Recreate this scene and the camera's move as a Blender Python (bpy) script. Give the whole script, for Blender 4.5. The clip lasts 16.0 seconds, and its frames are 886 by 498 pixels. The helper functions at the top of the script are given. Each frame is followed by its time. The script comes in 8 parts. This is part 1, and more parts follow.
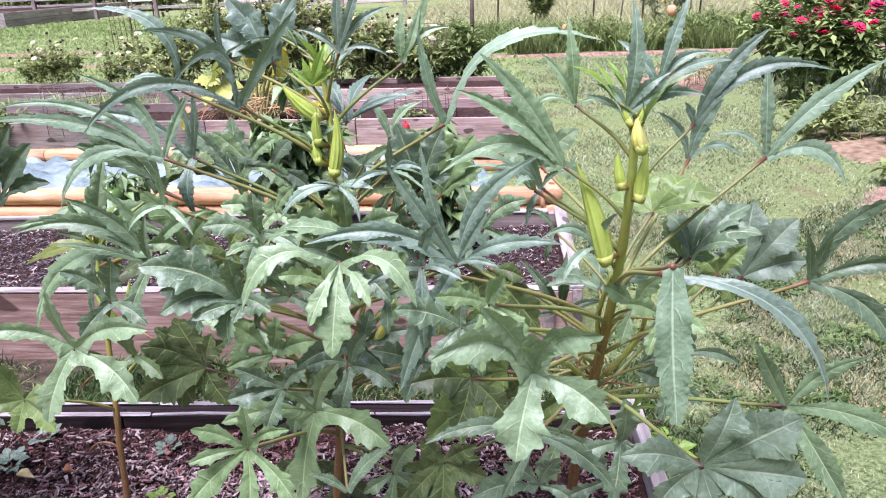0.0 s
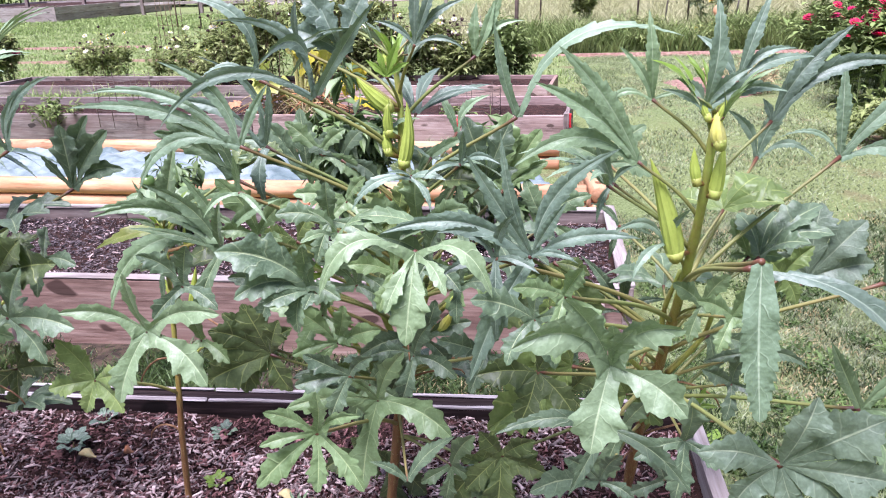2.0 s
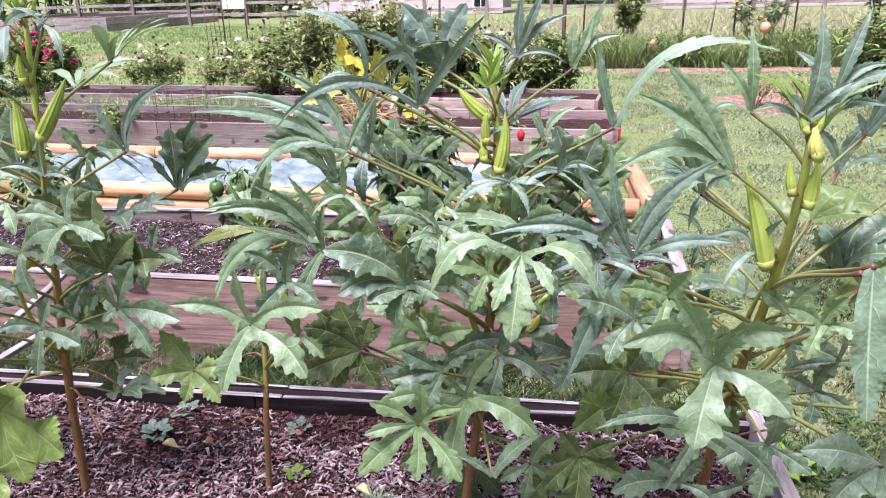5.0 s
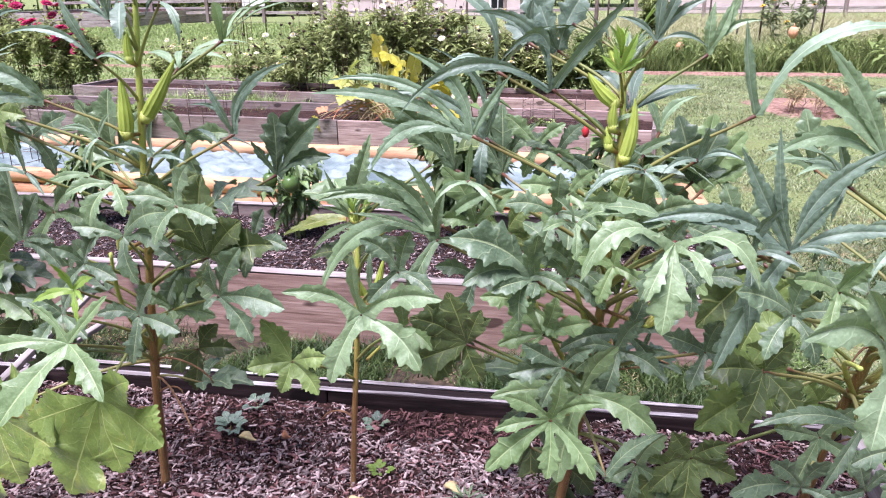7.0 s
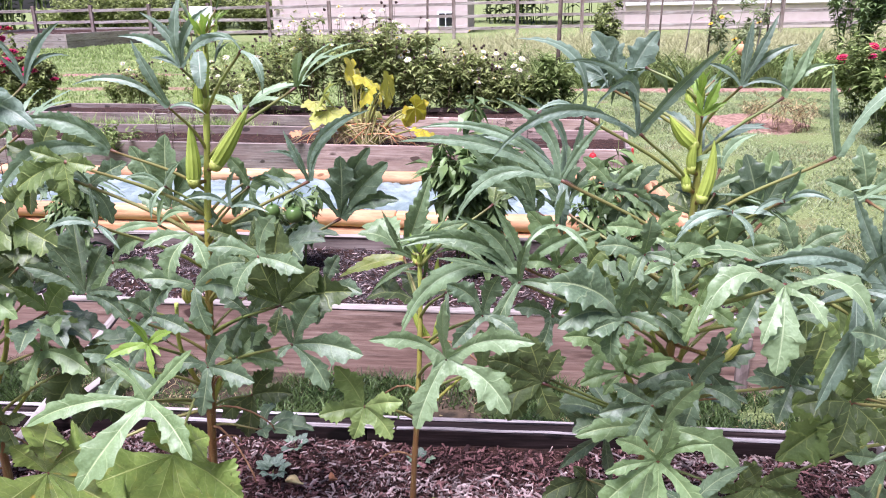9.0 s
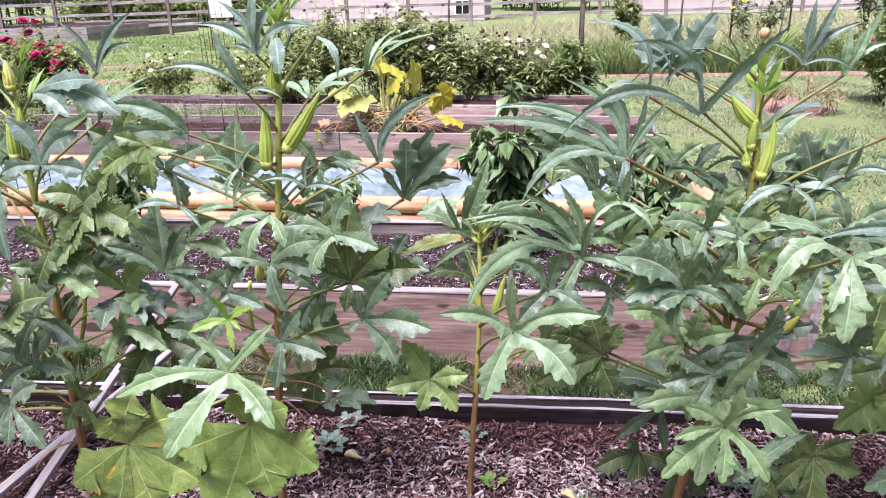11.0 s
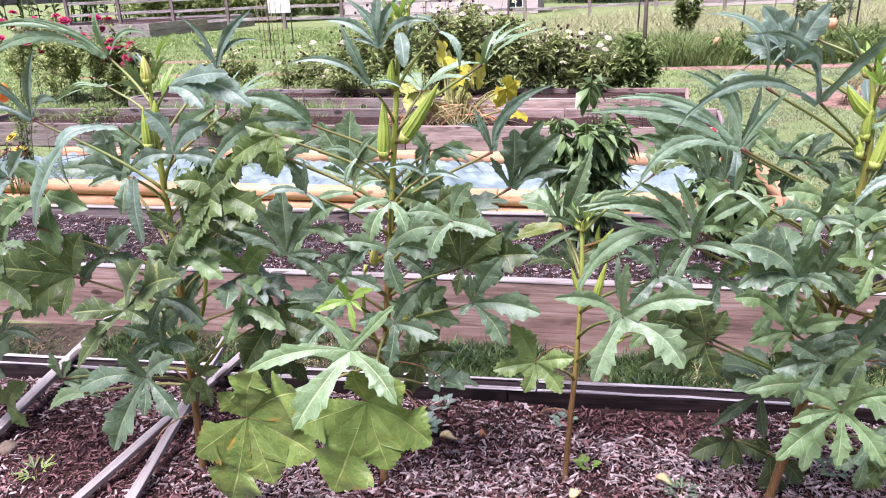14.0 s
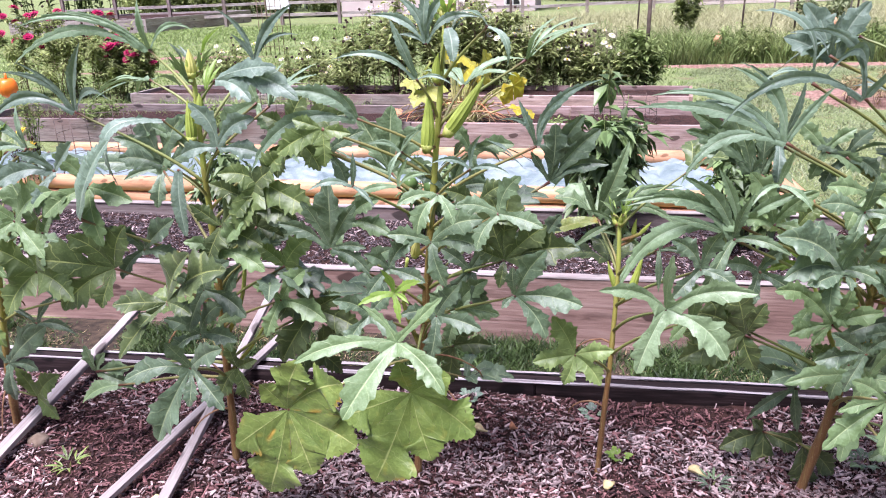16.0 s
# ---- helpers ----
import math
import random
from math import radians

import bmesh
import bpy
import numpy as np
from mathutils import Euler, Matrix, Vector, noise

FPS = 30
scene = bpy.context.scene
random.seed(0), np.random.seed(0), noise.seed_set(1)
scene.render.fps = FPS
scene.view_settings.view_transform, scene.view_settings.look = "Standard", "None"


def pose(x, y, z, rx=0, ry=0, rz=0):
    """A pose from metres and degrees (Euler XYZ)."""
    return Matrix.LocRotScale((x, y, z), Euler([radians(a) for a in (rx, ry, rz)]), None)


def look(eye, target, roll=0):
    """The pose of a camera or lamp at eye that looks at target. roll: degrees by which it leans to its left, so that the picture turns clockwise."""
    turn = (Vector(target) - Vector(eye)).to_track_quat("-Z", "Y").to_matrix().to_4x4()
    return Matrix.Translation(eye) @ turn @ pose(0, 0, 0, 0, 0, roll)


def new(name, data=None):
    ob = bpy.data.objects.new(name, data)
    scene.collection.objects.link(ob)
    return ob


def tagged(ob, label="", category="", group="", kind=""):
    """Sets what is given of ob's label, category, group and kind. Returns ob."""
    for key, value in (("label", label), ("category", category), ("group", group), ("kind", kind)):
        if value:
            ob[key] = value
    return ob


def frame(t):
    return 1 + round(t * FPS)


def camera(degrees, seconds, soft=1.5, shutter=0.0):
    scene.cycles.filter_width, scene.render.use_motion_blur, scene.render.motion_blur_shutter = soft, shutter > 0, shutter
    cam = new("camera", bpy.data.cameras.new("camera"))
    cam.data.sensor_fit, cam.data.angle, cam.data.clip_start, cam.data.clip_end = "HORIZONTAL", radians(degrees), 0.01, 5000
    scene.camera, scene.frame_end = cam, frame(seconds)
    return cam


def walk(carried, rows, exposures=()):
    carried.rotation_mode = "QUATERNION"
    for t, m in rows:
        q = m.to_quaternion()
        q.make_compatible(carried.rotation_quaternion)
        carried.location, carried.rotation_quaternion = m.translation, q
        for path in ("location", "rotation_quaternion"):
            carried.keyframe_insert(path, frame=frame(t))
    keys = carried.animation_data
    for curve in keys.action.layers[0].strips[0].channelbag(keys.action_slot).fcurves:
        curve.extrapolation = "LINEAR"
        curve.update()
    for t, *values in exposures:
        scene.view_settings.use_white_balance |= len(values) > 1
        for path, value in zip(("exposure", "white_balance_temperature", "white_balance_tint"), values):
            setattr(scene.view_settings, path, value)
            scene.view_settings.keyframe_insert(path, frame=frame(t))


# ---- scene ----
cam = camera(60.6, 16.0, soft=1.1)
PATH = [
    (0, (0.121, 0.432, 1.521), (-0.011, 2.301, 0.822), -2.5),
    (0.5, (0.107, 0.43, 1.515), (-0.048, 2.297, 0.815), -2.4),
    (1, (0.089, 0.428, 1.511), (-0.09, 2.292, 0.808), -2.4),
    (1.5, (0.07, 0.424, 1.51), (-0.127, 2.286, 0.807), -2.2),
    (2, (0.052, 0.415, 1.514), (-0.168, 2.275, 0.815), -2.1),
    (2.5, (0.031, 0.398, 1.517), (-0.209, 2.261, 0.83), -2.0),
    (3, (0.009, 0.387, 1.525), (-0.246, 2.251, 0.848), -1.9),
    (3.5, (-0.013, 0.375, 1.523), (-0.28, 2.241, 0.855), -2.0),
    (4, (-0.038, 0.357, 1.529), (-0.318, 2.221, 0.863), -2.2),
    (6.5, (-0.205, 0.307, 1.493), (-0.54, 2.163, 0.83), -0.8),
    (7, (-0.313, 0.329, 1.485), (-0.639, 2.189, 0.824), -0.8),
    (7.5, (-0.425, 0.341, 1.522), (-0.698, 2.216, 0.883), -0.8),
    (8, (-0.503, 0.336, 1.551), (-0.706, 2.228, 0.938), -0.7),
    (10.5, (-0.687, 0.241, 1.546), (-0.884, 2.123, 0.898), -1.4),
    (11, (-0.71, 0.226, 1.547), (-0.945, 2.103, 0.896), -1.9),
    (11.5, (-0.735, 0.216, 1.557), (-0.995, 2.083, 0.89), -2.1),
    (12, (-0.754, 0.198, 1.56), (-1.04, 2.062, 0.894), -2.2),
    (12.5, (-0.783, 0.184, 1.56), (-1.095, 2.046, 0.9), -2.4),
    (13, (-0.795, 0.166, 1.562), (-1.135, 2.023, 0.903), -2.7),
    (13.5, (-0.825, 0.146, 1.558), (-1.18, 2.001, 0.9), -2.7),
    (14, (-0.851, 0.132, 1.558), (-1.21, 1.985, 0.897), -2.6),
    (14.5, (-0.873, 0.121, 1.559), (-1.232, 1.974, 0.899), -2.4),
    (15, (-0.897, 0.119, 1.562), (-1.253, 1.973, 0.9), -2.3),
    (15.5, (-0.926, 0.108, 1.561), (-1.278, 1.961, 0.897), -2.3),
    (16, (-0.967, 0.089, 1.559), (-1.311, 1.943, 0.891), -2.3),
]
walk(cam, [(t, look(eye, target, roll)) for t, eye, target, roll in PATH], [(0.0, 1.02, 5660, 28), (2.5, 1.02, 5690, 28), (5.5, 1.02, 5780, 28), (16.0, 1.02, 5780, 28)])

# ---------------- world and light ----------------
SUN_EL, SUN_ROT = radians(68), radians(205)
world = bpy.data.worlds.new("world")
scene.world = world
world.use_nodes = True
wn = world.node_tree.nodes
sky = wn.new("ShaderNodeTexSky")
sky.sky_type = 'NISHITA'
sky.sun_disc = False
sky.sun_elevation, sky.sun_rotation = SUN_EL, SUN_ROT
sky.air_density, sky.dust_density = 1.0, 3.0
world.node_tree.links.new(sky.outputs[0], wn["Background"].inputs[0])
wn["Background"].inputs[1].default_value = 0.052
sun = new("sun", bpy.data.lights.new("sun", "SUN"))
sun.data.energy, sun.data.angle, sun.data.color = 4.95, radians(30), (1.0, 0.97, 0.93)
sun.matrix_world = look((0, 0, 10), (math.sin(SUN_ROT) * -10 * math.cos(SUN_EL), -math.cos(SUN_ROT) * 10 * math.cos(SUN_EL), 10 - 10 * math.sin(SUN_EL)))

# ---------------- materials ----------------


def shader(name):
    m = bpy.data.materials.new(name)
    m.use_nodes = True
    return m, m.node_tree.nodes, m.node_tree.links, m.node_tree.nodes["Principled BSDF"]


def ramp(n, l, src, stops):
    r = n.new("ShaderNodeValToRGB")
    while len(r.color_ramp.elements) < len(stops):
        r.color_ramp.elements.new(0.5)
    for e, (p, c) in zip(r.color_ramp.elements, stops):
        e.position, e.color = p, (*c, 1)
    l.new(src, r.inputs[0])
    return r.outputs[0]


def noise_tex(n, l, scale, detail=5, vec=None, stretch=None, rough=0.55):
    t = n.new("ShaderNodeTexNoise")
    t.inputs["Scale"].default_value, t.inputs["Detail"].default_value, t.inputs["Roughness"].default_value = scale, detail, rough
    if stretch:
        mp = n.new("ShaderNodeMapping")
        mp.inputs["Scale"].default_value = stretch
        l.new(vec, mp.inputs[0])
        vec = mp.outputs[0]
    if vec:
        l.new(vec, t.inputs["Vector"])
    return t.outputs["Fac"]


def mixc(n, l, fac, a, b, mode="MIX"):
    m = n.new("ShaderNodeMix")
    m.data_type, m.blend_type = "RGBA", mode
    for sock, v in ((m.inputs[0], fac), (m.inputs[6], a), (m.inputs[7], b)):
        if isinstance(v, (int, float)):
            sock.default_value = v
        elif isinstance(v, tuple):
            sock.default_value = (*v, 1)
        else:
            l.new(v, sock)
    return m.outputs[2]


def mathn(n, l, op, a, b=0.0):
    m = n.new("ShaderNodeMath")
    m.operation = op
    for sock, v in zip(m.inputs, (a, b)):
        if isinstance(v, (int, float)):
            sock.default_value = v
        else:
            l.new(v, sock)
    return m.outputs[0]


def bump(n, l, bsdf, height, strength=0.3, dist=0.01):
    b = n.new("ShaderNodeBump")
    b.inputs["Strength"].default_value, b.inputs["Distance"].default_value = strength, dist
    l.new(height, b.inputs["Height"])
    l.new(b.outputs[0], bsdf.inputs["Normal"])


def vary(n, l, col, lo=0.75, hi=1.2, island=False):
    """Brightness that differs from piece to piece."""
    if island:
        src = n.new("ShaderNodeNewGeometry").outputs["Random Per Island"]
    else:
        src = n.new("ShaderNodeObjectInfo").outputs["Random"]
    mr = n.new("ShaderNodeMapRange")
    mr.inputs[3].default_value, mr.inputs[4].default_value = lo, hi
    l.new(src, mr.inputs[0])
    hs = n.new("ShaderNodeHueSaturation")
    l.new(mr.outputs[0], hs.inputs["Value"])
    l.new(col, hs.inputs["Color"])
    return hs.outputs[0]


def wood(name, dark, mid, light, rough=0.8, grain=60, wear=None):
    m, n, l, b = shader(name)
    oc = n.new("ShaderNodeTexCoord").outputs["Object"]
    g = noise_tex(n, l, 1.0, 8, oc, (3, grain, grain), 0.65)
    big = noise_tex(n, l, 3.0, 4, oc, (0.6, 2, 2))
    col = ramp(n, l, g, [(0.3, dark), (0.5, mid), (0.72, light)])
    col = mixc(n, l, ramp(n, l, big, [(0.42, (0, 0, 0)), (0.68, (1, 1, 1))]), col, wear or dark)
    stain = noise_tex(n, l, 1.0, 6, oc, (2.2, 14, 14), 0.7)
    col = mixc(n, l, ramp(n, l, stain, [(0.50, (0, 0, 0)), (0.70, (0.8, 0.8, 0.8))]), col, tuple(x * 0.55 for x in dark))
    knot = noise_tex(n, l, 1.0, 1, oc, (5, 11, 11))
    col = mixc(n, l, ramp(n, l, knot, [(0.69, (0, 0, 0)), (0.73, (0.9, 0.9, 0.9))]), col, tuple(x * 0.4 for x in dark))
    col = vary(n, l, col, 0.82, 1.12)
    l.new(col, b.inputs["Base Color"])
    b.inputs["Roughness"].default_value = rough
    b.inputs["Specular IOR Level"].default_value = 0.25
    bump(n, l, b, g, 0.45, 0.006)
    return m


def plain(name, c1, c2, scale=8, rough=0.7, bmp=0.2, island=False, spec=0.3, trans=0.0, lo=0.75, hi=1.25, dist=0.005):
    m, n, l, b = shader(name)
    oc = n.new("ShaderNodeTexCoord").outputs["Object"]
    g = noise_tex(n, l, scale, 6, oc)
    col = ramp(n, l, g, [(0.35, c1), (0.65, c2)])
    col = vary(n, l, col, lo, hi, island)
    l.new(col, b.inputs["Base Color"])
    b.inputs["Roughness"].default_value = rough
    b.inputs["Specular IOR Level"].default_value = spec
    if bmp:
        bump(n, l, b, noise_tex(n, l, scale * 5, 4, oc), bmp, dist)
    if trans:
        t = n.new("ShaderNodeBsdfTranslucent")
        l.new(col, t.inputs[0])
        mx = n.new("ShaderNodeMixShader")
        mx.inputs[0].default_value = trans
        out = n["Material Output"]
        l.new(b.outputs[0], mx.inputs[1])
        l.new(t.outputs[0], mx.inputs[2])
        l.new(mx.outputs[0], out.inputs[0])
    return m


def leaf_material(name, c1, c2, vein, spot=None, rough=0.45, trans=0.13, side=6.0, gloss=0.35, midrib=0.03, nerve=0.30):
    """Leaf skin: pale midrib and side veins from the blade's own map, mottling, a satin bloom."""
    m, n, l, b = shader(name)
    tc = n.new("ShaderNodeTexCoord")
    sep = n.new("ShaderNodeSeparateXYZ")
    l.new(tc.outputs["UV"], sep.inputs[0])
    u = mathn(n, l, "ABSOLUTE", mathn(n, l, "SUBTRACT", sep.outputs[0], 0.5))
    v = mathn(n, l, "ADD", sep.outputs[1], mathn(n, l, "MULTIPLY", mathn(n, l, "SUBTRACT", noise_tex(n, l, 22, 2, tc.outputs["Object"]), 0.5), 0.22))
    mid = ramp(n, l, u, [(0.0, (0.85, 0.85, 0.85)), (midrib * 0.5, (0.7, 0.7, 0.7)), (midrib, (0, 0, 0))])
    ph = mathn(n, l, "FRACT", mathn(n, l, "MULTIPLY", mathn(n, l, "SUBTRACT", v, mathn(n, l, "MULTIPLY", u, 0.28)), side))
    sv = mathn(n, l, "ABSOLUTE", mathn(n, l, "SUBTRACT", ph, 0.5))
    sidev = ramp(n, l, sv, [(0.0, (nerve, nerve, nerve)), (0.055, (0, 0, 0))])
    big = noise_tex(n, l, 14, 4, tc.outputs["Object"])
    fine = noise_tex(n, l, 160, 4, tc.outputs["Object"])
    col = ramp(n, l, big, [(0.3, c1), (0.7, c2)])
    col = mixc(n, l, ramp(n, l, fine, [(0.45, (0, 0, 0)), (0.75, (0.35, 0.35, 0.35))]), col, tuple(min(1, x * 1.7) for x in c2))
    if spot:
        sp = noise_tex(n, l, 26, 2, tc.outputs["Object"])
        col = mixc(n, l, ramp(n, l, sp, [(0.60, (0, 0, 0)), (0.72, (0.7, 0.7, 0.7))]), col, spot)
        rim = mathn(n, l, "MULTIPLY", ramp(n, l, u, [(0.36, (0, 0, 0)), (0.5, (1, 1, 1))]), ramp(n, l, noise_tex(n, l, 9, 2, tc.outputs["Object"]), [(0.60, (0, 0, 0)), (0.66, (1, 1, 1))]))
        col = mixc(n, l, rim, col, (0.50, 0.26, 0.03))
        holes = noise_tex(n, l, 75, 1, tc.outputs["Object"])
        col = mixc(n, l, ramp(n, l, holes, [(0.74, (0, 0, 0)), (0.77, (0.9, 0.9, 0.9))]), col, (0.05, 0.035, 0.01))
    veins = mixc(n, l, 1.0, mid, sidev, "LIGHTEN")
    col = mixc(n, l, veins, col, vein)
    hue = n.new("ShaderNodeObjectInfo").outputs["Random"]
    col = mixc(n, l, ramp(n, l, hue, [(0.35, (0, 0, 0)), (1.0, (0.5, 0.5, 0.5))]), col, (0.15, 0.22, 0.045))
    col = vary(n, l, col, 0.62, 1.26)
    l.new(col, b.inputs["Base Color"])
    b.inputs["Roughness"].default_value = rough
    b.inputs["Specular IOR Level"].default_value = 0.45
    b.inputs["Coat Weight"].default_value = gloss
    b.inputs["Coat Roughness"].default_value = 0.48
    b.inputs["Sheen Weight"].default_value = 0.12
    b.inputs["Sheen Roughness"].default_value = 0.5
    quilt = noise_tex(n, l, 55, 2, tc.outputs["Object"])
    h = mathn(n, l, "SUBTRACT", mathn(n, l, "ADD", mathn(n, l, "MULTIPLY", fine, 0.45), mathn(n, l, "MULTIPLY", quilt, 2.2)), veins)
    bump(n, l, b, h, 0.4, 0.004)
    t = n.new("ShaderNodeBsdfTranslucent")
    l.new(mixc(n, l, 0.5, col, (0.20, 0.32, 0.03)), t.inputs[0])
    mx = n.new("ShaderNodeMixShader")
    mx.inputs[0].default_value = trans
    l.new(b.outputs[0], mx.inputs[1])
    l.new(t.outputs[0], mx.inputs[2])
    l.new(mx.outputs[0], n["Material Output"].inputs[0])
    return m


LEAF_BLUE = leaf_material("okra_leaf_bluegreen", (0.108, 0.168, 0.118), (0.222, 0.312, 0.226), (0.46, 0.56, 0.42), rough=0.5, gloss=0.5, midrib=0.042)
LEAF_MID = leaf_material("okra_leaf_green", (0.064, 0.110, 0.058), (0.176, 0.256, 0.146), (0.46, 0.54, 0.30), rough=0.5, gloss=0.42, midrib=0.030, side=4.5, nerve=0.38)
# broad lower leaves: olive green with the shade under the foliage painted in
LEAF_SHADED = leaf_material("okra_leaf_shaded", (0.046, 0.080, 0.020), (0.128, 0.172, 0.056), (0.44, 0.49, 0.16), rough=0.5, gloss=0.36, midrib=0.026, side=4.0, nerve=0.55)
LEAF_PALE = leaf_material("okra_leaf_pale", (0.118, 0.176, 0.108), (0.228, 0.306, 0.204), (0.48, 0.56, 0.38), rough=0.5, gloss=0.45, midrib=0.028, side=4.5, nerve=0.35)
LEAF_GREEN = leaf_material("okra_leaf_light", (0.085, 0.135, 0.040), (0.200, 0.260, 0.090), (0.46, 0.52, 0.20), rough=0.5, gloss=0.36, midrib=0.026, side=4.0, nerve=0.4)
LEAF_LOW = leaf_material("okra_leaf_lower", (0.088, 0.144, 0.026), (0.198, 0.256, 0.054), (0.52, 0.55, 0.20), spot=(0.30, 0.29, 0.05), gloss=0.2, midrib=0.020)
LEAF_OLD = leaf_material("okra_leaf_ageing", (0.190, 0.260, 0.040), (0.280, 0.330, 0.060), (0.45, 0.45, 0.14), spot=(0.50, 0.32, 0.04))
LEAF_YOUNG = leaf_material("okra_leaf_young", (0.200, 0.330, 0.035), (0.260, 0.420, 0.055), (0.48, 0.56, 0.18), trans=0.35)
POD = plain("okra_pod_skin", (0.30, 0.37, 0.06), (0.38, 0.46, 0.09), 30, 0.5, 0.15, spec=0.4, lo=0.9, hi=1.15)
DRY_STALK = plain("dry_leaf_stalk", (0.16, 0.075, 0.04), (0.34, 0.19, 0.10), 40, 0.7, 0.2)
FLOWER_BUD = plain("okra_bud", (0.55, 0.52, 0.10), (0.66, 0.62, 0.22), 40, 0.55, 0.1, lo=0.9, hi=1.1)


def stem_material():
    """Fleshy green stem, flushed brown-red towards its foot, streaked, with pale corky flecks."""
    m, n, l, b = shader("okra_stem_skin")
    tc = n.new("ShaderNodeTexCoord")
    sep = n.new("ShaderNodeSeparateXYZ")
    l.new(tc.outputs["UV"], sep.inputs[0])
    g = noise_tex(n, l, 25, 5, tc.outputs["Object"], (1, 1, 0.35))
    streak = noise_tex(n, l, 1, 5, tc.outputs["Object"], (240, 240, 14), 0.7)
    fleck = noise_tex(n, l, 260, 2, tc.outputs["Object"])
    col = ramp(n, l, sep.outputs[1], [(0.0, (0.25, 0.125, 0.050)), (0.30, (0.235, 0.115, 0.042)), (0.46, (0.28, 0.22, 0.050)), (0.60, (0.38, 0.41, 0.075)), (1.0, (0.46, 0.55, 0.12))])
    col = mixc(n, l, ramp(n, l, g, [(0.46, (0, 0, 0)), (0.66, (0.5, 0.5, 0.5))]), col, (0.19, 0.090, 0.028))
    col = mixc(n, l, ramp(n, l, streak, [(0.50, (0, 0, 0)), (0.68, (0.6, 0.6, 0.6))]), col, (0.40, 0.33, 0.11))
    col = mixc(n, l, ramp(n, l, fleck, [(0.66, (0, 0, 0)), (0.72, (0.7, 0.7, 0.7))]), col, (0.50, 0.42, 0.27))
    l.new(col, b.inputs["Base Color"])
    b.inputs["Roughness"].default_value = 0.5
    bump(n, l, b, streak, 0.5, 0.004)
    return m


def petiole_material():
    """Petiole skin: light green, turning dark red at the node under the blade."""
    m, n, l, b = shader("okra_petiole_skin")
    tc = n.new("ShaderNodeTexCoord")
    sep = n.new("ShaderNodeSeparateXYZ")
    l.new(tc.outputs["UV"], sep.inputs[0])
    col = ramp(n, l, sep.outputs[1], [(0.0, (0.28, 0.30, 0.08)), (0.5, (0.24, 0.31, 0.09)), (0.84, (0.18, 0.19, 0.06)), (0.96, (0.075, 0.018, 0.015))])
    hs = vary(n, l, col, 0.75, 1.25)
    red = mixc(n, l, mathn(n, l, "MULTIPLY", n.new("ShaderNodeObjectInfo").outputs["Random"], 0.55), hs, (0.20, 0.10, 0.05))
    l.new(red, b.inputs["Base Color"])
    b.inputs["Roughness"].default_value = 0.5
    return m


STEM, PETIOLE = stem_material(), petiole_material()
BOARD_GREY = wood("weathered_board", (0.13, 0.10, 0.092), (0.28, 0.23, 0.212), (0.44, 0.385, 0.365), wear=(0.22, 0.155, 0.14))
BOARD_RED = wood("reddish_board", (0.165, 0.094, 0.076), (0.350, 0.230, 0.190), (0.50, 0.368, 0.318), wear=(0.245, 0.148, 0.122))
BOARD_PINK = wood("pinkish_board", (0.22, 0.14, 0.12), (0.46, 0.33, 0.30), (0.64, 0.51, 0.48), wear=(0.34, 0.225, 0.20))
BOARD_DARK = wood("near_black_board", (0.010, 0.006, 0.006), (0.026, 0.015, 0.015), (0.085, 0.056, 0.054), wear=(0.018, 0.010, 0.011))
LATH = wood("grey_lath", (0.23, 0.185, 0.17), (0.40, 0.35, 0.33), (0.56, 0.515, 0.495), wear=(0.30, 0.245, 0.225))
TIMBER = wood("peeled_timber", (0.42, 0.20, 0.095), (0.63, 0.345, 0.19), (0.76, 0.48, 0.30), 0.7, 25, wear=(0.52, 0.265, 0.15))
RIM = wood("worn_rim", (0.30, 0.26, 0.26), (0.50, 0.45, 0.46), (0.68, 0.63, 0.64), wear=(0.26, 0.21, 0.21))
RED_PAINT = plain("red_paint", (0.55, 0.02, 0.03), (0.65, 0.05, 0.06), 30, 0.5, 0.1)
SOIL = plain("dark_soil", (0.020, 0.009, 0.007), (0.065, 0.029, 0.022), 22, 0.95, 0.9, dist=0.02, lo=1.0, hi=1.0)
CHIP = plain("mulch_chips", (0.078, 0.033, 0.032), (0.205, 0.104, 0.098), 60, 0.75, 0.5, island=True, lo=0.03, hi=2.2)
CHIP_GREY = plain("grey_mulch_chips", (0.045, 0.034, 0.036), (0.135, 0.108, 0.112), 60, 0.8, 0.5, island=True, lo=0.1, hi=1.9)
CHIP_PALE = plain("pale_wood_chips", (0.27, 0.180, 0.170), (0.56, 0.440, 0.420), 60, 0.7, 0.4, island=True, lo=0.25, hi=1.5)
# greens lowered so the path grass carries the shade between the beds
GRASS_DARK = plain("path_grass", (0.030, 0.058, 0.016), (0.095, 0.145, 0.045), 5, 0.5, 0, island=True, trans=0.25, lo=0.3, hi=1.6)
WEED_DARK = plain("clover_leaves", (0.045, 0.085, 0.020), (0.13, 0.19, 0.055), 6, 0.55, 0, island=True, trans=0.2, lo=0.5, hi=1.5)
GRASS = plain("grass_blades", (0.205, 0.25, 0.12), (0.385, 0.425, 0.25), 1.3, 0.7, 0, spec=0.15, island=True, trans=0.3, lo=0.6, hi=1.4)
LAWN_GREEN = plain("far_lawn_blades", (0.20, 0.29, 0.08), (0.38, 0.46, 0.19), 1.3, 0.6, 0, island=True, trans=0.3, lo=0.6, hi=1.4)
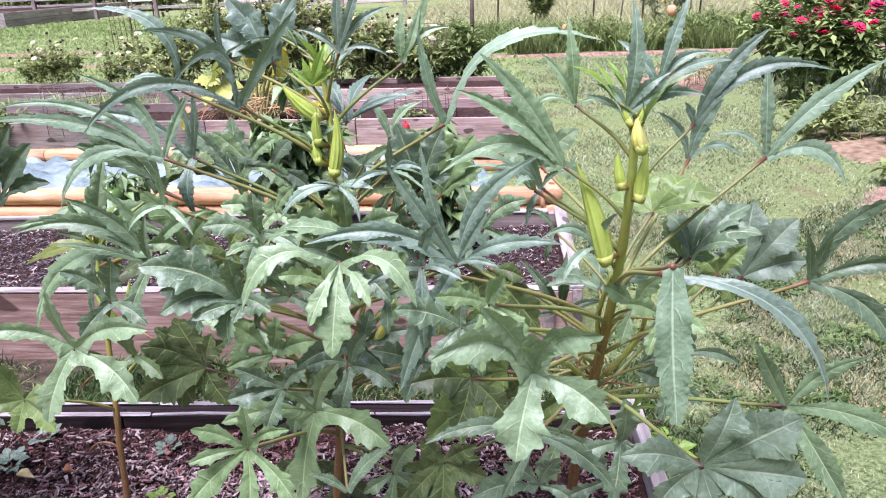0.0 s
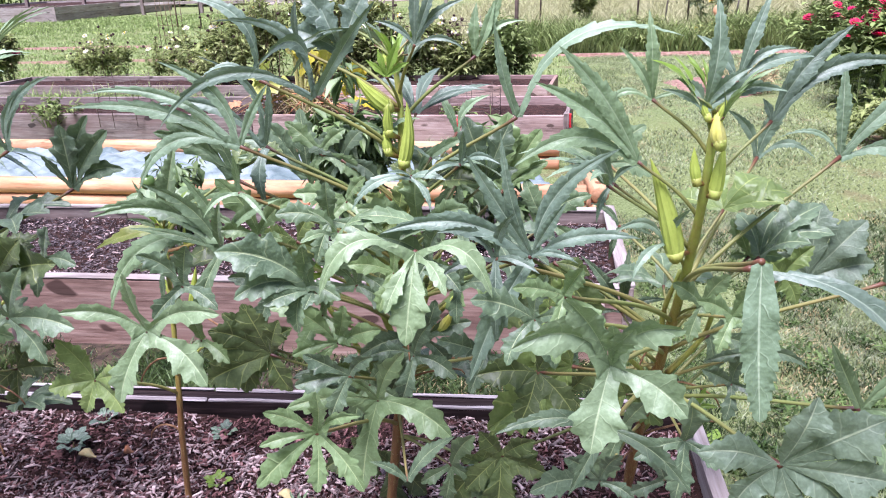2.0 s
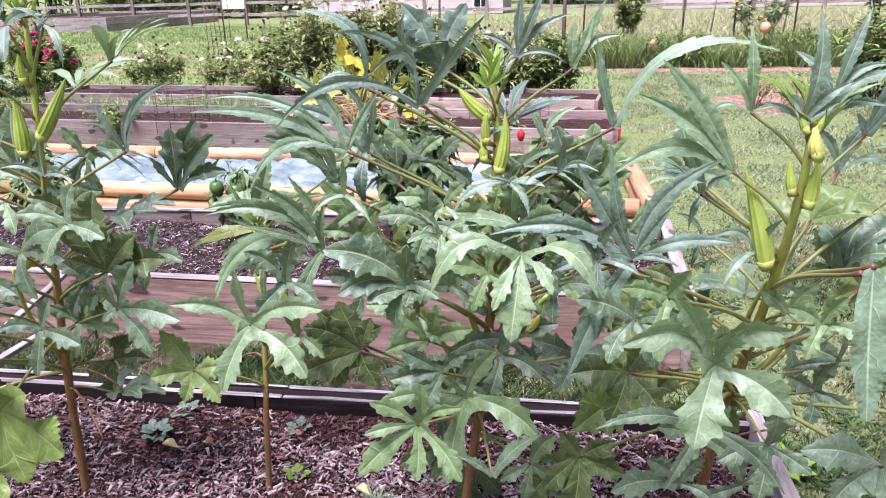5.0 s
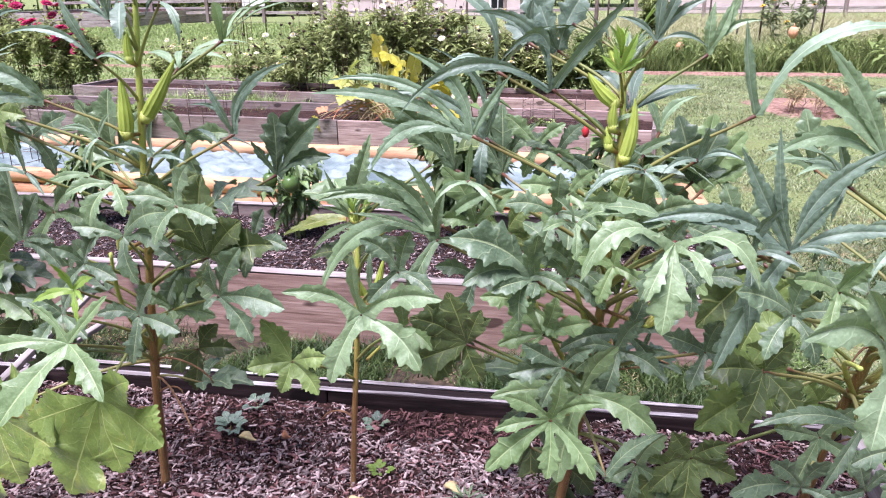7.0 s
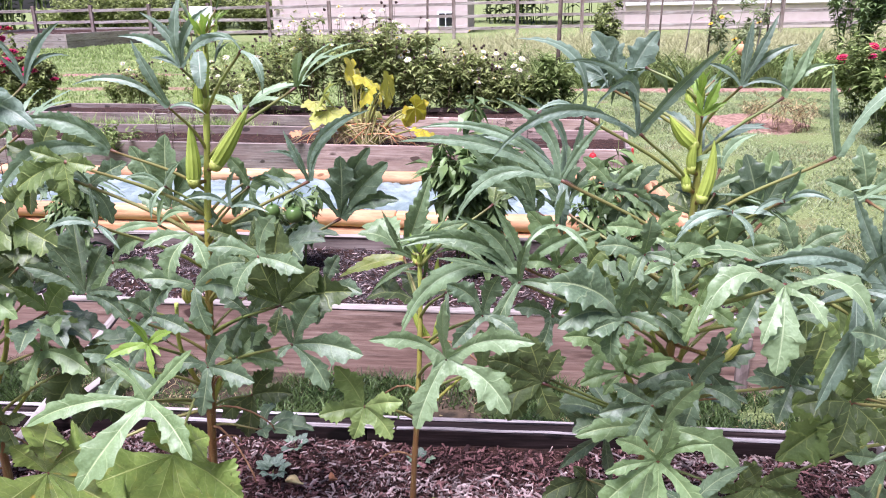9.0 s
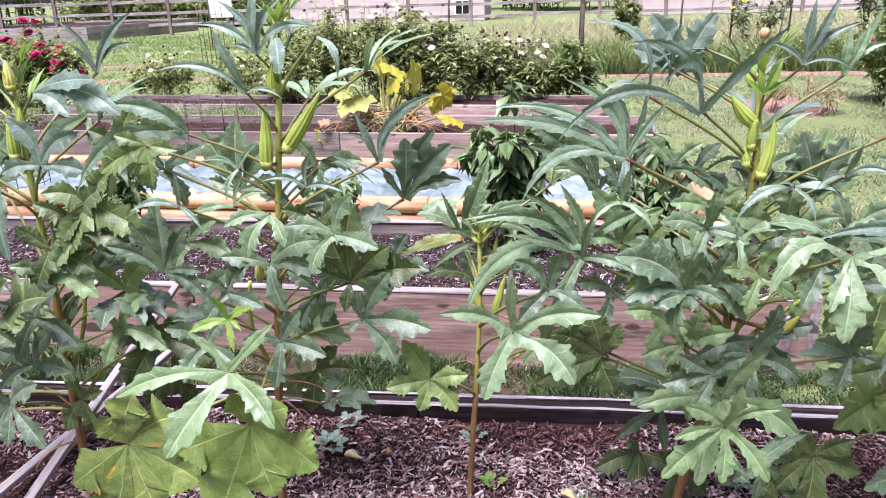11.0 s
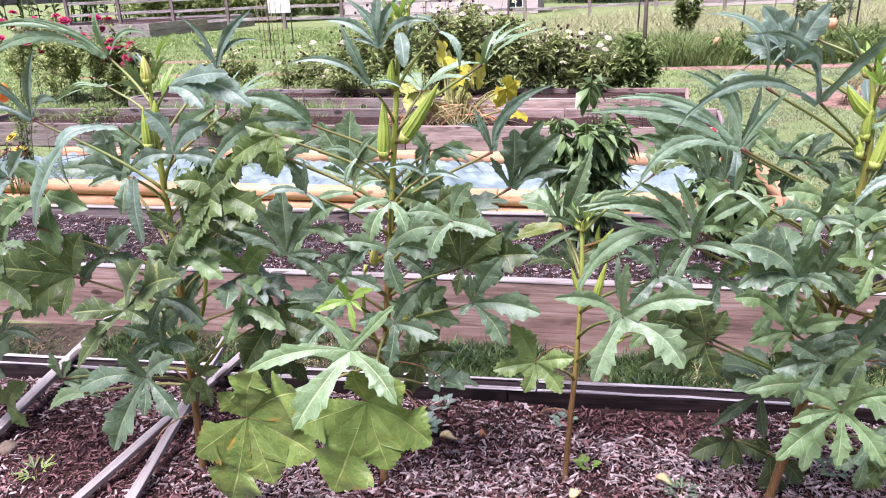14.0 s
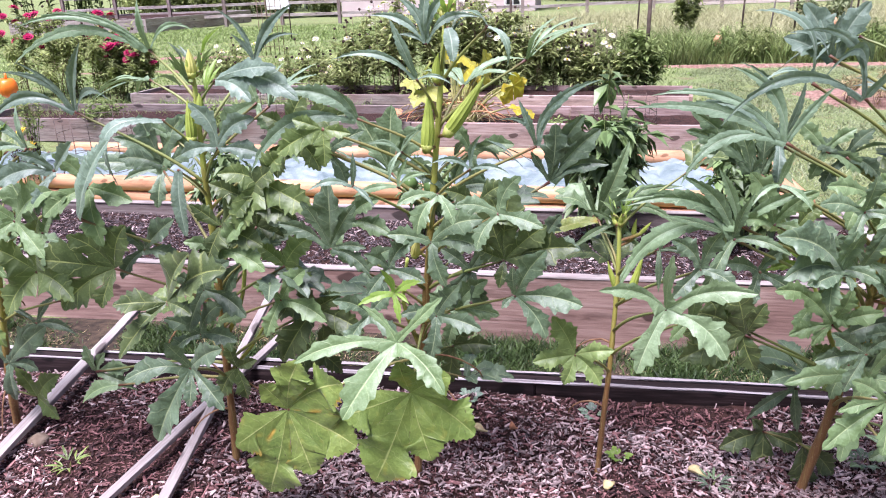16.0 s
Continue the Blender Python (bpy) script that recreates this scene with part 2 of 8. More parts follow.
LAWN_NEAR = plain("near_lawn_blades", (0.165, 0.205, 0.095), (0.38, 0.415, 0.26), 7, 0.6, 0, island=True, trans=0.3, lo=0.45, hi=1.45)
STRAW = plain("dry_grass", (0.36, 0.27, 0.13), (0.52, 0.42, 0.24), 3, 0.8, 0, island=True, trans=0.15, lo=0.6, hi=1.25)
FIELD = plain("field_grass", (0.34, 0.345, 0.16), (0.52, 0.50, 0.30), 1.5, 0.7, 0, island=True, trans=0.25, lo=0.75, hi=1.25)
WEED = plain("weed_leaves", (0.14, 0.20, 0.06), (0.28, 0.34, 0.13), 3, 0.7, 0, island=True, spec=0.15, trans=0.25, lo=0.5, hi=1.5)
BUSH = plain("bush_leaves", (0.215, 0.265, 0.085), (0.42, 0.465, 0.20), 3, 0.75, 0, island=True, spec=0.12, trans=0.4, lo=0.4, hi=1.4)
PEPPER = plain("pepper_leaves", (0.08, 0.135, 0.045), (0.18, 0.255, 0.095), 6, 0.45, 0, island=True, spec=0.5, trans=0.2, lo=0.6, hi=1.5)
FAR_LEAF = plain("far_tree_leaves", (0.022, 0.038, 0.016), (0.075, 0.105, 0.045), 0.5, 0.6, 0, island=True, trans=0.15, lo=0.5, hi=1.5)
BROWN_STEM = plain("brown_stems", (0.10, 0.065, 0.045), (0.20, 0.14, 0.09), 12, 0.8, 0.2, island=True)
SEEDHEAD = plain("dark_seedheads", (0.02, 0.012, 0.012), (0.06, 0.035, 0.03), 30, 0.9, 0.4, island=True)
CREAM = plain("cream_petals", (0.62, 0.58, 0.42), (0.75, 0.72, 0.60), 20, 0.7, 0.2)
CRIMSON = plain("crimson_petals", (0.28, 0.003, 0.045), (0.42, 0.008, 0.09), 20, 0.6, 0.2)
MAGENTA = plain("magenta_petals", (0.46, 0.010, 0.055), (0.60, 0.03, 0.10), 20, 0.6, 0.2)
YELLOW = plain("yellow_petals", (0.75, 0.48, 0.02), (0.85, 0.60, 0.05), 20, 0.6, 0.2)
SQUASH = leaf_material("squash_leaf_yellow", (0.50, 0.40, 0.012), (0.64, 0.51, 0.03), (0.66, 0.58, 0.15), spot=(0.62, 0.40, 0.06), trans=0.35, gloss=0.1)
SQUASH_GREEN = leaf_material("squash_leaf_green", (0.40, 0.42, 0.08), (0.54, 0.52, 0.14), (0.62, 0.60, 0.24), spot=(0.60, 0.40, 0.12), trans=0.35, gloss=0.1)
SQUASH_STALK = plain("squash_stalk", (0.30, 0.30, 0.09), (0.50, 0.46, 0.20), 12, 0.6, 0.2, trans=0.1)
SHEET = plain("plastic_sheet", (0.125, 0.170, 0.172), (0.28, 0.335, 0.335), 4, 0.5, 0.5, spec=0.35, lo=1, hi=1, dist=0.03)
WIRE = plain("rusty_wire", (0.07, 0.055, 0.05), (0.16, 0.11, 0.09), 20, 0.6, 0.1)
FRUIT = plain("green_pepper_skin", (0.05, 0.10, 0.025), (0.09, 0.15, 0.04), 10, 0.3, 0.0, spec=0.5)
ORANGE = plain("orange_skin", (0.80, 0.16, 0.01), (0.90, 0.24, 0.02), 10, 0.35, 0.05, spec=0.5, lo=1, hi=1)
GOURD = plain("gourd_skin", (0.66, 0.30, 0.16), (0.80, 0.46, 0.28), 12, 0.6, 0.1, lo=0.9, hi=1.1)
TERRACOTTA = plain("dry_orange_leaf", (0.55, 0.22, 0.10), (0.68, 0.33, 0.18), 20, 0.8, 0.4)
WALL = plain("painted_siding", (0.65, 0.525, 0.53), (0.71, 0.595, 0.60), 2, 0.9, 0.2, lo=1, hi=1)
GLASS = plain("dark_window", (0.01, 0.012, 0.015), (0.03, 0.03, 0.035), 1, 0.1, 0.0, spec=0.6)
WHITE = plain("white_paint", (0.74, 0.74, 0.74), (0.82, 0.82, 0.82), 5, 0.6, 0.1, lo=1, hi=1)
BARK = plain("bark", (0.06, 0.045, 0.035), (0.15, 0.11, 0.09), 15, 0.9, 0.6)


def ground_material():
    """Mown lawn with bare straw patches, browner beyond the garden."""
    m, n, l, b = shader("lawn_ground")
    oc = n.new("ShaderNodeTexCoord").outputs["Object"]
    fine = noise_tex(n, l, 55, 6, oc, rough=0.7)
    mid = noise_tex(n, l, 2.2, 5, oc)
    big = noise_tex(n, l, 0.7, 3, oc)
    col = ramp(n, l, fine, [(0.3, (0.06, 0.085, 0.03)), (0.5, (0.18, 0.23, 0.088)), (0.7, (0.35, 0.395, 0.205))])
    straw = ramp(n, l, fine, [(0.3, (0.09, 0.07, 0.035)), (0.7, (0.28, 0.235, 0.14))])
    col = mixc(n, l, ramp(n, l, mid, [(0.56, (0, 0, 0)), (0.66, (0.75, 0.75, 0.75))]), col, straw)
    col = mixc(n, l, ramp(n, l, big, [(0.4, (0, 0, 0)), (0.7, (0.35, 0.35, 0.35))]), col, (0.26, 0.27, 0.10))
    l.new(col, b.inputs["Base Color"])
    b.inputs["Roughness"].default_value = 0.95
    b.inputs["Specular IOR Level"].default_value = 0.1
    bump(n, l, b, fine, 0.8, 0.03)
    return m


LAWN = ground_material()
DIRT = plain("bare_red_earth", (0.14, 0.09, 0.055), (0.30, 0.215, 0.14), 14, 0.95, 0.6, lo=1, hi=1)
# path earth, its own brown deepened by painted shade
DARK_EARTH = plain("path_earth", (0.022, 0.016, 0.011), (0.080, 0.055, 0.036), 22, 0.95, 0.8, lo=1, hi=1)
MULCH_STRAW = plain("straw_mulch_earth", (0.15, 0.078, 0.058), (0.36, 0.225, 0.175), 18, 0.95, 0.9, lo=1, hi=1)

# ---------------- helpers for meshes ----------------
rnd = random.Random(7)


def mesh_ob(name, bm, material, parent=None, smooth=False):
    me = bpy.data.meshes.new(name)
    bm.to_mesh(me)
    bm.free()
    for mt in material if isinstance(material, (list, tuple)) else [material]:
        me.materials.append(mt)
    if smooth:
        me.polygons.foreach_set("use_smooth", [True] * len(me.polygons))
    ob = new(name, me)
    ob.parent = parent
    return ob


def part(name, bm, material, parent, label="", smooth=False):
    return tagged(mesh_ob(name, bm, material, parent, smooth), label)


def raw_ob(name, verts, faces, material, parent=None, smooth=False, uvs=None):
    me = bpy.data.meshes.new(name)
    me.from_pydata(verts, [], faces)
    for mt in material if isinstance(material, (list, tuple)) else [material]:
        me.materials.append(mt)
    if uvs is not None:
        lay = me.uv_layers.new(name="map")
        idx = np.empty(len(me.loops), dtype=np.int32)
        me.loops.foreach_get("vertex_index", idx)
        lay.data.foreach_set("uv", np.asarray(uvs, dtype=np.float32)[idx].ravel())
    if smooth:
        me.polygons.foreach_set("use_smooth", [True] * len(me.polygons))
    me.update()
    ob = new(name, me)
    ob.parent = parent
    return ob


def thing(name, label, category, group="", kind="", at=(0, 0, 0), rz=0):
    e = new(name)
    e.empty_display_size = 0.1
    e.matrix_world = pose(*at, 0, 0, rz)
    return tagged(e, label, category, group, kind)


def board_bm(L, W, H, bev=0.004, wob=0.002, cuts=8):
    """A sawn board along x with eased, slightly uneven edges."""
    bm = bmesh.new()
    bmesh.ops.create_cube(bm, size=1, matrix=Matrix.Diagonal((L, W, H, 1)))
    long = [e for e in bm.edges if abs(e.verts[0].co.x - e.verts[1].co.x) > L * 0.5]
    bmesh.ops.subdivide_edges(bm, edges=long, cuts=cuts)
    bmesh.ops.bevel(bm, geom=[e for e in bm.edges if e.calc_face_angle(0) > 0.5], offset=bev, segments=1, affect='EDGES')
    for v in bm.verts:
        v.co += Vector((0, rnd.uniform(-wob, wob), rnd.uniform(-wob, wob)))
    return bm


def board(parent, a, b, W, H, material, name="board", label="", wob=0.002):
    """A board whose axis runs from a to b (parent's space)."""
    a, b = Vector(a), Vector(b)
    d = b - a
    ob = part(name, board_bm(d.length, W, H, wob=wob), material, parent, label)
    ob.matrix_basis = Matrix.Translation((a + b) / 2) @ d.to_track_quat("X", "Z").to_matrix().to_4x4()
    return ob


def tube(points, radii, sides=8, verts=None, faces=None, uvs=None, cap=True):
    """Appends a swept tube to the lists and returns them."""
    verts, faces, uvs = ([] if v is None else v for v in (verts, faces, uvs))
    base = len(verts)
    pts = [Vector(p) for p in points]
    for i, p in enumerate(pts):
        d = (pts[min(i + 1, len(pts) - 1)] - pts[max(i - 1, 0)]).normalized()
        s = d.cross(Vector((0.13, 0.97, 0.21)))
        s = s.normalized() if s.length > 1e-4 else Vector((1, 0, 0))
        o = d.cross(s)
        for k in range(sides):
            a = 2 * math.pi * k / sides
            verts.append(tuple(p + (s * math.cos(a) + o * math.sin(a)) * radii[i]))
            uvs.append((k / sides, i / (len(pts) - 1)))
    for i in range(len(pts) - 1):
        for k in range(sides):
            q = base + i * sides
            faces.append((q + k, q + (k + 1) % sides, q + sides + (k + 1) % sides, q + sides + k))
    if cap:
        faces.append(tuple(base + k for k in range(sides))[::-1])
        faces.append(tuple(base + (len(pts) - 1) * sides + k for k in range(sides)))
    return verts, faces, uvs


def bezier(a, b, c, d, n):
    out = []
    for i in range(n + 1):
        t = i / n
        out.append(a * (1 - t) ** 3 + b * 3 * t * (1 - t) ** 2 + c * 3 * t * t * (1 - t) + d * t ** 3)
    return out


def spline(points, n):
    """Points along a smooth line through the given ones."""
    P = [Vector(p) for p in points]
    out = []
    for i in range(len(P) - 1):
        p0, p1, p2, p3 = P[max(i - 1, 0)], P[i], P[i + 1], P[min(i + 2, len(P) - 1)]
        for k in range(n):
            t = k / n
            out.append(0.5 * ((2 * p1) + (p2 - p0) * t + (2 * p0 - 5 * p1 + 4 * p2 - p3) * t * t + (3 * p1 - p0 - 3 * p2 + p3) * t ** 3))
    out.append(P[-1])
    return out


# ---------------- ground ----------------
GZ = -0.05


def ground_sheet():
    xs = np.concatenate([np.linspace(-400, -20, 12), np.linspace(-18, 11, 110), np.linspace(14, 400, 12)])
    ys = np.concatenate([np.linspace(-200, -2, 6), np.linspace(-1, 22, 90), np.linspace(24, 900, 16)])
    verts, faces = [], []
    for y in ys:
        for x in xs:
            near = -18 <= x <= 11 and -1 <= y <= 22
            z = GZ + (0.035 * noise.noise(Vector((x * 0.9, y * 0.9, 0))) + 0.012 * noise.noise(Vector((x * 5, y * 5, 3))) if near else 0)
            verts.append((x, y, z - 0.02))
    nx = len(xs)
    for j in range(len(ys) - 1):
        for i in range(nx - 1):
            q = j * nx + i
            faces.append((q, q + 1, q + nx + 1, q + nx))
    return tagged(raw_ob("ground", verts, faces, LAWN, smooth=True), "mown green lawn with bare straw-coloured patches", "lawn", kind="structure")


ground_sheet()


def patch(name, cx, cy, w, d, material, label, rz=0.0):
    """A thin uneven sheet of earth lying on the lawn."""
    bm = bmesh.new()
    n = 40
    c = bm.verts.new((0, 0, 0.018))
    ring = []
    for k in range(n):
        a = 2 * math.pi * k / n
        r = 1 + 0.28 * noise.noise(Vector((math.cos(a) * 2 + cx, math.sin(a) * 2 + cy, 0)))
        ring.append((bm.verts.new((math.cos(a) * w / 2 * r * 0.6, math.sin(a) * d / 2 * r * 0.6, 0.02)), bm.verts.new((math.cos(a) * w / 2 * r, math.sin(a) * d / 2 * r, -0.03))))
    for k in range(n):
        a, b = ring[k], ring[(k + 1) % n]
        bm.faces.new((c, a[0], b[0]))
        bm.faces.new((a[0], a[1], b[1], b[0]))
    ob = tagged(mesh_ob(name, bm, material, smooth=True), label, "bare earth", kind="structure")
    ob.matrix_world = pose(cx, cy, GZ, 0, 0, rz)


patch("earth_patch", 2.55, 10.7, 1.3, 2.2, MULCH_STRAW, "patch of dry straw-strewn earth in the lawn")
patch("earth_patch", 3.35, 6.9, 1.0, 1.5, DIRT, "bare reddish earth beside the flower border")
patch("earth_patch", 2.95, 5.3, 0.8, 1.0, MULCH_STRAW, "dry straw-strewn earth in the lawn")
patch("earth_strip", 3.0, 14.3, 11.0, 0.34, MULCH_STRAW, "strip of bare earth along the field edge", -3)
patch("earth_strip", -8.5, 15.2, 8.0, 0.38, DIRT, "narrow strip of bare earth in the lawn", -3)
patch("earth_strip", -11.0, 18.4, 6.0, 0.36, MULCH_STRAW, "narrow dry strip in the lawn", -3)
patch("path", -2.9, 2.93, 6.6, 1.12, DARK_EARTH, "trodden earth path between the two beds, its shade painted in")


def blades(name, spots, material, label, parent=None, category="grass", width=0.006):
    """Many bent blades as one mesh; spots yields (x, y, z, height, lean)."""
    verts, faces = [], []
    for x, y, z, h, lean in spots:
        a = rnd.uniform(0, 2 * math.pi)
        dx, dy = math.cos(a), math.sin(a)
        b = rnd.uniform(0, 2 * math.pi)
        lx, ly = math.cos(b) * lean * h, math.sin(b) * lean * h
        w = width * rnd.uniform(0.7, 1.3)
        q = len(verts)
        verts += [(x - dx * w / 2, y - dy * w / 2, z), (x + dx * w / 2, y + dy * w / 2, z),
                  (x - dx * w / 2.6 + lx * 0.35, y - dy * w / 2.6 + ly * 0.35, z + h * 0.6), (x + dx * w / 2.6 + lx * 0.35, y + dy * w / 2.6 + ly * 0.35, z + h * 0.6),
                  (x + lx, y + ly, z + h)]
        faces += [(q, q + 1, q + 3, q + 2), (q + 2, q + 3, q + 4)]
    return tagged(raw_ob(name, verts, faces, material, parent), label, category, kind="stuff")


def lawn_spots(n, x0, x1, y0, y1, h0, h1, lean=0.9, keep=None, dz=-0.02, fade=(0, 0, 0, 0)):
    """Random spots in a rectangle; fade gives the soft margins at x0, x1, y0 and y1."""
    out = []
    while len(out) < n:
        x, y = rnd.uniform(x0, x1), rnd.uniform(y0, y1)
        f = 1.0
        for d, m in zip((x - x0, x1 - x, y - y0, y1 - y), fade):
            if m:
                f *= min(1.0, d / m)
        if rnd.random() > f:
            continue
        d = noise.noise(Vector((x * 1.7, y * 1.7, 9)))
        if d < -0.28 and rnd.random() < 0.8:
            continue
        if keep and not keep(x, y):
            continue
        out.append((x, y, GZ + dz, rnd.uniform(h0, h1) * (1 + 0.6 * d), lean * rnd.uniform(0.4, 1.2)))
    return out


def clumpy(x, y, k, seed):
    """Patchiness of the lawn, with soft random edges."""
    return noise.noise(Vector((x * k, y * k, seed))) + 0.5 * noise.noise(Vector((x * k * 2.7, y * k * 2.7, seed + 3))) + rnd.uniform(-0.12, 0.12)


blades("grass", lawn_spots(100000, 0.60, 3.3, 1.2, 5.6, 0.008, 0.026, 1.2, lambda x, y: clumpy(x, y, 2.4, 50) > -0.42, fade=(0, 0.6, 0.4, 0.6)), LAWN_NEAR, "short pale green mown lawn grass", width=0.0042)
blades("grass", lawn_spots(60000, 0.55, 5.6, 4.9, 14.5, 0.012, 0.035, 1.2, fade=(0.2, 1.0, 0.6, 0.4)), GRASS, "short pale green mown lawn grass", width=0.010)
blades("grass", lawn_spots(42000, -5.4, 0.75, 2.56, 3.25, 0.012, 0.045, 1.2, lambda x, y: noise.noise(Vector((x * 3.1, y * 3.1, 2))) > -0.30, 0.0, (0.5, 0.15, 0, 0)), GRASS_DARK, "short green grass on the path between beds, darkened for the shade there", width=0.006)
blades("grass", lawn_spots(20000, -5.2, 0.5, 2.80, 3.25, 0.03, 0.085, 0.9, lambda x, y: noise.noise(Vector((x * 2.3, y * 2, 7))) > 0.0, 0.0, (0.5, 0, 0, 0)), GRASS_DARK, "uncut green grass tufts against the bed, shade put into their colour", width=0.006)
blades("dry_grass", lawn_spots(5000, -4.0, 0.6, 2.57, 3.23, 0.010, 0.03, 2.2, None, 0.01), STRAW, "dry grass litter on the path", width=0.004)
blades("dry_grass", lawn_spots(12000, 0.7, 5.0, 1.4, 12.0, 0.010, 0.022, 2.2, fade=(0, 0.6, 0.3, 0.6)), STRAW, "dry cut grass litter on the lawn", width=0.0045)
blades("grass", lawn_spots(20000, 0.62, 3.2, 1.3, 5.6, 0.010, 0.040, 1.0, lambda x, y: clumpy(x, y, 2.7, 31) > 0.02, fade=(0, 0.6, 0.3, 0.8)), GRASS_DARK, "darker tufts of coarse grass in the lawn", width=0.006)
blades("clover", lawn_spots(9000, 0.62, 3.0, 1.3, 5.0, 0.012, 0.030, 1.8, lambda x, y: clumpy(x, y, 3.6, 12) > 0.16 + 0.10 * (x - 0.6), fade=(0, 0.6, 0.3, 0.8)), WEED_DARK, "clumps of broad-leaved clover in the lawn", width=0.016)
blades("dry_grass", lawn_spots(22000, 0.62, 3.2, 1.3, 5.6, 0.006, 0.018, 2.4, lambda x, y: clumpy(x, y, 2.1, 77) > 0.05, fade=(0, 0.6, 0.3, 0.8)), STRAW, "matted patches of bleached dry grass in the lawn", width=0.004)
blades("grass", lawn_spots(5000, -7, 0.6, 4.36, 5.1, 0.03, 0.09, fade=(1, 0.2, 0, 0)), GRASS, "grass on the path behind the bed", width=0.008)
blades("grass", lawn_spots(6000, -9, 0.6, 6.65, 7.2, 0.05, 0.14, 0.7, fade=(1, 0.3, 0, 0)), GRASS, "uncut grass between the beds", width=0.009)
blades("grass", lawn_spots(12000, -11, -3.4, 8.5, 9.9, 0.08, 0.30, 0.6, fade=(1, 1, 0, 0.3)), LAWN_GREEN, "tall uncut grass between the beds", width=0.014)
blades("grass", lawn_spots(46000, -21, 1.0, 10.0, 24.0, 0.02, 0.07, fade=(2, 0.5, 0.5, 2)), LAWN_GREEN, "green lawn grass", width=0.022)
blades("field_grass", lawn_spots(42000, -3.0, 14, 15.6, 29.0, 0.2, 0.6, 0.9, fade=(2, 2, 0.3, 2)), FIELD, "tall dry yellowish field grass", width=0.016)
blades("grass", lawn_spots(24000, -26, -4.0, 23.0, 33.0, 0.03, 0.10, 0.8, fade=(2, 2, 1, 1)), LAWN_GREEN, "green lawn grass before the fence", width=0.034)
blades("weed_fringe", lawn_spots(20000, -0.6, 12, 14.5, 16.8, 0.16, 0.55, 0.9, lambda x, y: noise.noise(Vector((x * 1.1, y, 4))) > -0.2, fade=(0.4, 2, 0.1, 0.5)), WEED, "green weeds fringing the field", width=0.021)
blades("grass", lawn_spots(2500, 3.4, 7.5, 4.2, 11.5, 0.1, 0.25, 0.7, fade=(0.5, 1, 0.8, 0.5)), GRASS, "tall grass at the border's foot", width=0.012)

# ---------------- raised beds ----------------


def chips(name, n, x0, x1, y0, y1, z, material, label, parent, smin, smax, keep=None):
    """Flat splintered wood chips strewn over a bed, one mesh."""
    verts, faces = [], []
    cnt = 0
    while cnt < n:
        x, y = rnd.uniform(x0, x1), rnd.uniform(y0, y1)
        if keep and not keep(x, y):
            continue
        cnt += 1
        L = smin + (smax - smin) * 1.5 * rnd.random() ** 2.0
        W, T = max(0.002, L * rnd.uniform(0.10, 0.42)), rnd.uniform(0.0015, 0.004)
        m = pose(x, y, z + soil_h(x, y) + rnd.uniform(0.0, 0.008), rnd.gauss(0, 18), rnd.gauss(0, 18), rnd.uniform(0, 360))
        q = len(verts)
        k = rnd.uniform(0.3, 1.0)
        for sx, sy, sz in ((-1, -1, -1), (1, -k, -1), (1, k * 0.7, -1), (-1, 1, -1), (-0.9, -0.9, 1), (0.9, -k * 0.9, 1), (0.95, k * 0.6, 1), (-0.9, 0.85, 1)):
            verts.append(tuple(m @ Vector((sx * L / 2, sy * W / 2, sz * T / 2))))
        faces += [(q, q + 3, q + 2, q + 1), (q + 4, q + 5, q + 6, q + 7), (q, q + 1, q + 5, q + 4), (q + 1, q + 2, q + 6, q + 5), (q + 2, q + 3, q + 7, q + 6), (q + 3, q, q + 4, q + 7)]
    return tagged(raw_ob(name, verts, faces, material, parent), label, "wood chips", kind="stuff")


def soil_h(x, y):
    return 0.022 * noise.noise(Vector((x * 2.2, y * 2.2, 5))) + 0.010 * noise.noise(Vector((x * 9, y * 9, 1)))


def soil_sheet(name, x0, x1, y0, y1, z, label, nx=160, ny=50):
    verts, faces = [], []
    for j in range(ny + 1):
        for i in range(nx + 1):
            x, y = x0 + (x1 - x0) * i / nx, y0 + (y1 - y0) * j / ny
            verts.append((x, y, z + soil_h(x, y) + 0.006 * noise.noise(Vector((x * 30, y * 30, 1)))))
    for j in range(ny):
        for i in range(nx):
            q = j * (nx + 1) + i
            faces.append((q, q + 1, q + nx + 2, q + nx + 1))
    return tagged(raw_ob(name, verts, faces, SOIL, smooth=True), label, "soil", kind="structure")


# the near bed, with the okra
B1X0, B1X1, B1Y0, B1Y1 = -4.6, 0.575, 1.32, 2.53
bed = thing("raised_bed", "low raised bed of dark weathered boards holding the okra", "raised bed")
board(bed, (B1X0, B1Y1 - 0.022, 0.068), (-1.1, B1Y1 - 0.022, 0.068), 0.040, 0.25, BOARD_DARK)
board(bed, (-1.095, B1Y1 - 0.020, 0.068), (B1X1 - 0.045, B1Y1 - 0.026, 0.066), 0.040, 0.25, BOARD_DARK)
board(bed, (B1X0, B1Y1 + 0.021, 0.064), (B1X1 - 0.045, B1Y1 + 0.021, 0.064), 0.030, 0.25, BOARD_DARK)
for y, w in ((B1Y1 - 0.034, 0.014), (B1Y1 + 0.030, 0.012)):
    board(bed, (B1X0, y, 0.196), (-1.0, y, 0.196), w, 0.010, RIM, "top_strip", "bleached worn top edge", 0.003)
    board(bed, (-0.995, y, 0.195), (B1X1 - 0.045, y - 0.003, 0.194), w, 0.010, RIM, "top_strip", "bleached worn top edge", 0.003)
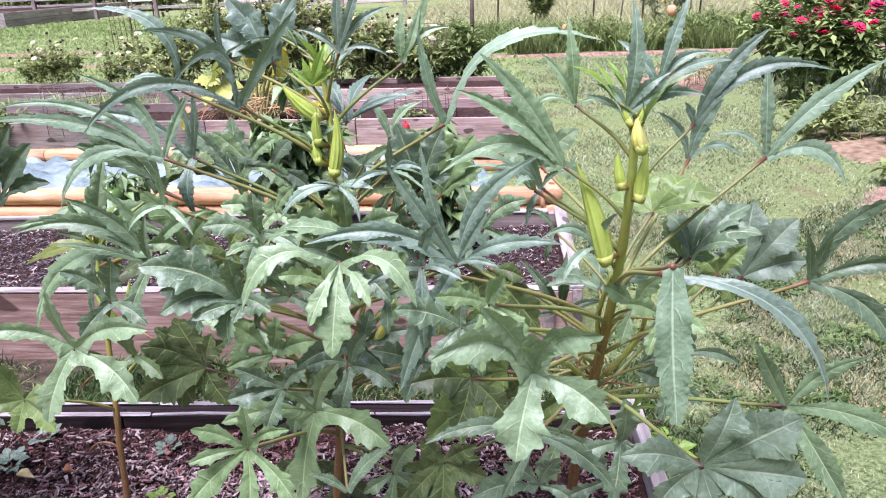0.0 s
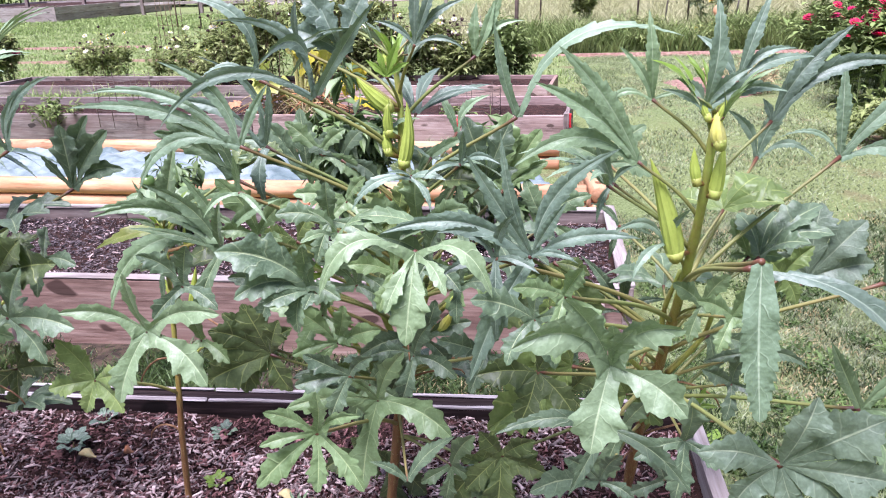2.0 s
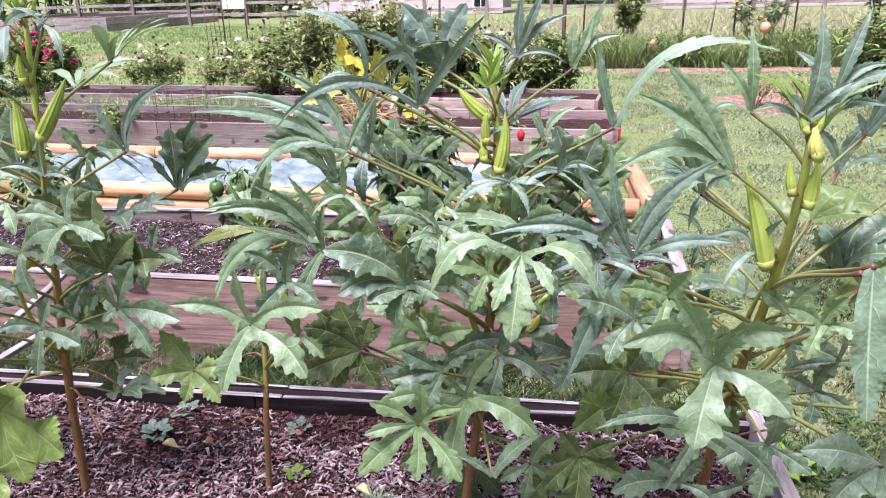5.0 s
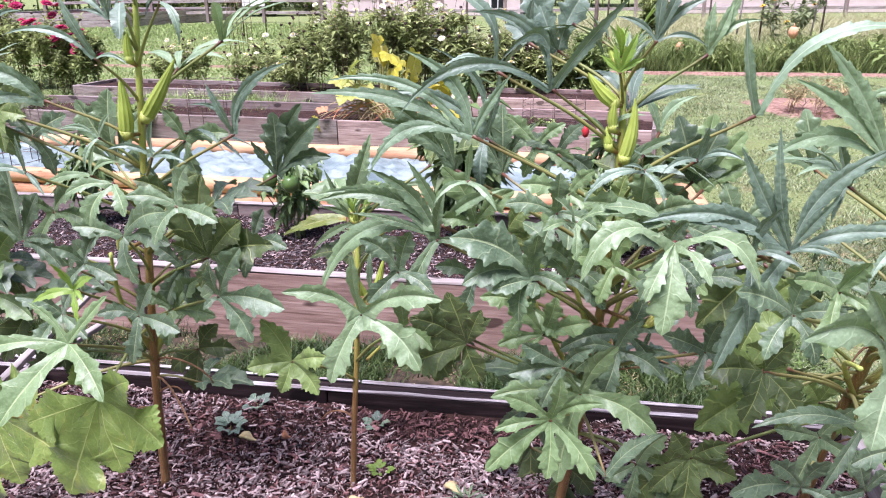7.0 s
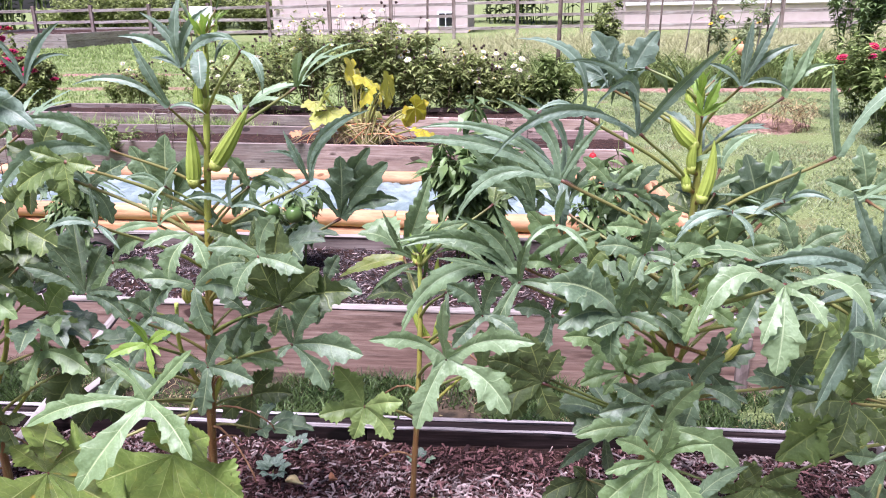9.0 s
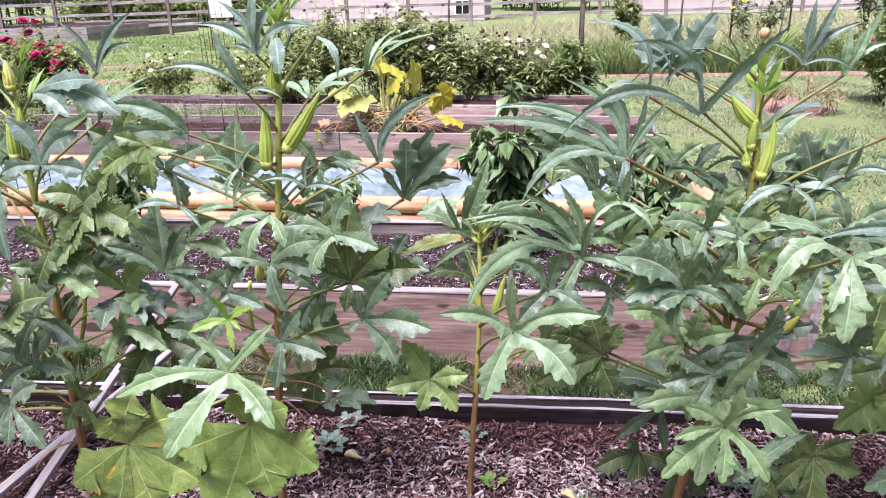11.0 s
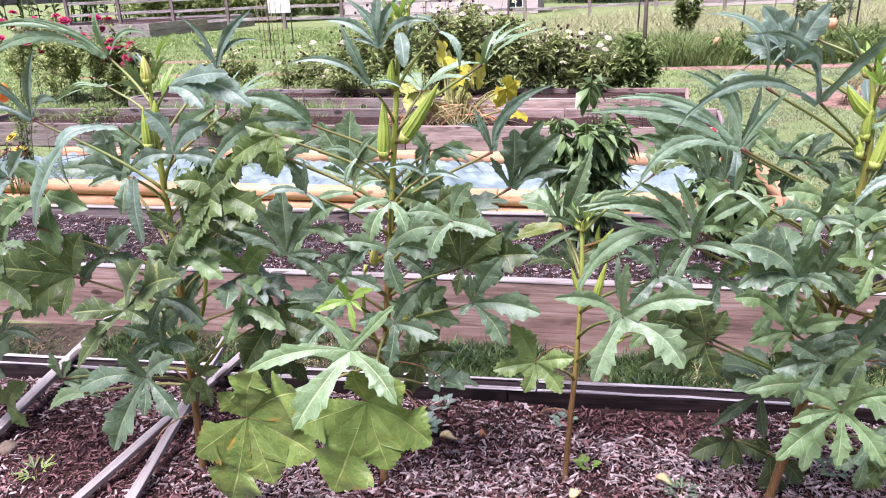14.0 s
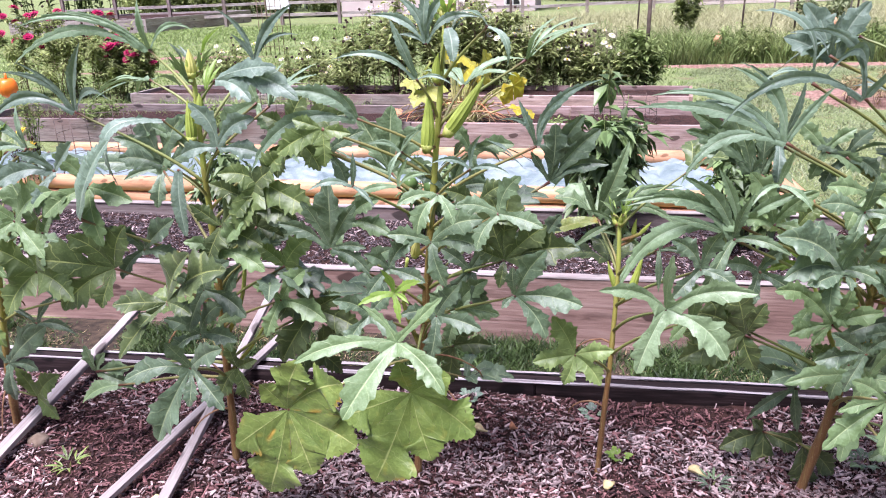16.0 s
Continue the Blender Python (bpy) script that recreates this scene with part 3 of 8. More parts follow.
board(bed, (B1X1 - 0.02, B1Y0, 0.085), (B1X1 - 0.02, B1Y1 + 0.03, 0.085), 0.042, 0.25, LATH, label="pale grey end board")
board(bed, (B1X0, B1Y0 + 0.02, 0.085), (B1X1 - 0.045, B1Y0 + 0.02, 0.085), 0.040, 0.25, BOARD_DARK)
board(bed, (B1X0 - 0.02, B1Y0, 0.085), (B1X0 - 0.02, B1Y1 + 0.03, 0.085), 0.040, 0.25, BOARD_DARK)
soil_sheet("bed_soil", B1X0, B1X1 - 0.04, B1Y0 + 0.03, B1Y1 - 0.035, 0.135, "dark mulched soil in the near bed")
chips("mulch", 52000, B1X0 + 0.05, B1X1 - 0.06, 1.38, B1Y1 - 0.06, 0.137, CHIP, "dark brown shredded wood mulch", None, 0.003, 0.018)
chips("mulch", 9000, B1X0 + 0.05, B1X1 - 0.06, 1.38, B1Y1 - 0.06, 0.144, CHIP, "larger dark brown bark splinters", None, 0.010, 0.032)
chips("mulch", 25000, B1X0 + 0.05, B1X1 - 0.06, 1.38, B1Y1 - 0.06, 0.147, CHIP_PALE, "pale splintered wood chips in the mulch", None, 0.002, 0.022, lambda x, y: noise.noise(Vector((x * 1.9, y * 3.1, 6))) > -0.10 + rnd.uniform(-0.35, 0.35) and (x > -1.9 or rnd.random() < 0.4))

# the second bed
B2X0, B2X1, B2Y0, B2Y1, B2Z = -5.6, 0.44, 3.265, 4.34, 0.272
bed = thing("raised_bed", "taller raised bed of weathered reddish-grey boards", "raised bed")
for x0, x1 in ((B2X0, -2.28), (-2.275, B2X1)):
    board(bed, (x0, B2Y0 + 0.02, (B2Z + GZ) / 2 - 0.02), (x1, B2Y0 + 0.02, (B2Z + GZ) / 2 - 0.02), 0.040, B2Z - GZ + 0.035, BOARD_RED)
    board(bed, (x0, B2Y1 - 0.02, (B2Z + GZ) / 2 - 0.02), (x1, B2Y1 - 0.02, (B2Z + GZ) / 2 - 0.02), 0.040, B2Z - GZ + 0.035, BOARD_GREY)
board(bed, (B2X0, B2Y0 + 0.022, B2Z + 0.003), (B2X1, B2Y0 + 0.022, B2Z + 0.003), 0.048, 0.012, LATH, "top_strip", "sun-bleached top edge")
board(bed, (B2X0, B2Y1 - 0.022, B2Z + 0.003), (B2X1 - 0.05, B2Y1 - 0.022, B2Z + 0.003), 0.048, 0.012, LATH, "top_strip", "sun-bleached top edge")
board(bed, (B2X1 + 0.02, B2Y0 - 0.002, 0.10), (B2X1 + 0.02, B2Y1 + 0.002, 0.10), 0.040, 0.36, BOARD_GREY)
board(bed, (B2X1 + 0.012, B2Y0, B2Z + 0.013), (B2X1 + 0.012, B2Y1, B2Z + 0.013), 0.062, 0.016, LATH, "top_strip", "sun-bleached top edge")
for x in (-2.28, -4.2):
    board(bed, (x, B2Y0 - 0.012, GZ - 0.05), (x, B2Y0 - 0.012, 0.19), 0.03, 0.035, BOARD_GREY, "stake", "stub of a wooden stake")
board(bed, (B2X1 - 0.10, B2Y0 - 0.014, GZ - 0.05), (B2X1 - 0.10, B2Y0 - 0.014, 0.21), 0.03, 0.05, BOARD_GREY, "stake", "stub of a wooden stake")
soil2 = soil_sheet("bed_soil", B2X0, B2X1, B2Y0 + 0.04, B2Y1 - 0.04, 0.20, "dark mulched soil in the second bed")
chips2 = chips("mulch", 26000, B2X0 + 0.05, B2X1 - 0.02, B2Y0 + 0.06, B2Y1 - 0.06, 0.205, CHIP_GREY, "dark grey-brown shredded wood mulch", None, 0.005, 0.024)
pale2 = chips("mulch", 4500, B2X0 + 0.05, B2X1 - 0.02, B2Y0 + 0.06, B2Y1 - 0.06, 0.212, CHIP_PALE, "pale splintered wood chips in the mulch", None, 0.007, 0.026)
for ob in (bed, soil2, chips2, pale2):
    ob.matrix_world = pose(B2X1, B2Y0, 0, 0, 0, -1.5) @ pose(-B2X1, -B2Y0, 0)


def log_ob(parent, a, b, r, material=TIMBER):
    """A peeled round timber with flattened sides and clean sawn ends."""
    a, b = Vector(a), Vector(b)
    L = (b - a).length
    n = max(6, int(L / 0.25))
    bm = bmesh.new()
    rings = []
    ph = rnd.uniform(0, 9)
    for i in range(n + 3):
        x = -L / 2 + L * min(max(i - 1, 0), n) / n
        rr = r * (0.86 if i in (0, n + 2) else 1.0)
        ring = []
        for k in range(14):
            an = 2 * math.pi * k / 14
            q = rr * (1 + 0.05 * noise.noise(Vector((x * 3, math.cos(an) + ph, math.sin(an)))))
            ring.append(bm.verts.new((x + (-0.006 if i == 0 else 0.006 if i == n + 2 else 0), q * math.cos(an) * 1.06, q * max(-0.86, min(0.92, math.sin(an))))))
        rings.append(ring)
    for i in range(len(rings) - 1):
        for k in range(14):
            bm.faces.new((rings[i][k], rings[i][(k + 1) % 14], rings[i + 1][(k + 1) % 14], rings[i + 1][k]))
    bm.faces.new(rings[0][::-1])
    bm.faces.new(rings[-1])
    bmesh.ops.recalc_face_normals(bm, faces=bm.faces)
    ob = part("timber", bm, material, parent, smooth=True)
    ob.matrix_basis = Matrix.Translation((a + b) / 2) @ (b - a).to_track_quat("X", "Z").to_matrix().to_4x4()
    return ob


# the timber-framed bed under a plastic sheet; it stands askew to the near beds
B3 = pose(0.50, 5.23, GZ, 0, 0, -4.2)
bed = thing("timber_bed", "raised bed framed by peeled orange landscape timbers", "raised bed")
bed.matrix_world = B3
LR, W3 = 0.064, 1.27
for y, xe, lr in ((0.0, 0.0, LR), (W3, -0.22, 0.062)):
    for z in (0.022, 0.140):
        for x0, x1 in ((-7.2, -4.42), (-4.40, -1.96), (-1.94, xe - 0.07)):
            log_ob(bed, (x0 + (0.5 if z > 0.1 and x0 < -5 else 0), y, z), (x1, y, z), lr)
log_ob(bed, (0.02, -0.03, 0.022), (-0.12, W3, 0.022), LR * 0.9)
log_ob(bed, (0.02, -0.01, 0.138), (-0.12, W3, 0.140), LR * 0.9)
for z in (0.022, 0.140):
    log_ob(bed, (-7.25, -0.05, z), (-7.25, W3 + 0.05, z), LR)


def plastic_sheet():
    """A crumpled pale plastic sheet stretched over the timber bed."""
    nx, ny = 300, 60
    verts, faces = [], []
    for j in range(ny + 1):
        for i in range(nx + 1):
            y = 0.045 + (W3 - 0.09) * j / ny
            x = -7.15 + (6.95 - 0.55 * j / ny) * i / nx
            h = 0.045 * noise.noise(Vector((x * 2.1, y * 2.6, 1))) + 0.075 * abs(noise.noise(Vector((x * 4 + y * 3, y * 5, 4)))) + 0.035 * abs(noise.noise(Vector((x * 11 - y * 4, y * 13, 2))))
            verts.append((x, y, 0.085 + h + 0.03 * math.sin(math.pi * j / ny)))
    for j in range(ny):
        for i in range(nx):
            q = j * (nx + 1) + i
            faces.append((q, q + 1, q + nx + 2, q + nx + 1))
    ob = tagged(raw_ob("plastic_sheet", verts, faces, SHEET, smooth=True), "crumpled pale blue-white plastic sheet covering the timber bed", "sheet")
    ob.matrix_world = B3
    ob.modifiers.new("thick", "SOLIDIFY").thickness = 0.003


plastic_sheet()

# the fourth bed, of reddish boards
B4 = pose(0.40, 7.28, GZ, 0, 0, -5.6)
bed = thing("raised_bed", "raised bed of reddish weathered planks with a knotty front", "raised bed")
bed.matrix_world = B4
H4 = 0.27
for x0, x1 in ((-8.6, -3.05), (-3.04, -1.55), (-1.54, -0.02)):
    m4 = BOARD_GREY if x0 < -3.05 else BOARD_PINK
    board(bed, (x0, 0, H4 / 2), (x1, 0, H4 / 2), 0.04, H4, m4)
    board(bed, (x0, 0.92, H4 / 2 + 0.02), (x1, 0.92, H4 / 2 + 0.02), 0.04, H4, m4)
board(bed, (0.0, -0.02, H4 / 2), (0.0, 0.94, H4 / 2), 0.04, H4 + 0.01, BOARD_GREY)
board(bed, (-8.62, -0.02, H4 / 2), (-8.62, 0.94, H4 / 2), 0.04, H4, BOARD_GREY)
board(bed, (0.0, -0.045, 0.0), (0.0, -0.045, H4 + 0.03), 0.05, 0.05, BOARD_GREY, "corner_post")
board(bed, (0.034, -0.03, H4 - 0.10), (0.034, -0.03, H4 + 0.02), 0.05, 0.02, RED_PAINT, "reflector", "red painted block on the corner")
soil4 = soil_sheet("bed_soil", -8.6, -0.02, 0.02, 0.9, 0.20, "dark soil in the plank bed", 80, 14)
soil4.matrix_world = B4

# the fifth bed, two planks high
B5 = pose(0.30, 9.20, GZ, 0, 0, -7.0)
bed = thing("raised_bed", "raised bed built two weathered planks high", "raised bed")
bed.matrix_world = B5
for z in (0.064, 0.191):
    for x0, x1 in ((-7.6, -2.62), (-2.61, -0.02)):
        mat5 = BOARD_GREY if x0 < -3 else BOARD_PINK
        board(bed, (x0, 0, z), (x1, 0, z), 0.04, 0.124, mat5)
        board(bed, (x0, 0.86, z), (x1, 0.86, z), 0.04, 0.124, mat5)
    board(bed, (0.0, -0.02, z), (0.0, 0.88, z), 0.04, 0.124, BOARD_RED)
    board(bed, (-7.62, -0.02, z), (-7.62, 0.88, z), 0.04, 0.124, BOARD_GREY)
soil5 = soil_sheet("bed_soil", -7.6, -0.02, 0.02, 0.84, 0.20, "dark soil in the two-plank bed", 60, 10)
soil5.matrix_world = B5


def lath_thing(a, b, w=0.031, h=0.018, label="grey weathered wooden lath lying across the beds"):
    a, b = Vector(a), Vector(b)
    ob = tagged(mesh_ob("wooden_lath", board_bm((b - a).length, w, h, 0.002, 0.0015), LATH), label, "lath", "loose laths")
    ob.matrix_world = Matrix.Translation((a + b) / 2) @ (b - a).to_track_quat("X", "Z").to_matrix().to_4x4()


lath_thing((-2.086, 1.494, 0.165), (-2.332, 3.300, 0.295))
lath_thing((-2.334, 1.498, 0.165), (-2.112, 2.800, 0.235))
lath_thing((-2.727, 1.476, 0.165), (-2.883, 2.974, 0.245), 0.042)

# ---------------- okra ----------------
KINDS = {  # depth of the webbing between lobes, half width of a lobe, teeth, tooth size, where the lobe is widest
    "n": (0.10, 0.088, 10, 0.14, 0.48), "s": (0.05, 0.10, 15, 0.11, 0.5), "w": (0.22, 0.195, 5, 0.17, 0.60), "b": (0.50, 0.260, 6, 0.14, 0.46),
    "bg": (0.84, 0.330, 8, 0.11, 0.30), "sq": (0.86, 0.30, 4, 0.10, 0.28), "y": (0.18, 0.13, 5, 0.25, 0.45), "yl": (0.05, 0.10, 7, 0.12, 0.40)}
LEAF_MATS = {"n": LEAF_BLUE, "s": LEAF_BLUE, "w": LEAF_MID, "b": LEAF_SHADED, "bg": LEAF_LOW, "y": LEAF_YOUNG, "yl": LEAF_OLD}
UP = Vector((0, 0, 1))


def blade(name, J, tips, kind, material, parent, rows=24, seg=3, seed=0):
    """A lobed blade: midribs run from the node J to the tips (x, y, z, arch, half width), webbed together near the node."""
    r = random.Random(seed)
    J = Vector(J)
    web, wide0, teeth, tooth, peak = KINDS[kind]
    lobes = []
    for tp in tips:
        d = Vector(tp[:3]) - J
        lobes.append([d.normalized(), d.length, tp[3] if len(tp) > 3 else 0.06, (tp[4] if len(tp) > 4 else wide0) * {"n": 0.90, "w": 1.15}.get(kind, 1.0)])
    nrm = Vector((0, -0.62, 0.78))
    mean = sum((l[0] for l in lobes), Vector()) / len(lobes)
    if len(lobes) > 2:
        acc = Vector()
        for i in range(len(lobes)):
            for k in range(i + 1, len(lobes)):
                c = lobes[i][0].cross(lobes[k][0])
                acc += c if c.dot(nrm) > 0 else -c
        if acc.length > 0.1:
            nrm = (acc.normalized() + nrm * 0.5).normalized()
    e1 = nrm.orthogonal().normalized() if mean.length < 0.05 else (mean - nrm * mean.dot(nrm)).normalized()
    e2 = nrm.cross(e1)
    lobes.sort(key=lambda l: math.atan2(l[0].dot(e2), l[0].dot(e1)))
    n = len(lobes)
    angs = [math.atan2(l[0].dot(e2), l[0].dot(e1)) for l in lobes]
    verts, faces, uvs = [], [], []
    for li, (d, LL, bow, wide) in enumerate(lobes):
        side = nrm.cross(d)
        side = side.normalized() if side.length > 0.1 else e2
        lift = UP - d * d.dot(UP)
        lift = lift.normalized() if lift.length > 0.4 else nrm
        fold = side.cross(d)
        fold = fold if fold.dot(nrm) > 0 else -fold
        ph, wav, curl, keel = r.uniform(0, 9), r.uniform(0.04, 0.13), r.uniform(0.06, 0.30), r.uniform(0.05, 0.50) * (0.3 if kind in ("bg", "sq") else 1.0)
        sway = r.uniform(-0.05, 0.05)
        # the lobe's midrib
        rib = []
        for i in range(rows + 1):
            q = i / rows
            rib.append(J + d * (LL * q) + lift * (bow * LL * 4 * q * (1 - q)) + side * (sway * LL * math.sin(math.pi * q)))
        for sd in (-1, 1):
            nb = li + sd
            joined = 0 <= nb < n and abs(angs[nb] - angs[li]) < 1.75
            if joined:
                o, oL = lobes[nb][0], lobes[nb][1]
                S = (d + o).normalized() * web * min(LL, oL)
            else:
                S = d * (web * 0.45 * LL) + side * sd * wide * LL * 0.55
            s0 = min(0.6, max(0.05, S.dot(d) / LL))
            jit = [r.uniform(0.45, 1.55) for _ in range(teeth + 2)]
            base = len(verts)
            for i in range(rows + 1):
                q = i / rows
                p = rib[i]
                if q <= s0:
                    e = J + S * (q / s0) - p
                else:
                    t = (q - s0) / (1 - s0)
                    w = (t / peak) ** {"w": 1.0, "s": 0.25}.get(kind, 0.55) if t < peak else ((1 - t) / (1 - peak)) ** {"w": 0.78, "bg": 0.70, "b": 0.78, "s": 0.40}.get(kind, 0.85)
                    w = wide * LL * (0.22 + 0.78 * w) if t < peak else wide * LL * w
                    k = t * teeth
                    ft = k - int(k)
                    tri = ft / 0.82 if ft < 0.82 else (1 - ft) / 0.18
                    if kind in "wb":
                        tri = 0.5 * tri + 0.25 - 0.25 * math.cos(2 * math.pi * ft ** 1.6)
                    w *= 1 + 2.0 * tooth * jit[int(k)] * (tri - 0.5) * min(1.0, t * 1.8) * (1 if t < 0.97 else 0)
                    b = max(0.0, 1 - t * 3.2)
                    b = b * b
                    e0 = J + S - rib[min(rows, int(s0 * rows) + 1)]
                    e = e0 * b + side * (sd * w) * (1 - b) + d * (0.02 * LL * (tri - 0.5)) * (0 if t > 0.95 else 1)
                hw = e.length
                for k in range(seg + 1):
                    c = k / seg
                    z = (curl * (0.2 if kind in ("bg", "sq") else 1.0)) * hw * c * (1 - c) * 1.6 + (0.005 * noise.noise((p + e * c) * 30 + Vector((ph, 0, 0))) * min(1, q * 4) if kind == "bg" else 0.0) + (0.0 if q <= s0 else 1.0) * wav * hw * c * math.sin(q * 17 + ph + sd) + keel * hw * c * min(1.0, q * 3) - (0.02 * hw if k == 0 else 0)
                    verts.append(tuple(p + e * c + fold * z))
                    uvs.append((0.5 + 0.5 * sd * c, q))
            W = seg + 1
            for i in range(rows):
                for k in range(seg):
                    o_ = base + i * W + k
                    quad = (o_, o_ + 1, o_ + W + 1, o_ + W)
                    faces.append(quad if sd > 0 else quad[::-1])
    return raw_ob(name, verts, faces, material, parent, smooth=True, uvs=uvs)


class Okra:
    """A plant: its thing, its stem line and the nodes on it."""

    def __init__(self, label, stem_points, r0, r1):
        self.e = thing("okra_plant", label, "okra plant", "okra row", at=stem_points[0])
        self.inv = Matrix.Translation(-Vector(stem_points[0]))
        self.line = spline(stem_points, 7)
        rad = []
        for i, p in enumerate(self.line):
            t = i / (len(self.line) - 1)
            rad.append((r0 * (1 - t) + r1 * t) * (1 + (0.16 if i % 4 == 0 else 0)))
        rad[0] *= 1.12
        rad[-2:] = [r1 * 0.6, r1 * 0.3]
        v, fc, uv = tube(self.line, rad, 10)
        self.adopt(raw_ob("stem", v, fc, STEM, smooth=True, uvs=uv))
        self.count = 0

    def adopt(self, ob):
        ob.parent = self.e
        ob.matrix_parent_inverse = Matrix()
        ob.matrix_basis = self.inv.copy()
        return ob

    def node(self, z):
        best = min(self.line, key=lambda p: abs(p.z - z))
        return Vector(best)


def okra_leaf(plant, J, kind, tips, skin=None):
    plant.count += 1
    Jv = Vector(J)
    seed = int(abs(J[0]) * 7919 + abs(J[2]) * 104729) % 99991 + plant.count
    if kind == "w" and J[2] > 1.15:
        mat = LEAF_BLUE
    elif kind in "ns" and J[2] < 0.97:
        mat = LEAF_MID
    else:
        mat = skin or LEAF_MATS[kind]
    lf = plant.adopt(blade("leaf", J, tips, kind, mat, None, seed=seed, rows={"y": 14, "w": 46, "b": 42, "bg": 50}.get(kind, 48)))
    far = min((Vector((p.x, p.y, 0)) - Vector((Jv.x, Jv.y, 0))).length for p in plant.line)
    a = plant.node(max(plant.line[1].z, Jv.z - 0.55 * far - 0.05 if Jv.z > 0.6 else Jv.z + 0.15 * far))
    b = a + (Jv - a) * 0.35 + Vector((0, 0, 0.02 + 0.05 * far))
    c = a + (Jv - a) * 0.75
    pts = bezier(a, b, c, Jv, 10)
    rr = 0.0026 + 0.003 * min((Jv - a).length, 0.5)
    rad = [rr * (1.35 - 0.55 * i / 10) for i in range(11)]
    rad[-1] = rr * 1.25
    v, fc, uv = tube(pts, rad, 7)
    pt = raw_ob("petiole", v, fc, PETIOLE, smooth=True, uvs=uv)
    pt.parent = lf
    return lf


def okra_pod(plant, a, b, r=0.012, mat=None):
    """A ribbed tapering pod from its cap at a to its tip at b, on a short stalk."""
    a, b = Vector(a), Vector(b)
    d = b - a
    n, sides = 14, 20
    up = d.normalized()
    s = up.cross(Vector((0, 1, 0.1))).normalized()
    o = up.cross(s)
    verts, faces = [], []
    bend = s * rnd.uniform(-0.06, 0.06) * d.length
    for i in range(n + 1):
        t = i / n
        rr = r * (1.06 + 0.19 * math.sin(min(1, t * 2.6) * math.pi / 2)) * (1 - t ** 1.7) ** 0.85 if t < 1 else 0.0008
        p = a + d * t + bend * 4 * t * (1 - t)
        for k in range(sides):
            an = 2 * math.pi * k / sides
            q = rr * (1 + (0.06, -0.045)[k % 2] * (1 if 0 < i < n else 0))
            verts.append(tuple(p + (s * math.cos(an) + o * math.sin(an)) * q))
    for i in range(n):
        for k in range(sides):
            q = i * sides
            faces.append((q + k, q + (k + 1) % sides, q + sides + (k + 1) % sides, q + sides + k))
    faces.append(tuple(range(sides))[::-1])
    pod = plant.adopt(raw_ob("pod", verts, faces, mat or POD, smooth=False))
    st = plant.node(a.z - 0.015)
    v, fc, uv = tube([st, (st + a) / 2 + Vector((0, 0, -0.004)), a - up * 0.008, a + up * 0.004], [0.004, 0.0050, r * 1.05, r * 1.16], 10)
    k = raw_ob("pod_stalk", v, fc, STEM, smooth=True, uvs=uv)
    k.parent = pod



D = Okra("tall okra plant with long ribbed pods and narrow lobed leaves", [(0.311, 2.121, 0.123), (0.333, 2.052, 0.443), (0.363, 1.975, 0.708), (0.373, 1.880, 0.915), (0.374, 1.795, 1.102), (0.372, 1.751, 1.263)], 0.0135, 0.007)
C = Okra("tall bushy okra plant with pods, a yellow bud and spreading leaves", [(-0.314, 2.061, 0.122), (-0.275, 2.034, 0.397), (-0.243, 2.007, 0.641), (-0.221, 1.990, 0.916), (-0.213, 1.974, 1.135), (-0.213, 1.985, 1.250), (-0.222, 1.995, 1.335)], 0.0135, 0.0055)
S = Okra("slender okra plant with a bare brown lower stem and small pods", [(-0.888, 2.072, 0.121), (-0.873, 2.074, 0.360), (-0.862, 2.080, 0.500), (-0.850, 2.098, 0.742), (-0.849, 2.112, 0.880), (-0.850, 2.118, 0.925)], 0.0085, 0.0050)
P2 = Okra("tall okra plant with big pods and ageing lower leaves", [(-1.431, 2.011, 0.120), (-1.398, 1.991, 0.492), (-1.359, 1.982, 0.848), (-1.330, 1.975, 1.102), (-1.309, 1.970, 1.282), (-1.285, 1.965, 1.491)], 0.0125, 0.0055)
P1 = Okra("tall okra plant with a cream bud and arching leaves", [(-2.021, 2.001, 0.120), (-1.997, 1.982, 0.443), (-1.969, 1.962, 0.850), (-1.950, 1.934, 1.140), (-1.938, 1.928, 1.371)], 0.0125, 0.0055)
P0 = Okra("leafy okra plant rooted beside the bed's end", [(-2.888, 2.101, 0.123), (-2.836, 2.065, 0.355), (-2.788, 2.040, 0.537), (-2.700, 2.001, 0.857), (-2.614, 1.974, 1.135)], 0.014, 0.006)

okra_leaf(D, (0.270, 1.785, 1.282), "n", [(0.255, 1.781, 1.434, 0.08), (0.208, 1.783, 1.374, 0.08), (0.184, 1.786, 1.258, 0.3), (0.321, 1.785, 1.293, 0.1)])
okra_leaf(D, (0.254, 1.803, 1.165), "n", [(0.062, 1.749, 1.321, 0.12), (0.103, 1.748, 1.382, 0.06), (0.026, 1.753, 1.169, 0.22)])
okra_leaf(D, (0.603, 2.276, 1.054), "n", [(0.666, 2.242, 1.206, 0.05, 0.13), (0.512, 2.243, 1.179, 0.1), (0.729, 2.246, 1.057, 0.25)])
okra_leaf(D, (0.502, 1.872, 1.223), "n", [(0.482, 1.871, 1.266, 0.1, 0.2), (0.623, 1.867, 1.394, 0.06, 0.11), (0.747, 1.869, 1.314, 0.22, 0.07)])
okra_leaf(D, (0.712, 2.070, 1.106), "n", [(0.691, 2.064, 1.315, 0.03, 0.085), (0.937, 2.064, 1.308, 0.1, 0.08), (0.892, 2.072, 1.036, 0.22, 0.12), (0.580, 2.069, 1.148, 0.2, 0.05)])
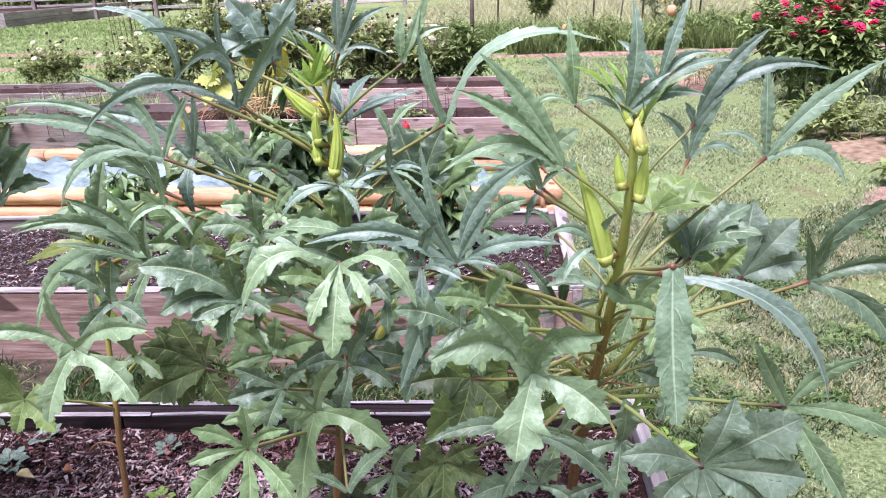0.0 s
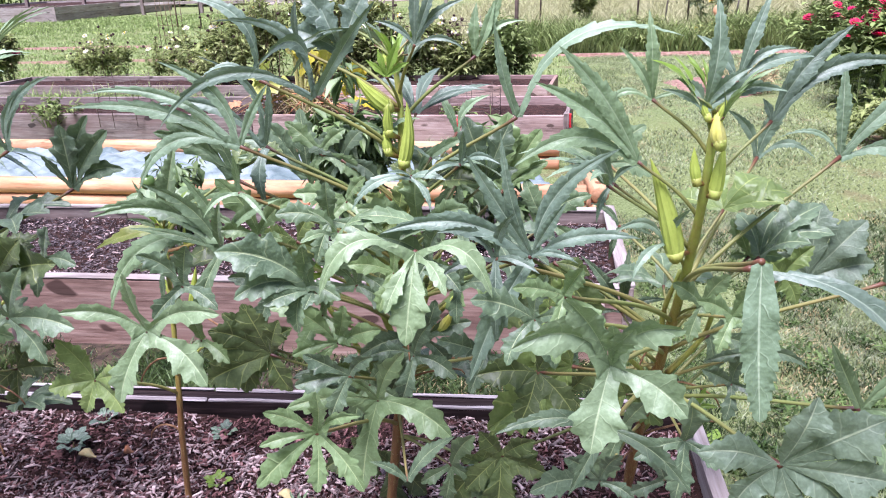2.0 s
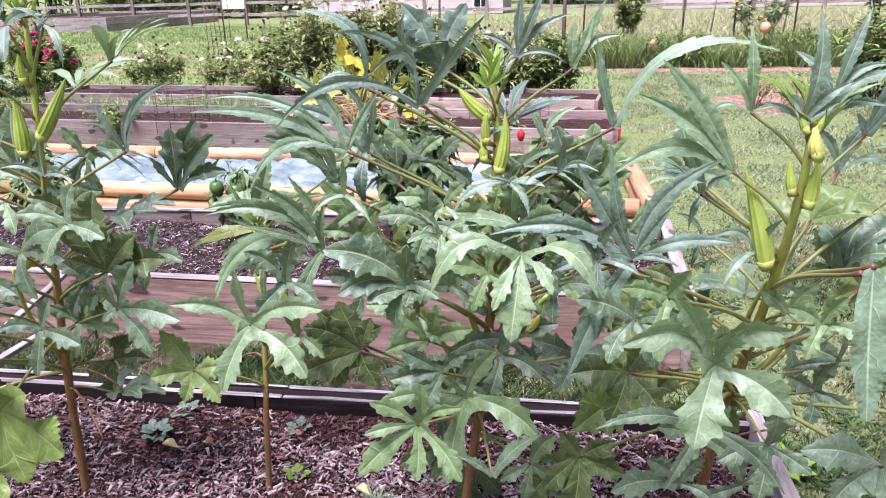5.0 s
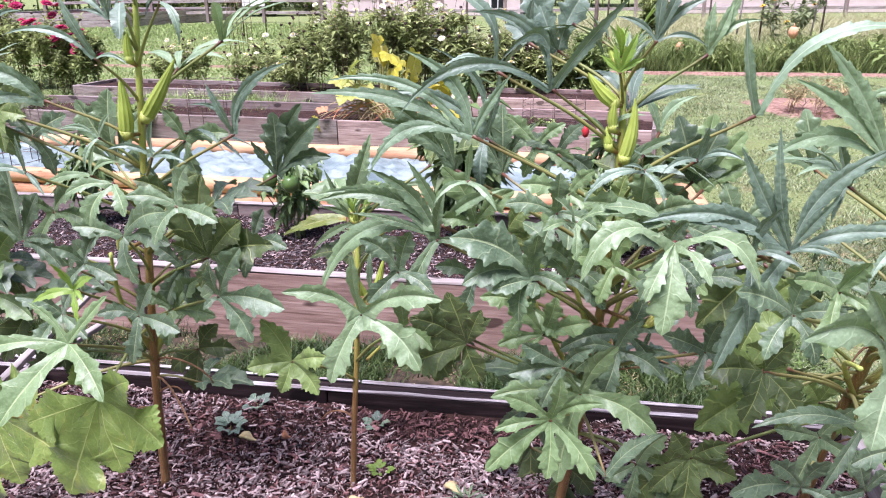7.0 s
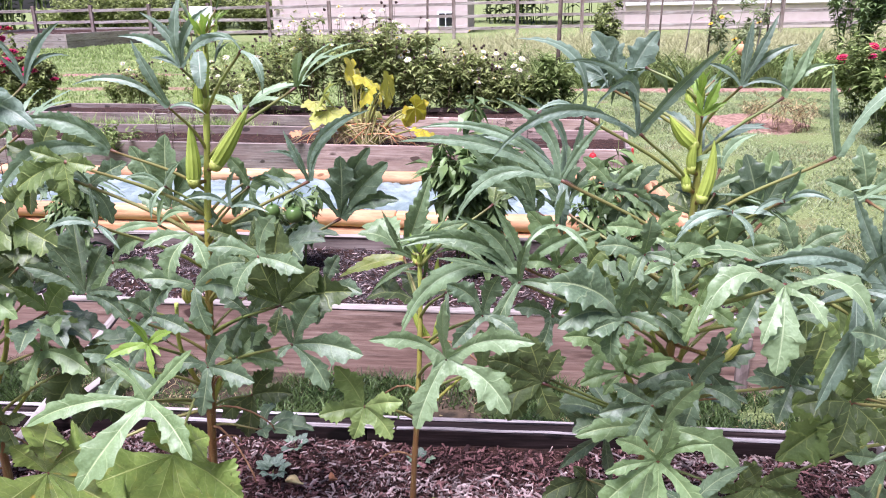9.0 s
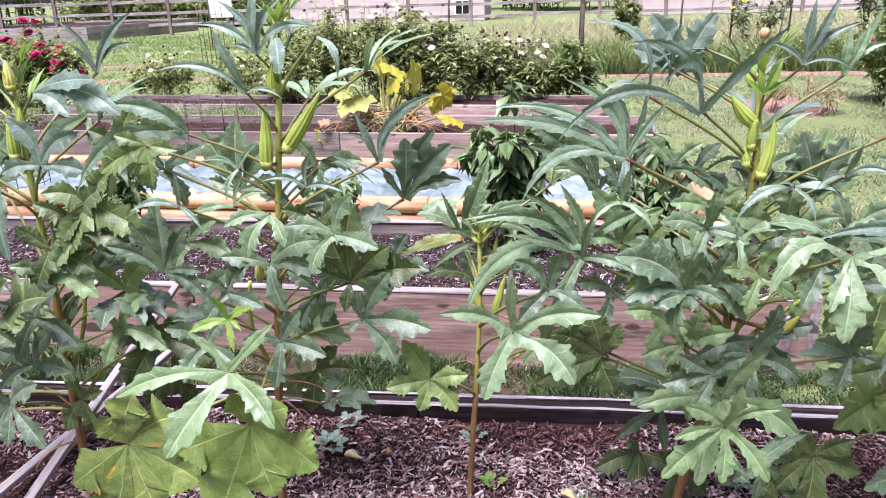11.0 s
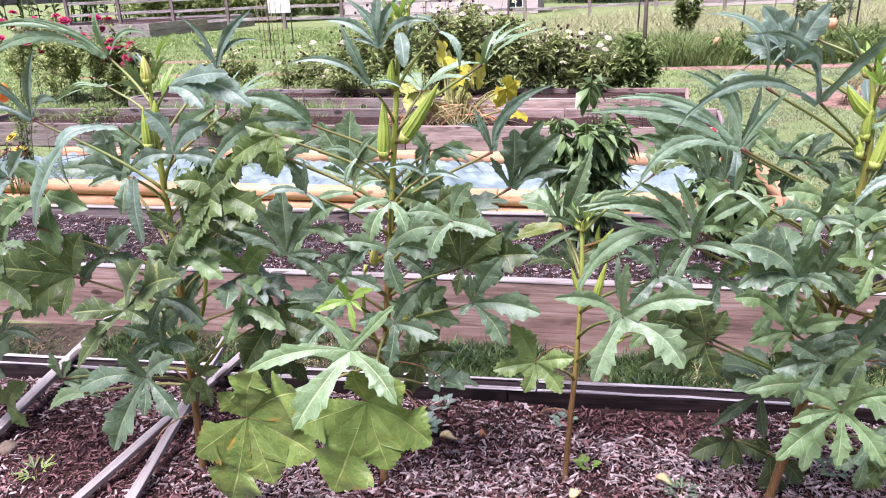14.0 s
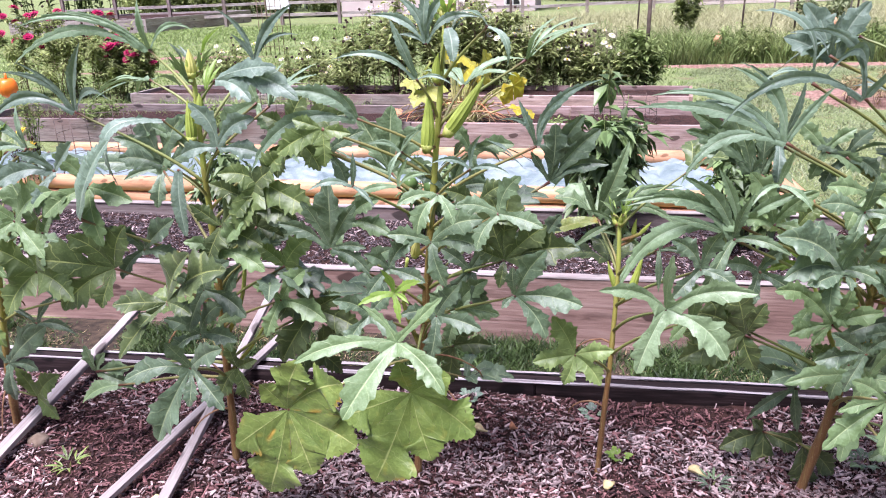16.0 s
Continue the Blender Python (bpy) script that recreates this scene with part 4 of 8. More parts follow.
okra_leaf(D, (0.421, 1.820, 1.304), "n", [(0.348, 1.838, 1.385, 0.1, 0.13), (0.469, 1.836, 1.457, 0.06), (0.522, 1.838, 1.358, 0.15), (0.553, 1.839, 1.343, 0.12)])
okra_leaf(D, (0.352, 1.751, 1.268), "n", [(0.357, 1.746, 1.461, 0.08), (0.278, 1.750, 1.305, 0.12), (0.301, 1.749, 1.323, 0.2, 0.16), (0.426, 1.749, 1.339, 0.1, 0.12), (0.487, 1.750, 1.297, 0.12, 0.11)])
okra_leaf(D, (0.734, 1.830, 0.917), "n", [(0.879, 1.775, 1.111, 0.1), (0.946, 1.779, 0.958, 0.1), (0.903, 1.784, 0.752, 0.15, 0.11), (0.745, 1.777, 1.040, 0.03, 0.09), (0.695, 1.777, 1.042, 0.03, 0.07)])
okra_leaf(D, (0.764, 2.285, 0.735), "b", [(0.689, 2.313, 0.795, 0.05), (0.700, 2.310, 0.910, 0.05), (0.781, 2.310, 0.931, 0.05), (0.897, 2.311, 0.883, 0.05), (0.933, 2.314, 0.766, 0.05)], LEAF_PALE)
okra_leaf(D, (0.357, 1.374, 1.138), "s", [(0.369, 1.340, 0.915, 0.03, 0.115)])
okra_leaf(D, (0.350, 1.394, 1.120), "n", [(0.568, 1.339, 0.941, 0.24, 0.06)])
okra_leaf(D, (0.178, 1.445, 0.939), "w", [(0.028, 1.394, 0.990, 0.25, 0.17), (0.103, 1.392, 1.074, 0.08, 0.13), (0.172, 1.393, 1.033, 0.02, 0.16), (0.204, 1.393, 1.028, 0.02, 0.16), (0.274, 1.393, 1.027, 0.15, 0.17), (0.287, 1.397, 0.882, 0.14, 0.24), (0.149, 1.398, 0.813, 0.06, 0.27)], LEAF_PALE)
okra_leaf(D, (0.424, 1.393, 0.809), "b", [(0.304, 1.392, 0.827, 0.06), (0.363, 1.395, 0.728, 0.06), (0.470, 1.395, 0.701, 0.06), (0.539, 1.395, 0.723, 0.06), (0.580, 1.393, 0.786, 0.06), (0.560, 1.390, 0.894, 0.05, 0.3), (0.461, 1.389, 0.928, 0.06)], LEAF_PALE)
okra_leaf(D, (0.661, 1.685, 0.727), "n", [(0.573, 1.641, 0.886, 0.03, 0.1), (0.780, 1.641, 0.855, 0.08, 0.11), (0.902, 1.647, 0.648, 0.12, 0.1), (0.789, 1.650, 0.513, 0.06, 0.11)])
okra_leaf(D, (0.289, 2.186, 0.682), "n", [(0.185, 2.202, 0.828, 0.1, 0.09), (0.199, 2.204, 0.750, 0.1, 0.1), (0.303, 2.202, 0.847, 0.04, 0.1), (0.404, 2.206, 0.707, 0.1, 0.1), (0.213, 2.207, 0.655, 0.08)])
okra_leaf(D, (0.110, 1.980, 0.896), "b", [(-0.020, 1.965, 0.741, 0.04), (0.080, 1.966, 0.703, 0.04), (0.219, 1.964, 0.751, 0.04), (0.189, 1.961, 0.875, 0.04)])
okra_leaf(D, (0.147, 1.835, 0.719), "b", [(-0.028, 1.805, 0.705, 0.05), (-0.030, 1.809, 0.572, 0.05), (0.067, 1.808, 0.593, 0.05), (0.051, 1.803, 0.784, 0.05), (0.097, 1.802, 0.822, 0.05)])
okra_leaf(D, (0.188, 1.534, 0.771), "n", [(0.327, 1.496, 0.668, 0.06, 0.1), (0.000, 1.493, 0.778, 0.15, 0.09), (0.124, 1.497, 0.656, 0.05, 0.1)])
okra_leaf(D, (0.541, 1.935, 0.704), "n", [(0.660, 1.936, 0.669, 0.14, 0.12), (0.439, 1.936, 0.679, 0.1, 0.15), (0.552, 1.933, 0.788, 0.1)])
okra_leaf(D, (0.453, 2.041, 0.497), "y", [(0.406, 2.040, 0.522, 0.05), (0.477, 2.039, 0.560, 0.05), (0.509, 2.041, 0.500, 0.05), (0.463, 2.043, 0.436, 0.05)])
okra_leaf(D, (0.552, 2.081, 0.873), "w", [(0.504, 2.079, 0.964, 0.05), (0.587, 2.079, 0.953, 0.05), (0.626, 2.081, 0.871, 0.05), (0.510, 2.081, 0.874, 0.05)])
okra_leaf(D, (0.470, 2.036, 0.697), "w", [(0.575, 2.034, 0.753, 0.06), (0.492, 2.038, 0.597, 0.06), (0.591, 2.037, 0.656, 0.06)])
okra_leaf(D, (0.291, 2.040, 0.531), "b", [(0.202, 2.042, 0.446, 0.06), (0.383, 2.042, 0.445, 0.06), (0.325, 2.038, 0.613, 0.06), (0.238, 2.038, 0.594, 0.06)])
okra_leaf(D, (0.684, 2.234, 0.765), "b", [(0.605, 2.232, 0.847, 0.05), (0.749, 2.232, 0.844, 0.05), (0.606, 2.236, 0.705, 0.05), (0.728, 2.236, 0.682, 0.05)])
okra_leaf(D, (0.368, 1.893, 0.397), "w", [(0.285, 1.895, 0.355, 0.05), (0.416, 1.892, 0.459, 0.05), (0.332, 1.891, 0.500, 0.05)])
okra_leaf(D, (-0.092, 1.978, 0.986), "w", [(-0.184, 1.979, 0.938, 0.1), (-0.064, 1.982, 0.854, 0.1), (0.024, 1.980, 0.930, 0.1)])
okra_leaf(D, (0.239, 2.176, 1.069), "w", [(0.134, 2.175, 1.119, 0.08), (0.203, 2.172, 1.207, 0.08), (0.322, 2.174, 1.158, 0.08), (0.341, 2.177, 1.036, 0.08)])
okra_leaf(D, (0.064, 1.579, 0.951), "w", [(-0.040, 1.537, 1.004, 0.1), (0.019, 1.541, 0.882, 0.1), (0.100, 1.541, 0.878, 0.1), (0.138, 1.538, 0.974, 0.1), (0.084, 1.536, 1.050, 0.1)])
okra_leaf(C, (-0.357, 1.870, 1.284), "n", [(-0.469, 1.809, 1.328, 0.62, 0.13), (-0.663, 1.812, 1.232, 0.28, 0.05), (-0.217, 1.806, 1.462, 0.05, 0.06), (-0.525, 1.806, 1.433, 0.3, 0.06)])
okra_leaf(C, (-0.514, 1.843, 1.193), "n", [(-0.648, 1.818, 1.364, 0.12, 0.075), (-0.845, 1.820, 1.277, 0.1, 0.05), (-0.735, 1.825, 1.098, 0.28, 0.075), (-0.435, 1.819, 1.318, 0.05, 0.08), (-0.815, 1.820, 1.302, 0.2, 0.04)])
okra_leaf(C, (-0.162, 1.888, 1.376), "n", [(-0.239, 1.887, 1.421, 0.12, 0.09), (-0.153, 1.884, 1.506, 0.02, 0.09), (-0.106, 1.884, 1.514, 0.05, 0.075), (-0.060, 1.886, 1.456, 0.15, 0.08), (-0.066, 1.888, 1.363, 0.2, 0.07)])
okra_leaf(C, (-0.052, 1.969, 1.343), "n", [(-0.048, 1.966, 1.445, 0.05, 0.13), (-0.012, 1.966, 1.448, 0.03, 0.1), (0.012, 1.965, 1.483, 0.05), (0.046, 1.967, 1.409, 0.2)])
okra_leaf(C, (0.031, 1.872, 1.237), "n", [(-0.009, 1.847, 1.418, 0.03, 0.07), (0.330, 1.848, 1.382, 0.27, 0.055)])
okra_leaf(C, (-0.483, 2.177, 1.035), "w", [(-0.645, 2.174, 1.135, 0.15, 0.12), (-0.591, 2.173, 1.188, 0.1, 0.14), (-0.486, 2.172, 1.210, 0.04, 0.16), (-0.401, 2.174, 1.164, 0.1, 0.1), (-0.657, 2.175, 1.090, 0.15, 0.08)])
okra_leaf(C, (-0.377, 1.780, 0.910), "w", [(-0.544, 1.717, 1.016, 0.14, 0.2), (-0.520, 1.720, 0.916, 0.16, 0.2), (-0.461, 1.720, 0.903, 0.1, 0.2), (-0.370, 1.717, 1.029, 0.05, 0.14), (-0.380, 1.720, 0.895, 0.08)])
okra_leaf(C, (-0.135, 1.596, 1.064), "w", [(-0.151, 1.540, 0.915, 0.08, 0.2), (-0.182, 1.538, 0.976, 0.1, 0.13), (-0.079, 1.537, 1.010, 0.14, 0.13), (-0.003, 1.537, 1.008, 0.35, 0.11), (-0.291, 1.537, 1.006, 0.38, 0.12)], LEAF_PALE)
okra_leaf(C, (0.059, 1.628, 1.046), "n", [(-0.192, 1.597, 1.097, 0.14, 0.085), (-0.046, 1.594, 1.232, 0.04, 0.085), (0.010, 1.593, 1.266, 0.03, 0.05), (0.198, 1.593, 1.240, 0.12, 0.08), (0.235, 1.597, 1.089, 0.14, 0.09), (0.137, 1.598, 1.044, 0.18, 0.1), (-0.049, 1.605, 0.813, 0, 0.105), (0.116, 1.596, 1.153, 0.03, 0.1)])
okra_leaf(C, (-0.001, 2.178, 1.007), "w", [(-0.076, 2.173, 1.171, 0.05), (0.008, 2.173, 1.193, 0.05), (0.084, 2.174, 1.152, 0.05), (-0.113, 2.176, 1.052, 0.1), (0.101, 2.176, 1.073, 0.05)])
okra_leaf(C, (-0.539, 1.926, 0.683), "b", [(-0.693, 1.906, 0.689, 0.05), (-0.699, 1.908, 0.614, 0.05), (-0.672, 1.904, 0.751, 0.05), (-0.581, 1.902, 0.823, 0.05), (-0.502, 1.903, 0.783, 0.05)])
okra_leaf(C, (-0.273, 1.838, 0.623), "w", [(-0.201, 1.794, 0.767, 0.03, 0.13), (-0.106, 1.799, 0.555, 0.1, 0.18), (-0.316, 1.803, 0.407, 0.02, 0.14), (-0.469, 1.798, 0.620, 0.12, 0.13), (-0.329, 1.796, 0.701, 0.05, 0.1)])
okra_leaf(C, (-0.332, 1.575, 0.714), "w", [(-0.418, 1.544, 0.774, 0.05, 0.16), (-0.434, 1.545, 0.701, 0.05, 0.12), (-0.316, 1.542, 0.822, 0.03, 0.13), (-0.451, 1.548, 0.606, 0.02, 0.15), (-0.335, 1.548, 0.600, 0.02, 0.16), (-0.245, 1.548, 0.607, 0.04, 0.14), (-0.240, 1.544, 0.773, 0.1, 0.1)])
okra_leaf(C, (-0.313, 1.765, 0.725), "w", [(-0.426, 1.745, 0.709, 0.05), (-0.355, 1.747, 0.634, 0.05), (-0.255, 1.743, 0.782, 0.05), (-0.400, 1.743, 0.784, 0.05)])
okra_leaf(C, (-0.360, 1.864, 0.750), "w", [(-0.445, 1.842, 0.839, 0.05), (-0.459, 1.845, 0.725, 0.05), (-0.333, 1.842, 0.850, 0.05), (-0.256, 1.843, 0.793, 0.05), (-0.405, 1.846, 0.699, 0.05)])
okra_leaf(C, (-0.056, 1.944, 0.389), "b", [(-0.140, 1.947, 0.264, 0.04), (0.019, 1.947, 0.260, 0.04), (0.081, 1.943, 0.425, 0.04), (-0.025, 1.941, 0.483, 0.04), (-0.117, 1.943, 0.415, 0.04)])
okra_leaf(C, (-0.172, 1.824, 1.134), "n", [(-0.288, 1.796, 1.072, 0.2, 0.1), (-0.215, 1.794, 1.149, 0.1), (-0.100, 1.794, 1.134, 0.1, 0.14), (-0.132, 1.796, 1.068, 0.1, 0.1)])
okra_leaf(C, (-0.196, 2.076, 1.069), "n", [(-0.034, 2.074, 1.158, 0.14, 0.07), (-0.094, 2.074, 1.150, 0.1, 0.08), (-0.145, 2.074, 1.143, 0.1, 0.1)])
okra_leaf(C, (-0.113, 2.174, 1.145), "n", [(-0.158, 2.171, 1.244, 0.1, 0.12), (-0.033, 2.172, 1.233, 0.14, 0.13)])
okra_leaf(C, (-0.209, 1.792, 0.446), "n", [(-0.097, 1.769, 0.582, 0.03, 0.12), (-0.287, 1.770, 0.510, 0.05, 0.12)])
okra_leaf(C, (-0.220, 1.927, 1.013), "b", [(-0.289, 1.926, 1.068, 0.05), (-0.290, 1.929, 0.956, 0.05), (-0.200, 1.925, 1.102, 0.05), (-0.172, 1.928, 0.978, 0.05)])
okra_leaf(C, (-0.177, 1.904, 0.744), "w", [(-0.323, 1.906, 0.693, 0.05), (-0.067, 1.903, 0.786, 0.05), (-0.144, 1.902, 0.838, 0.05), (-0.258, 1.908, 0.595, 0.05), (-0.116, 1.906, 0.672, 0.05)])
okra_leaf(C, (-0.226, 1.920, 1.312), "y", [(-0.266, 1.919, 1.346, 0.05), (-0.195, 1.918, 1.389, 0.05), (-0.178, 1.919, 1.340, 0.05), (-0.241, 1.918, 1.367, 0.05)])
okra_leaf(C, (-0.355, 2.119, 1.337), "w", [(-0.399, 2.116, 1.439, 0.05), (-0.291, 2.115, 1.475, 0.05), (-0.440, 2.115, 1.476, 0.05), (-0.478, 2.117, 1.396, 0.05)])
okra_leaf(C, (-0.122, 1.726, 1.058), "w", [(-0.255, 1.695, 1.094, 0.1), (-0.179, 1.696, 1.049, 0.1), (-0.034, 1.695, 1.088, 0.1), (0.004, 1.696, 1.045, 0.1)])
okra_leaf(C, (-0.122, 2.228, 1.010), "w", [(-0.015, 2.229, 0.949, 0.1), (-0.094, 2.231, 0.872, 0.1), (-0.166, 2.230, 0.914, 0.1)])
okra_leaf(C, (-0.302, 1.880, 0.907), "w", [(-0.379, 1.848, 0.971, 0.1), (-0.223, 1.848, 1.000, 0.1), (-0.223, 1.852, 0.850, 0.1)])
okra_leaf(C, (0.097, 2.180, 0.918), "w", [(0.047, 2.177, 1.033, 0.1), (0.205, 2.178, 0.991, 0.1), (0.168, 2.182, 0.858, 0.1)])
okra_leaf(C, (-0.131, 1.987, 0.659), "n", [(-0.052, 1.987, 0.657, 0.1), (-0.112, 1.985, 0.732, 0.1), (-0.198, 1.987, 0.644, 0.1)])
okra_leaf(C, (-0.235, 2.081, 0.862), "b", [(-0.331, 2.083, 0.806, 0.06), (-0.190, 2.084, 0.764, 0.06), (-0.143, 2.080, 0.917, 0.06)])
okra_leaf(C, (-0.394, 2.198, 0.233), "b", [(-0.521, 2.179, 0.178, 0.05), (-0.399, 2.183, 0.036, 0.05), (-0.294, 2.179, 0.189, 0.05), (-0.436, 2.176, 0.289, 0.05)])
okra_leaf(C, (-0.370, 2.042, 0.473), "n", [(-0.507, 2.039, 0.573, 0.05, 0.13), (-0.487, 2.044, 0.364, 0.1, 0.13), (-0.346, 2.045, 0.332, 0.03, 0.13), (-0.349, 2.039, 0.570, 0.06)])
okra_leaf(C, (-0.310, 2.097, 0.260), "b", [(-0.291, 2.101, 0.104, 0.05), (-0.217, 2.100, 0.164, 0.05), (-0.356, 2.096, 0.307, 0.05)])
okra_leaf(C, (-0.468, 1.869, 1.318), "n", [(-0.611, 1.835, 1.475, 0.3, 0.08), (-0.578, 1.839, 1.324, 0.25, 0.07)])
okra_leaf(C, (-0.412, 1.968, 1.366), "n", [(-0.509, 1.937, 1.420, 0.2, 0.1), (-0.400, 1.936, 1.464, 0.1)])
okra_leaf(C, (-0.041, 2.076, 1.053), "w", [(-0.116, 2.074, 1.136, 0.06), (-0.086, 2.072, 1.204, 0.06), (0.015, 2.073, 1.190, 0.06), (0.031, 2.076, 1.081, 0.06)])
okra_leaf(C, (-0.312, 1.881, 0.880), "w", [(-0.385, 1.859, 0.942, 0.08), (-0.428, 1.862, 0.849, 0.08), (-0.229, 1.862, 0.818, 0.08), (-0.277, 1.858, 0.980, 0.08)])
okra_leaf(C, (-0.169, 1.877, 1.019), "w", [(-0.290, 1.846, 1.061, 0.1), (-0.111, 1.848, 0.978, 0.1), (-0.063, 1.846, 1.064, 0.1), (-0.163, 1.844, 1.145, 0.1)])
okra_leaf(C, (-0.588, 1.878, 0.990), "n", [(-0.652, 1.844, 1.138, 0.06, 0.09), (-0.863, 1.846, 1.055, 0.14, 0.075), (-0.867, 1.853, 0.808, 0.24, 0.08), (-0.444, 1.845, 1.085, 0.08, 0.09)])
okra_leaf(S, (-0.858, 2.152, 0.903), "n", [(-0.877, 2.126, 0.981, 0.08), (-0.808, 2.128, 0.951, 0.08), (-0.976, 2.131, 0.829, 0.08), (-0.949, 2.128, 0.947, 0.08), (-0.796, 2.130, 0.854, 0.08)])
okra_leaf(S, (-0.752, 1.792, 0.806), "w", [(-0.912, 1.741, 0.869, 0.08, 0.1), (-0.817, 1.746, 0.655, 0.1, 0.17), (-0.614, 1.745, 0.703, 0.12, 0.2), (-0.562, 1.741, 0.872, 0.08, 0.12), (-0.751, 1.738, 0.963, 0.03, 0.08)], LEAF_PALE)
okra_leaf(S, (-0.963, 1.888, 0.625), "b", [(-1.021, 1.864, 0.745, 0.06), (-1.071, 1.868, 0.608, 0.06), (-0.990, 1.870, 0.546, 0.06), (-0.894, 1.870, 0.548, 0.06), (-0.864, 1.867, 0.653, 0.06)], LEAF_GREEN)
okra_leaf(C, (-0.501, 1.953, 1.167), "n", [(-0.736, 1.921, 1.260, 0.22, 0.06), (-0.467, 1.919, 1.323, 0.05, 0.06), (-0.504, 1.927, 1.045, 0.25, 0.15), (-0.613, 1.918, 1.362, 0.2, 0.04)])
okra_leaf(C, (-0.563, 1.925, 1.102), "w", [(-0.722, 1.902, 1.211, 0.08, 0.12), (-0.714, 1.901, 1.256, 0.08, 0.1), (-0.634, 1.901, 1.262, 0.05, 0.12), (-0.546, 1.904, 1.142, 0.08)])
okra_leaf(C, (-0.598, 1.879, 0.956), "n", [(-0.855, 1.837, 1.045, 0.18, 0.075), (-0.736, 1.835, 1.121, 0.08, 0.09), (-0.667, 1.843, 0.795, 0.1, 0.12), (-0.569, 1.835, 1.084, 0.05, 0.1), (-0.474, 1.840, 0.928, 0.15, 0.12), (-0.777, 1.837, 1.022, 0.1, 0.06)])
okra_leaf(C, (-0.512, 1.878, 0.994), "w", [(-0.581, 1.854, 1.124, 0.06), (-0.428, 1.856, 1.079, 0.06), (-0.594, 1.857, 1.010, 0.06), (-0.454, 1.858, 0.988, 0.06)])
okra_leaf(S, (-0.908, 2.233, 0.893), "n", [(-0.826, 2.204, 1.125, 0.05, 0.13), (-0.959, 2.206, 1.028, 0.05, 0.07), (-0.656, 2.211, 0.845, 0.25, 0.06), (-0.678, 2.208, 0.995, 0.1, 0.08)])
okra_leaf(S, (-0.904, 2.210, 0.894), "yl", [(-1.077, 2.176, 0.847, 0.06, 0.13)])
okra_leaf(C, (-0.403, 1.981, 0.863), "y", [(-0.495, 1.982, 0.837, 0.05), (-0.450, 1.980, 0.898, 0.05), (-0.381, 1.981, 0.894, 0.05), (-0.337, 1.981, 0.864, 0.05), (-0.397, 1.983, 0.816, 0.05)])
okra_leaf(C, (-0.549, 1.936, 0.700), "b", [(-0.646, 1.933, 0.783, 0.05), (-0.620, 1.939, 0.570, 0.05), (-0.501, 1.939, 0.577, 0.05), (-0.483, 1.934, 0.748, 0.05), (-0.577, 1.933, 0.806, 0.05)])
okra_leaf(S, (-0.841, 2.139, 0.867), "n", [(-0.903, 2.138, 0.881, 0.1), (-0.778, 2.139, 0.834, 0.1), (-0.829, 2.137, 0.933, 0.1)])
okra_leaf(P2, (-1.503, 1.891, 1.246), "n", [(-1.785, 1.861, 1.114, 0.24, 0.08), (-1.684, 1.855, 1.317, 0.14, 0.13), (-1.543, 1.855, 1.322, 0.05, 0.15)])
okra_leaf(P2, (-1.572, 1.822, 1.234), "b", [(-1.694, 1.823, 1.172, 0.05), (-1.645, 1.821, 1.258, 0.05), (-1.501, 1.822, 1.222, 0.05), (-1.574, 1.824, 1.139, 0.05)])
okra_leaf(P2, (-1.329, 1.917, 1.420), "n", [(-1.404, 1.914, 1.536, 0.1), (-1.308, 1.913, 1.576, 0.1), (-1.251, 1.913, 1.544, 0.1), (-1.462, 1.915, 1.487, 0.15), (-1.194, 1.915, 1.474, 0.2), (-1.396, 1.916, 1.441, 0.1)])
okra_leaf(P2, (-1.344, 1.869, 1.342), "n", [(-1.542, 1.847, 1.392, 0.18, 0.05), (-1.397, 1.845, 1.483, 0.06, 0.09), (-1.254, 1.849, 1.327, 0.14, 0.06)])
okra_leaf(P2, (-1.265, 1.866, 1.457), "s", [(-1.247, 1.818, 1.385, 0.1, 0.2)])
okra_leaf(P2, (-1.172, 1.866, 1.459), "n", [(-1.127, 1.838, 1.370, 0.25, 0.1), (-1.233, 1.835, 1.492, 0.15)])
okra_leaf(P2, (-1.472, 2.076, 1.063), "w", [(-1.554, 2.072, 1.222, 0.05), (-1.459, 2.071, 1.251, 0.05), (-1.365, 2.073, 1.197, 0.05), (-1.356, 2.075, 1.091, 0.05), (-1.554, 2.075, 1.094, 0.05)])
okra_leaf(P2, (-1.066, 1.918, 1.171), "n", [(-0.914, 1.889, 1.332, 0.14, 0.07), (-1.107, 1.890, 1.290, 0.05, 0.09), (-1.155, 1.891, 1.240, 0.25, 0.07), (-0.999, 1.890, 1.296, 0.1, 0.07)])
okra_leaf(P2, (-1.038, 2.077, 1.040), "w", [(-1.024, 2.052, 1.202, 0.03, 0.2), (-0.909, 2.053, 1.187, 0.06, 0.16), (-0.885, 2.055, 1.093, 0.1, 0.13), (-1.088, 2.054, 1.128, 0.05, 0.1), (-0.950, 2.052, 1.223, 0.06, 0.12)])
okra_leaf(P2, (-1.143, 1.881, 0.887), "b", [(-1.118, 1.845, 1.097, 0.04, 0.24), (-1.186, 1.846, 1.061, 0.05), (-0.965, 1.849, 0.936, 0.05), (-1.037, 1.848, 0.992, 0.05), (-1.155, 1.852, 0.821, 0.05), (-1.217, 1.850, 0.929, 0.05)])
okra_leaf(P2, (-1.287, 1.775, 1.087), "w", [(-1.333, 1.738, 0.999, 0.14, 0.22), (-1.379, 1.736, 1.070, 0.1, 0.15), (-1.245, 1.737, 1.025, 0.1)])
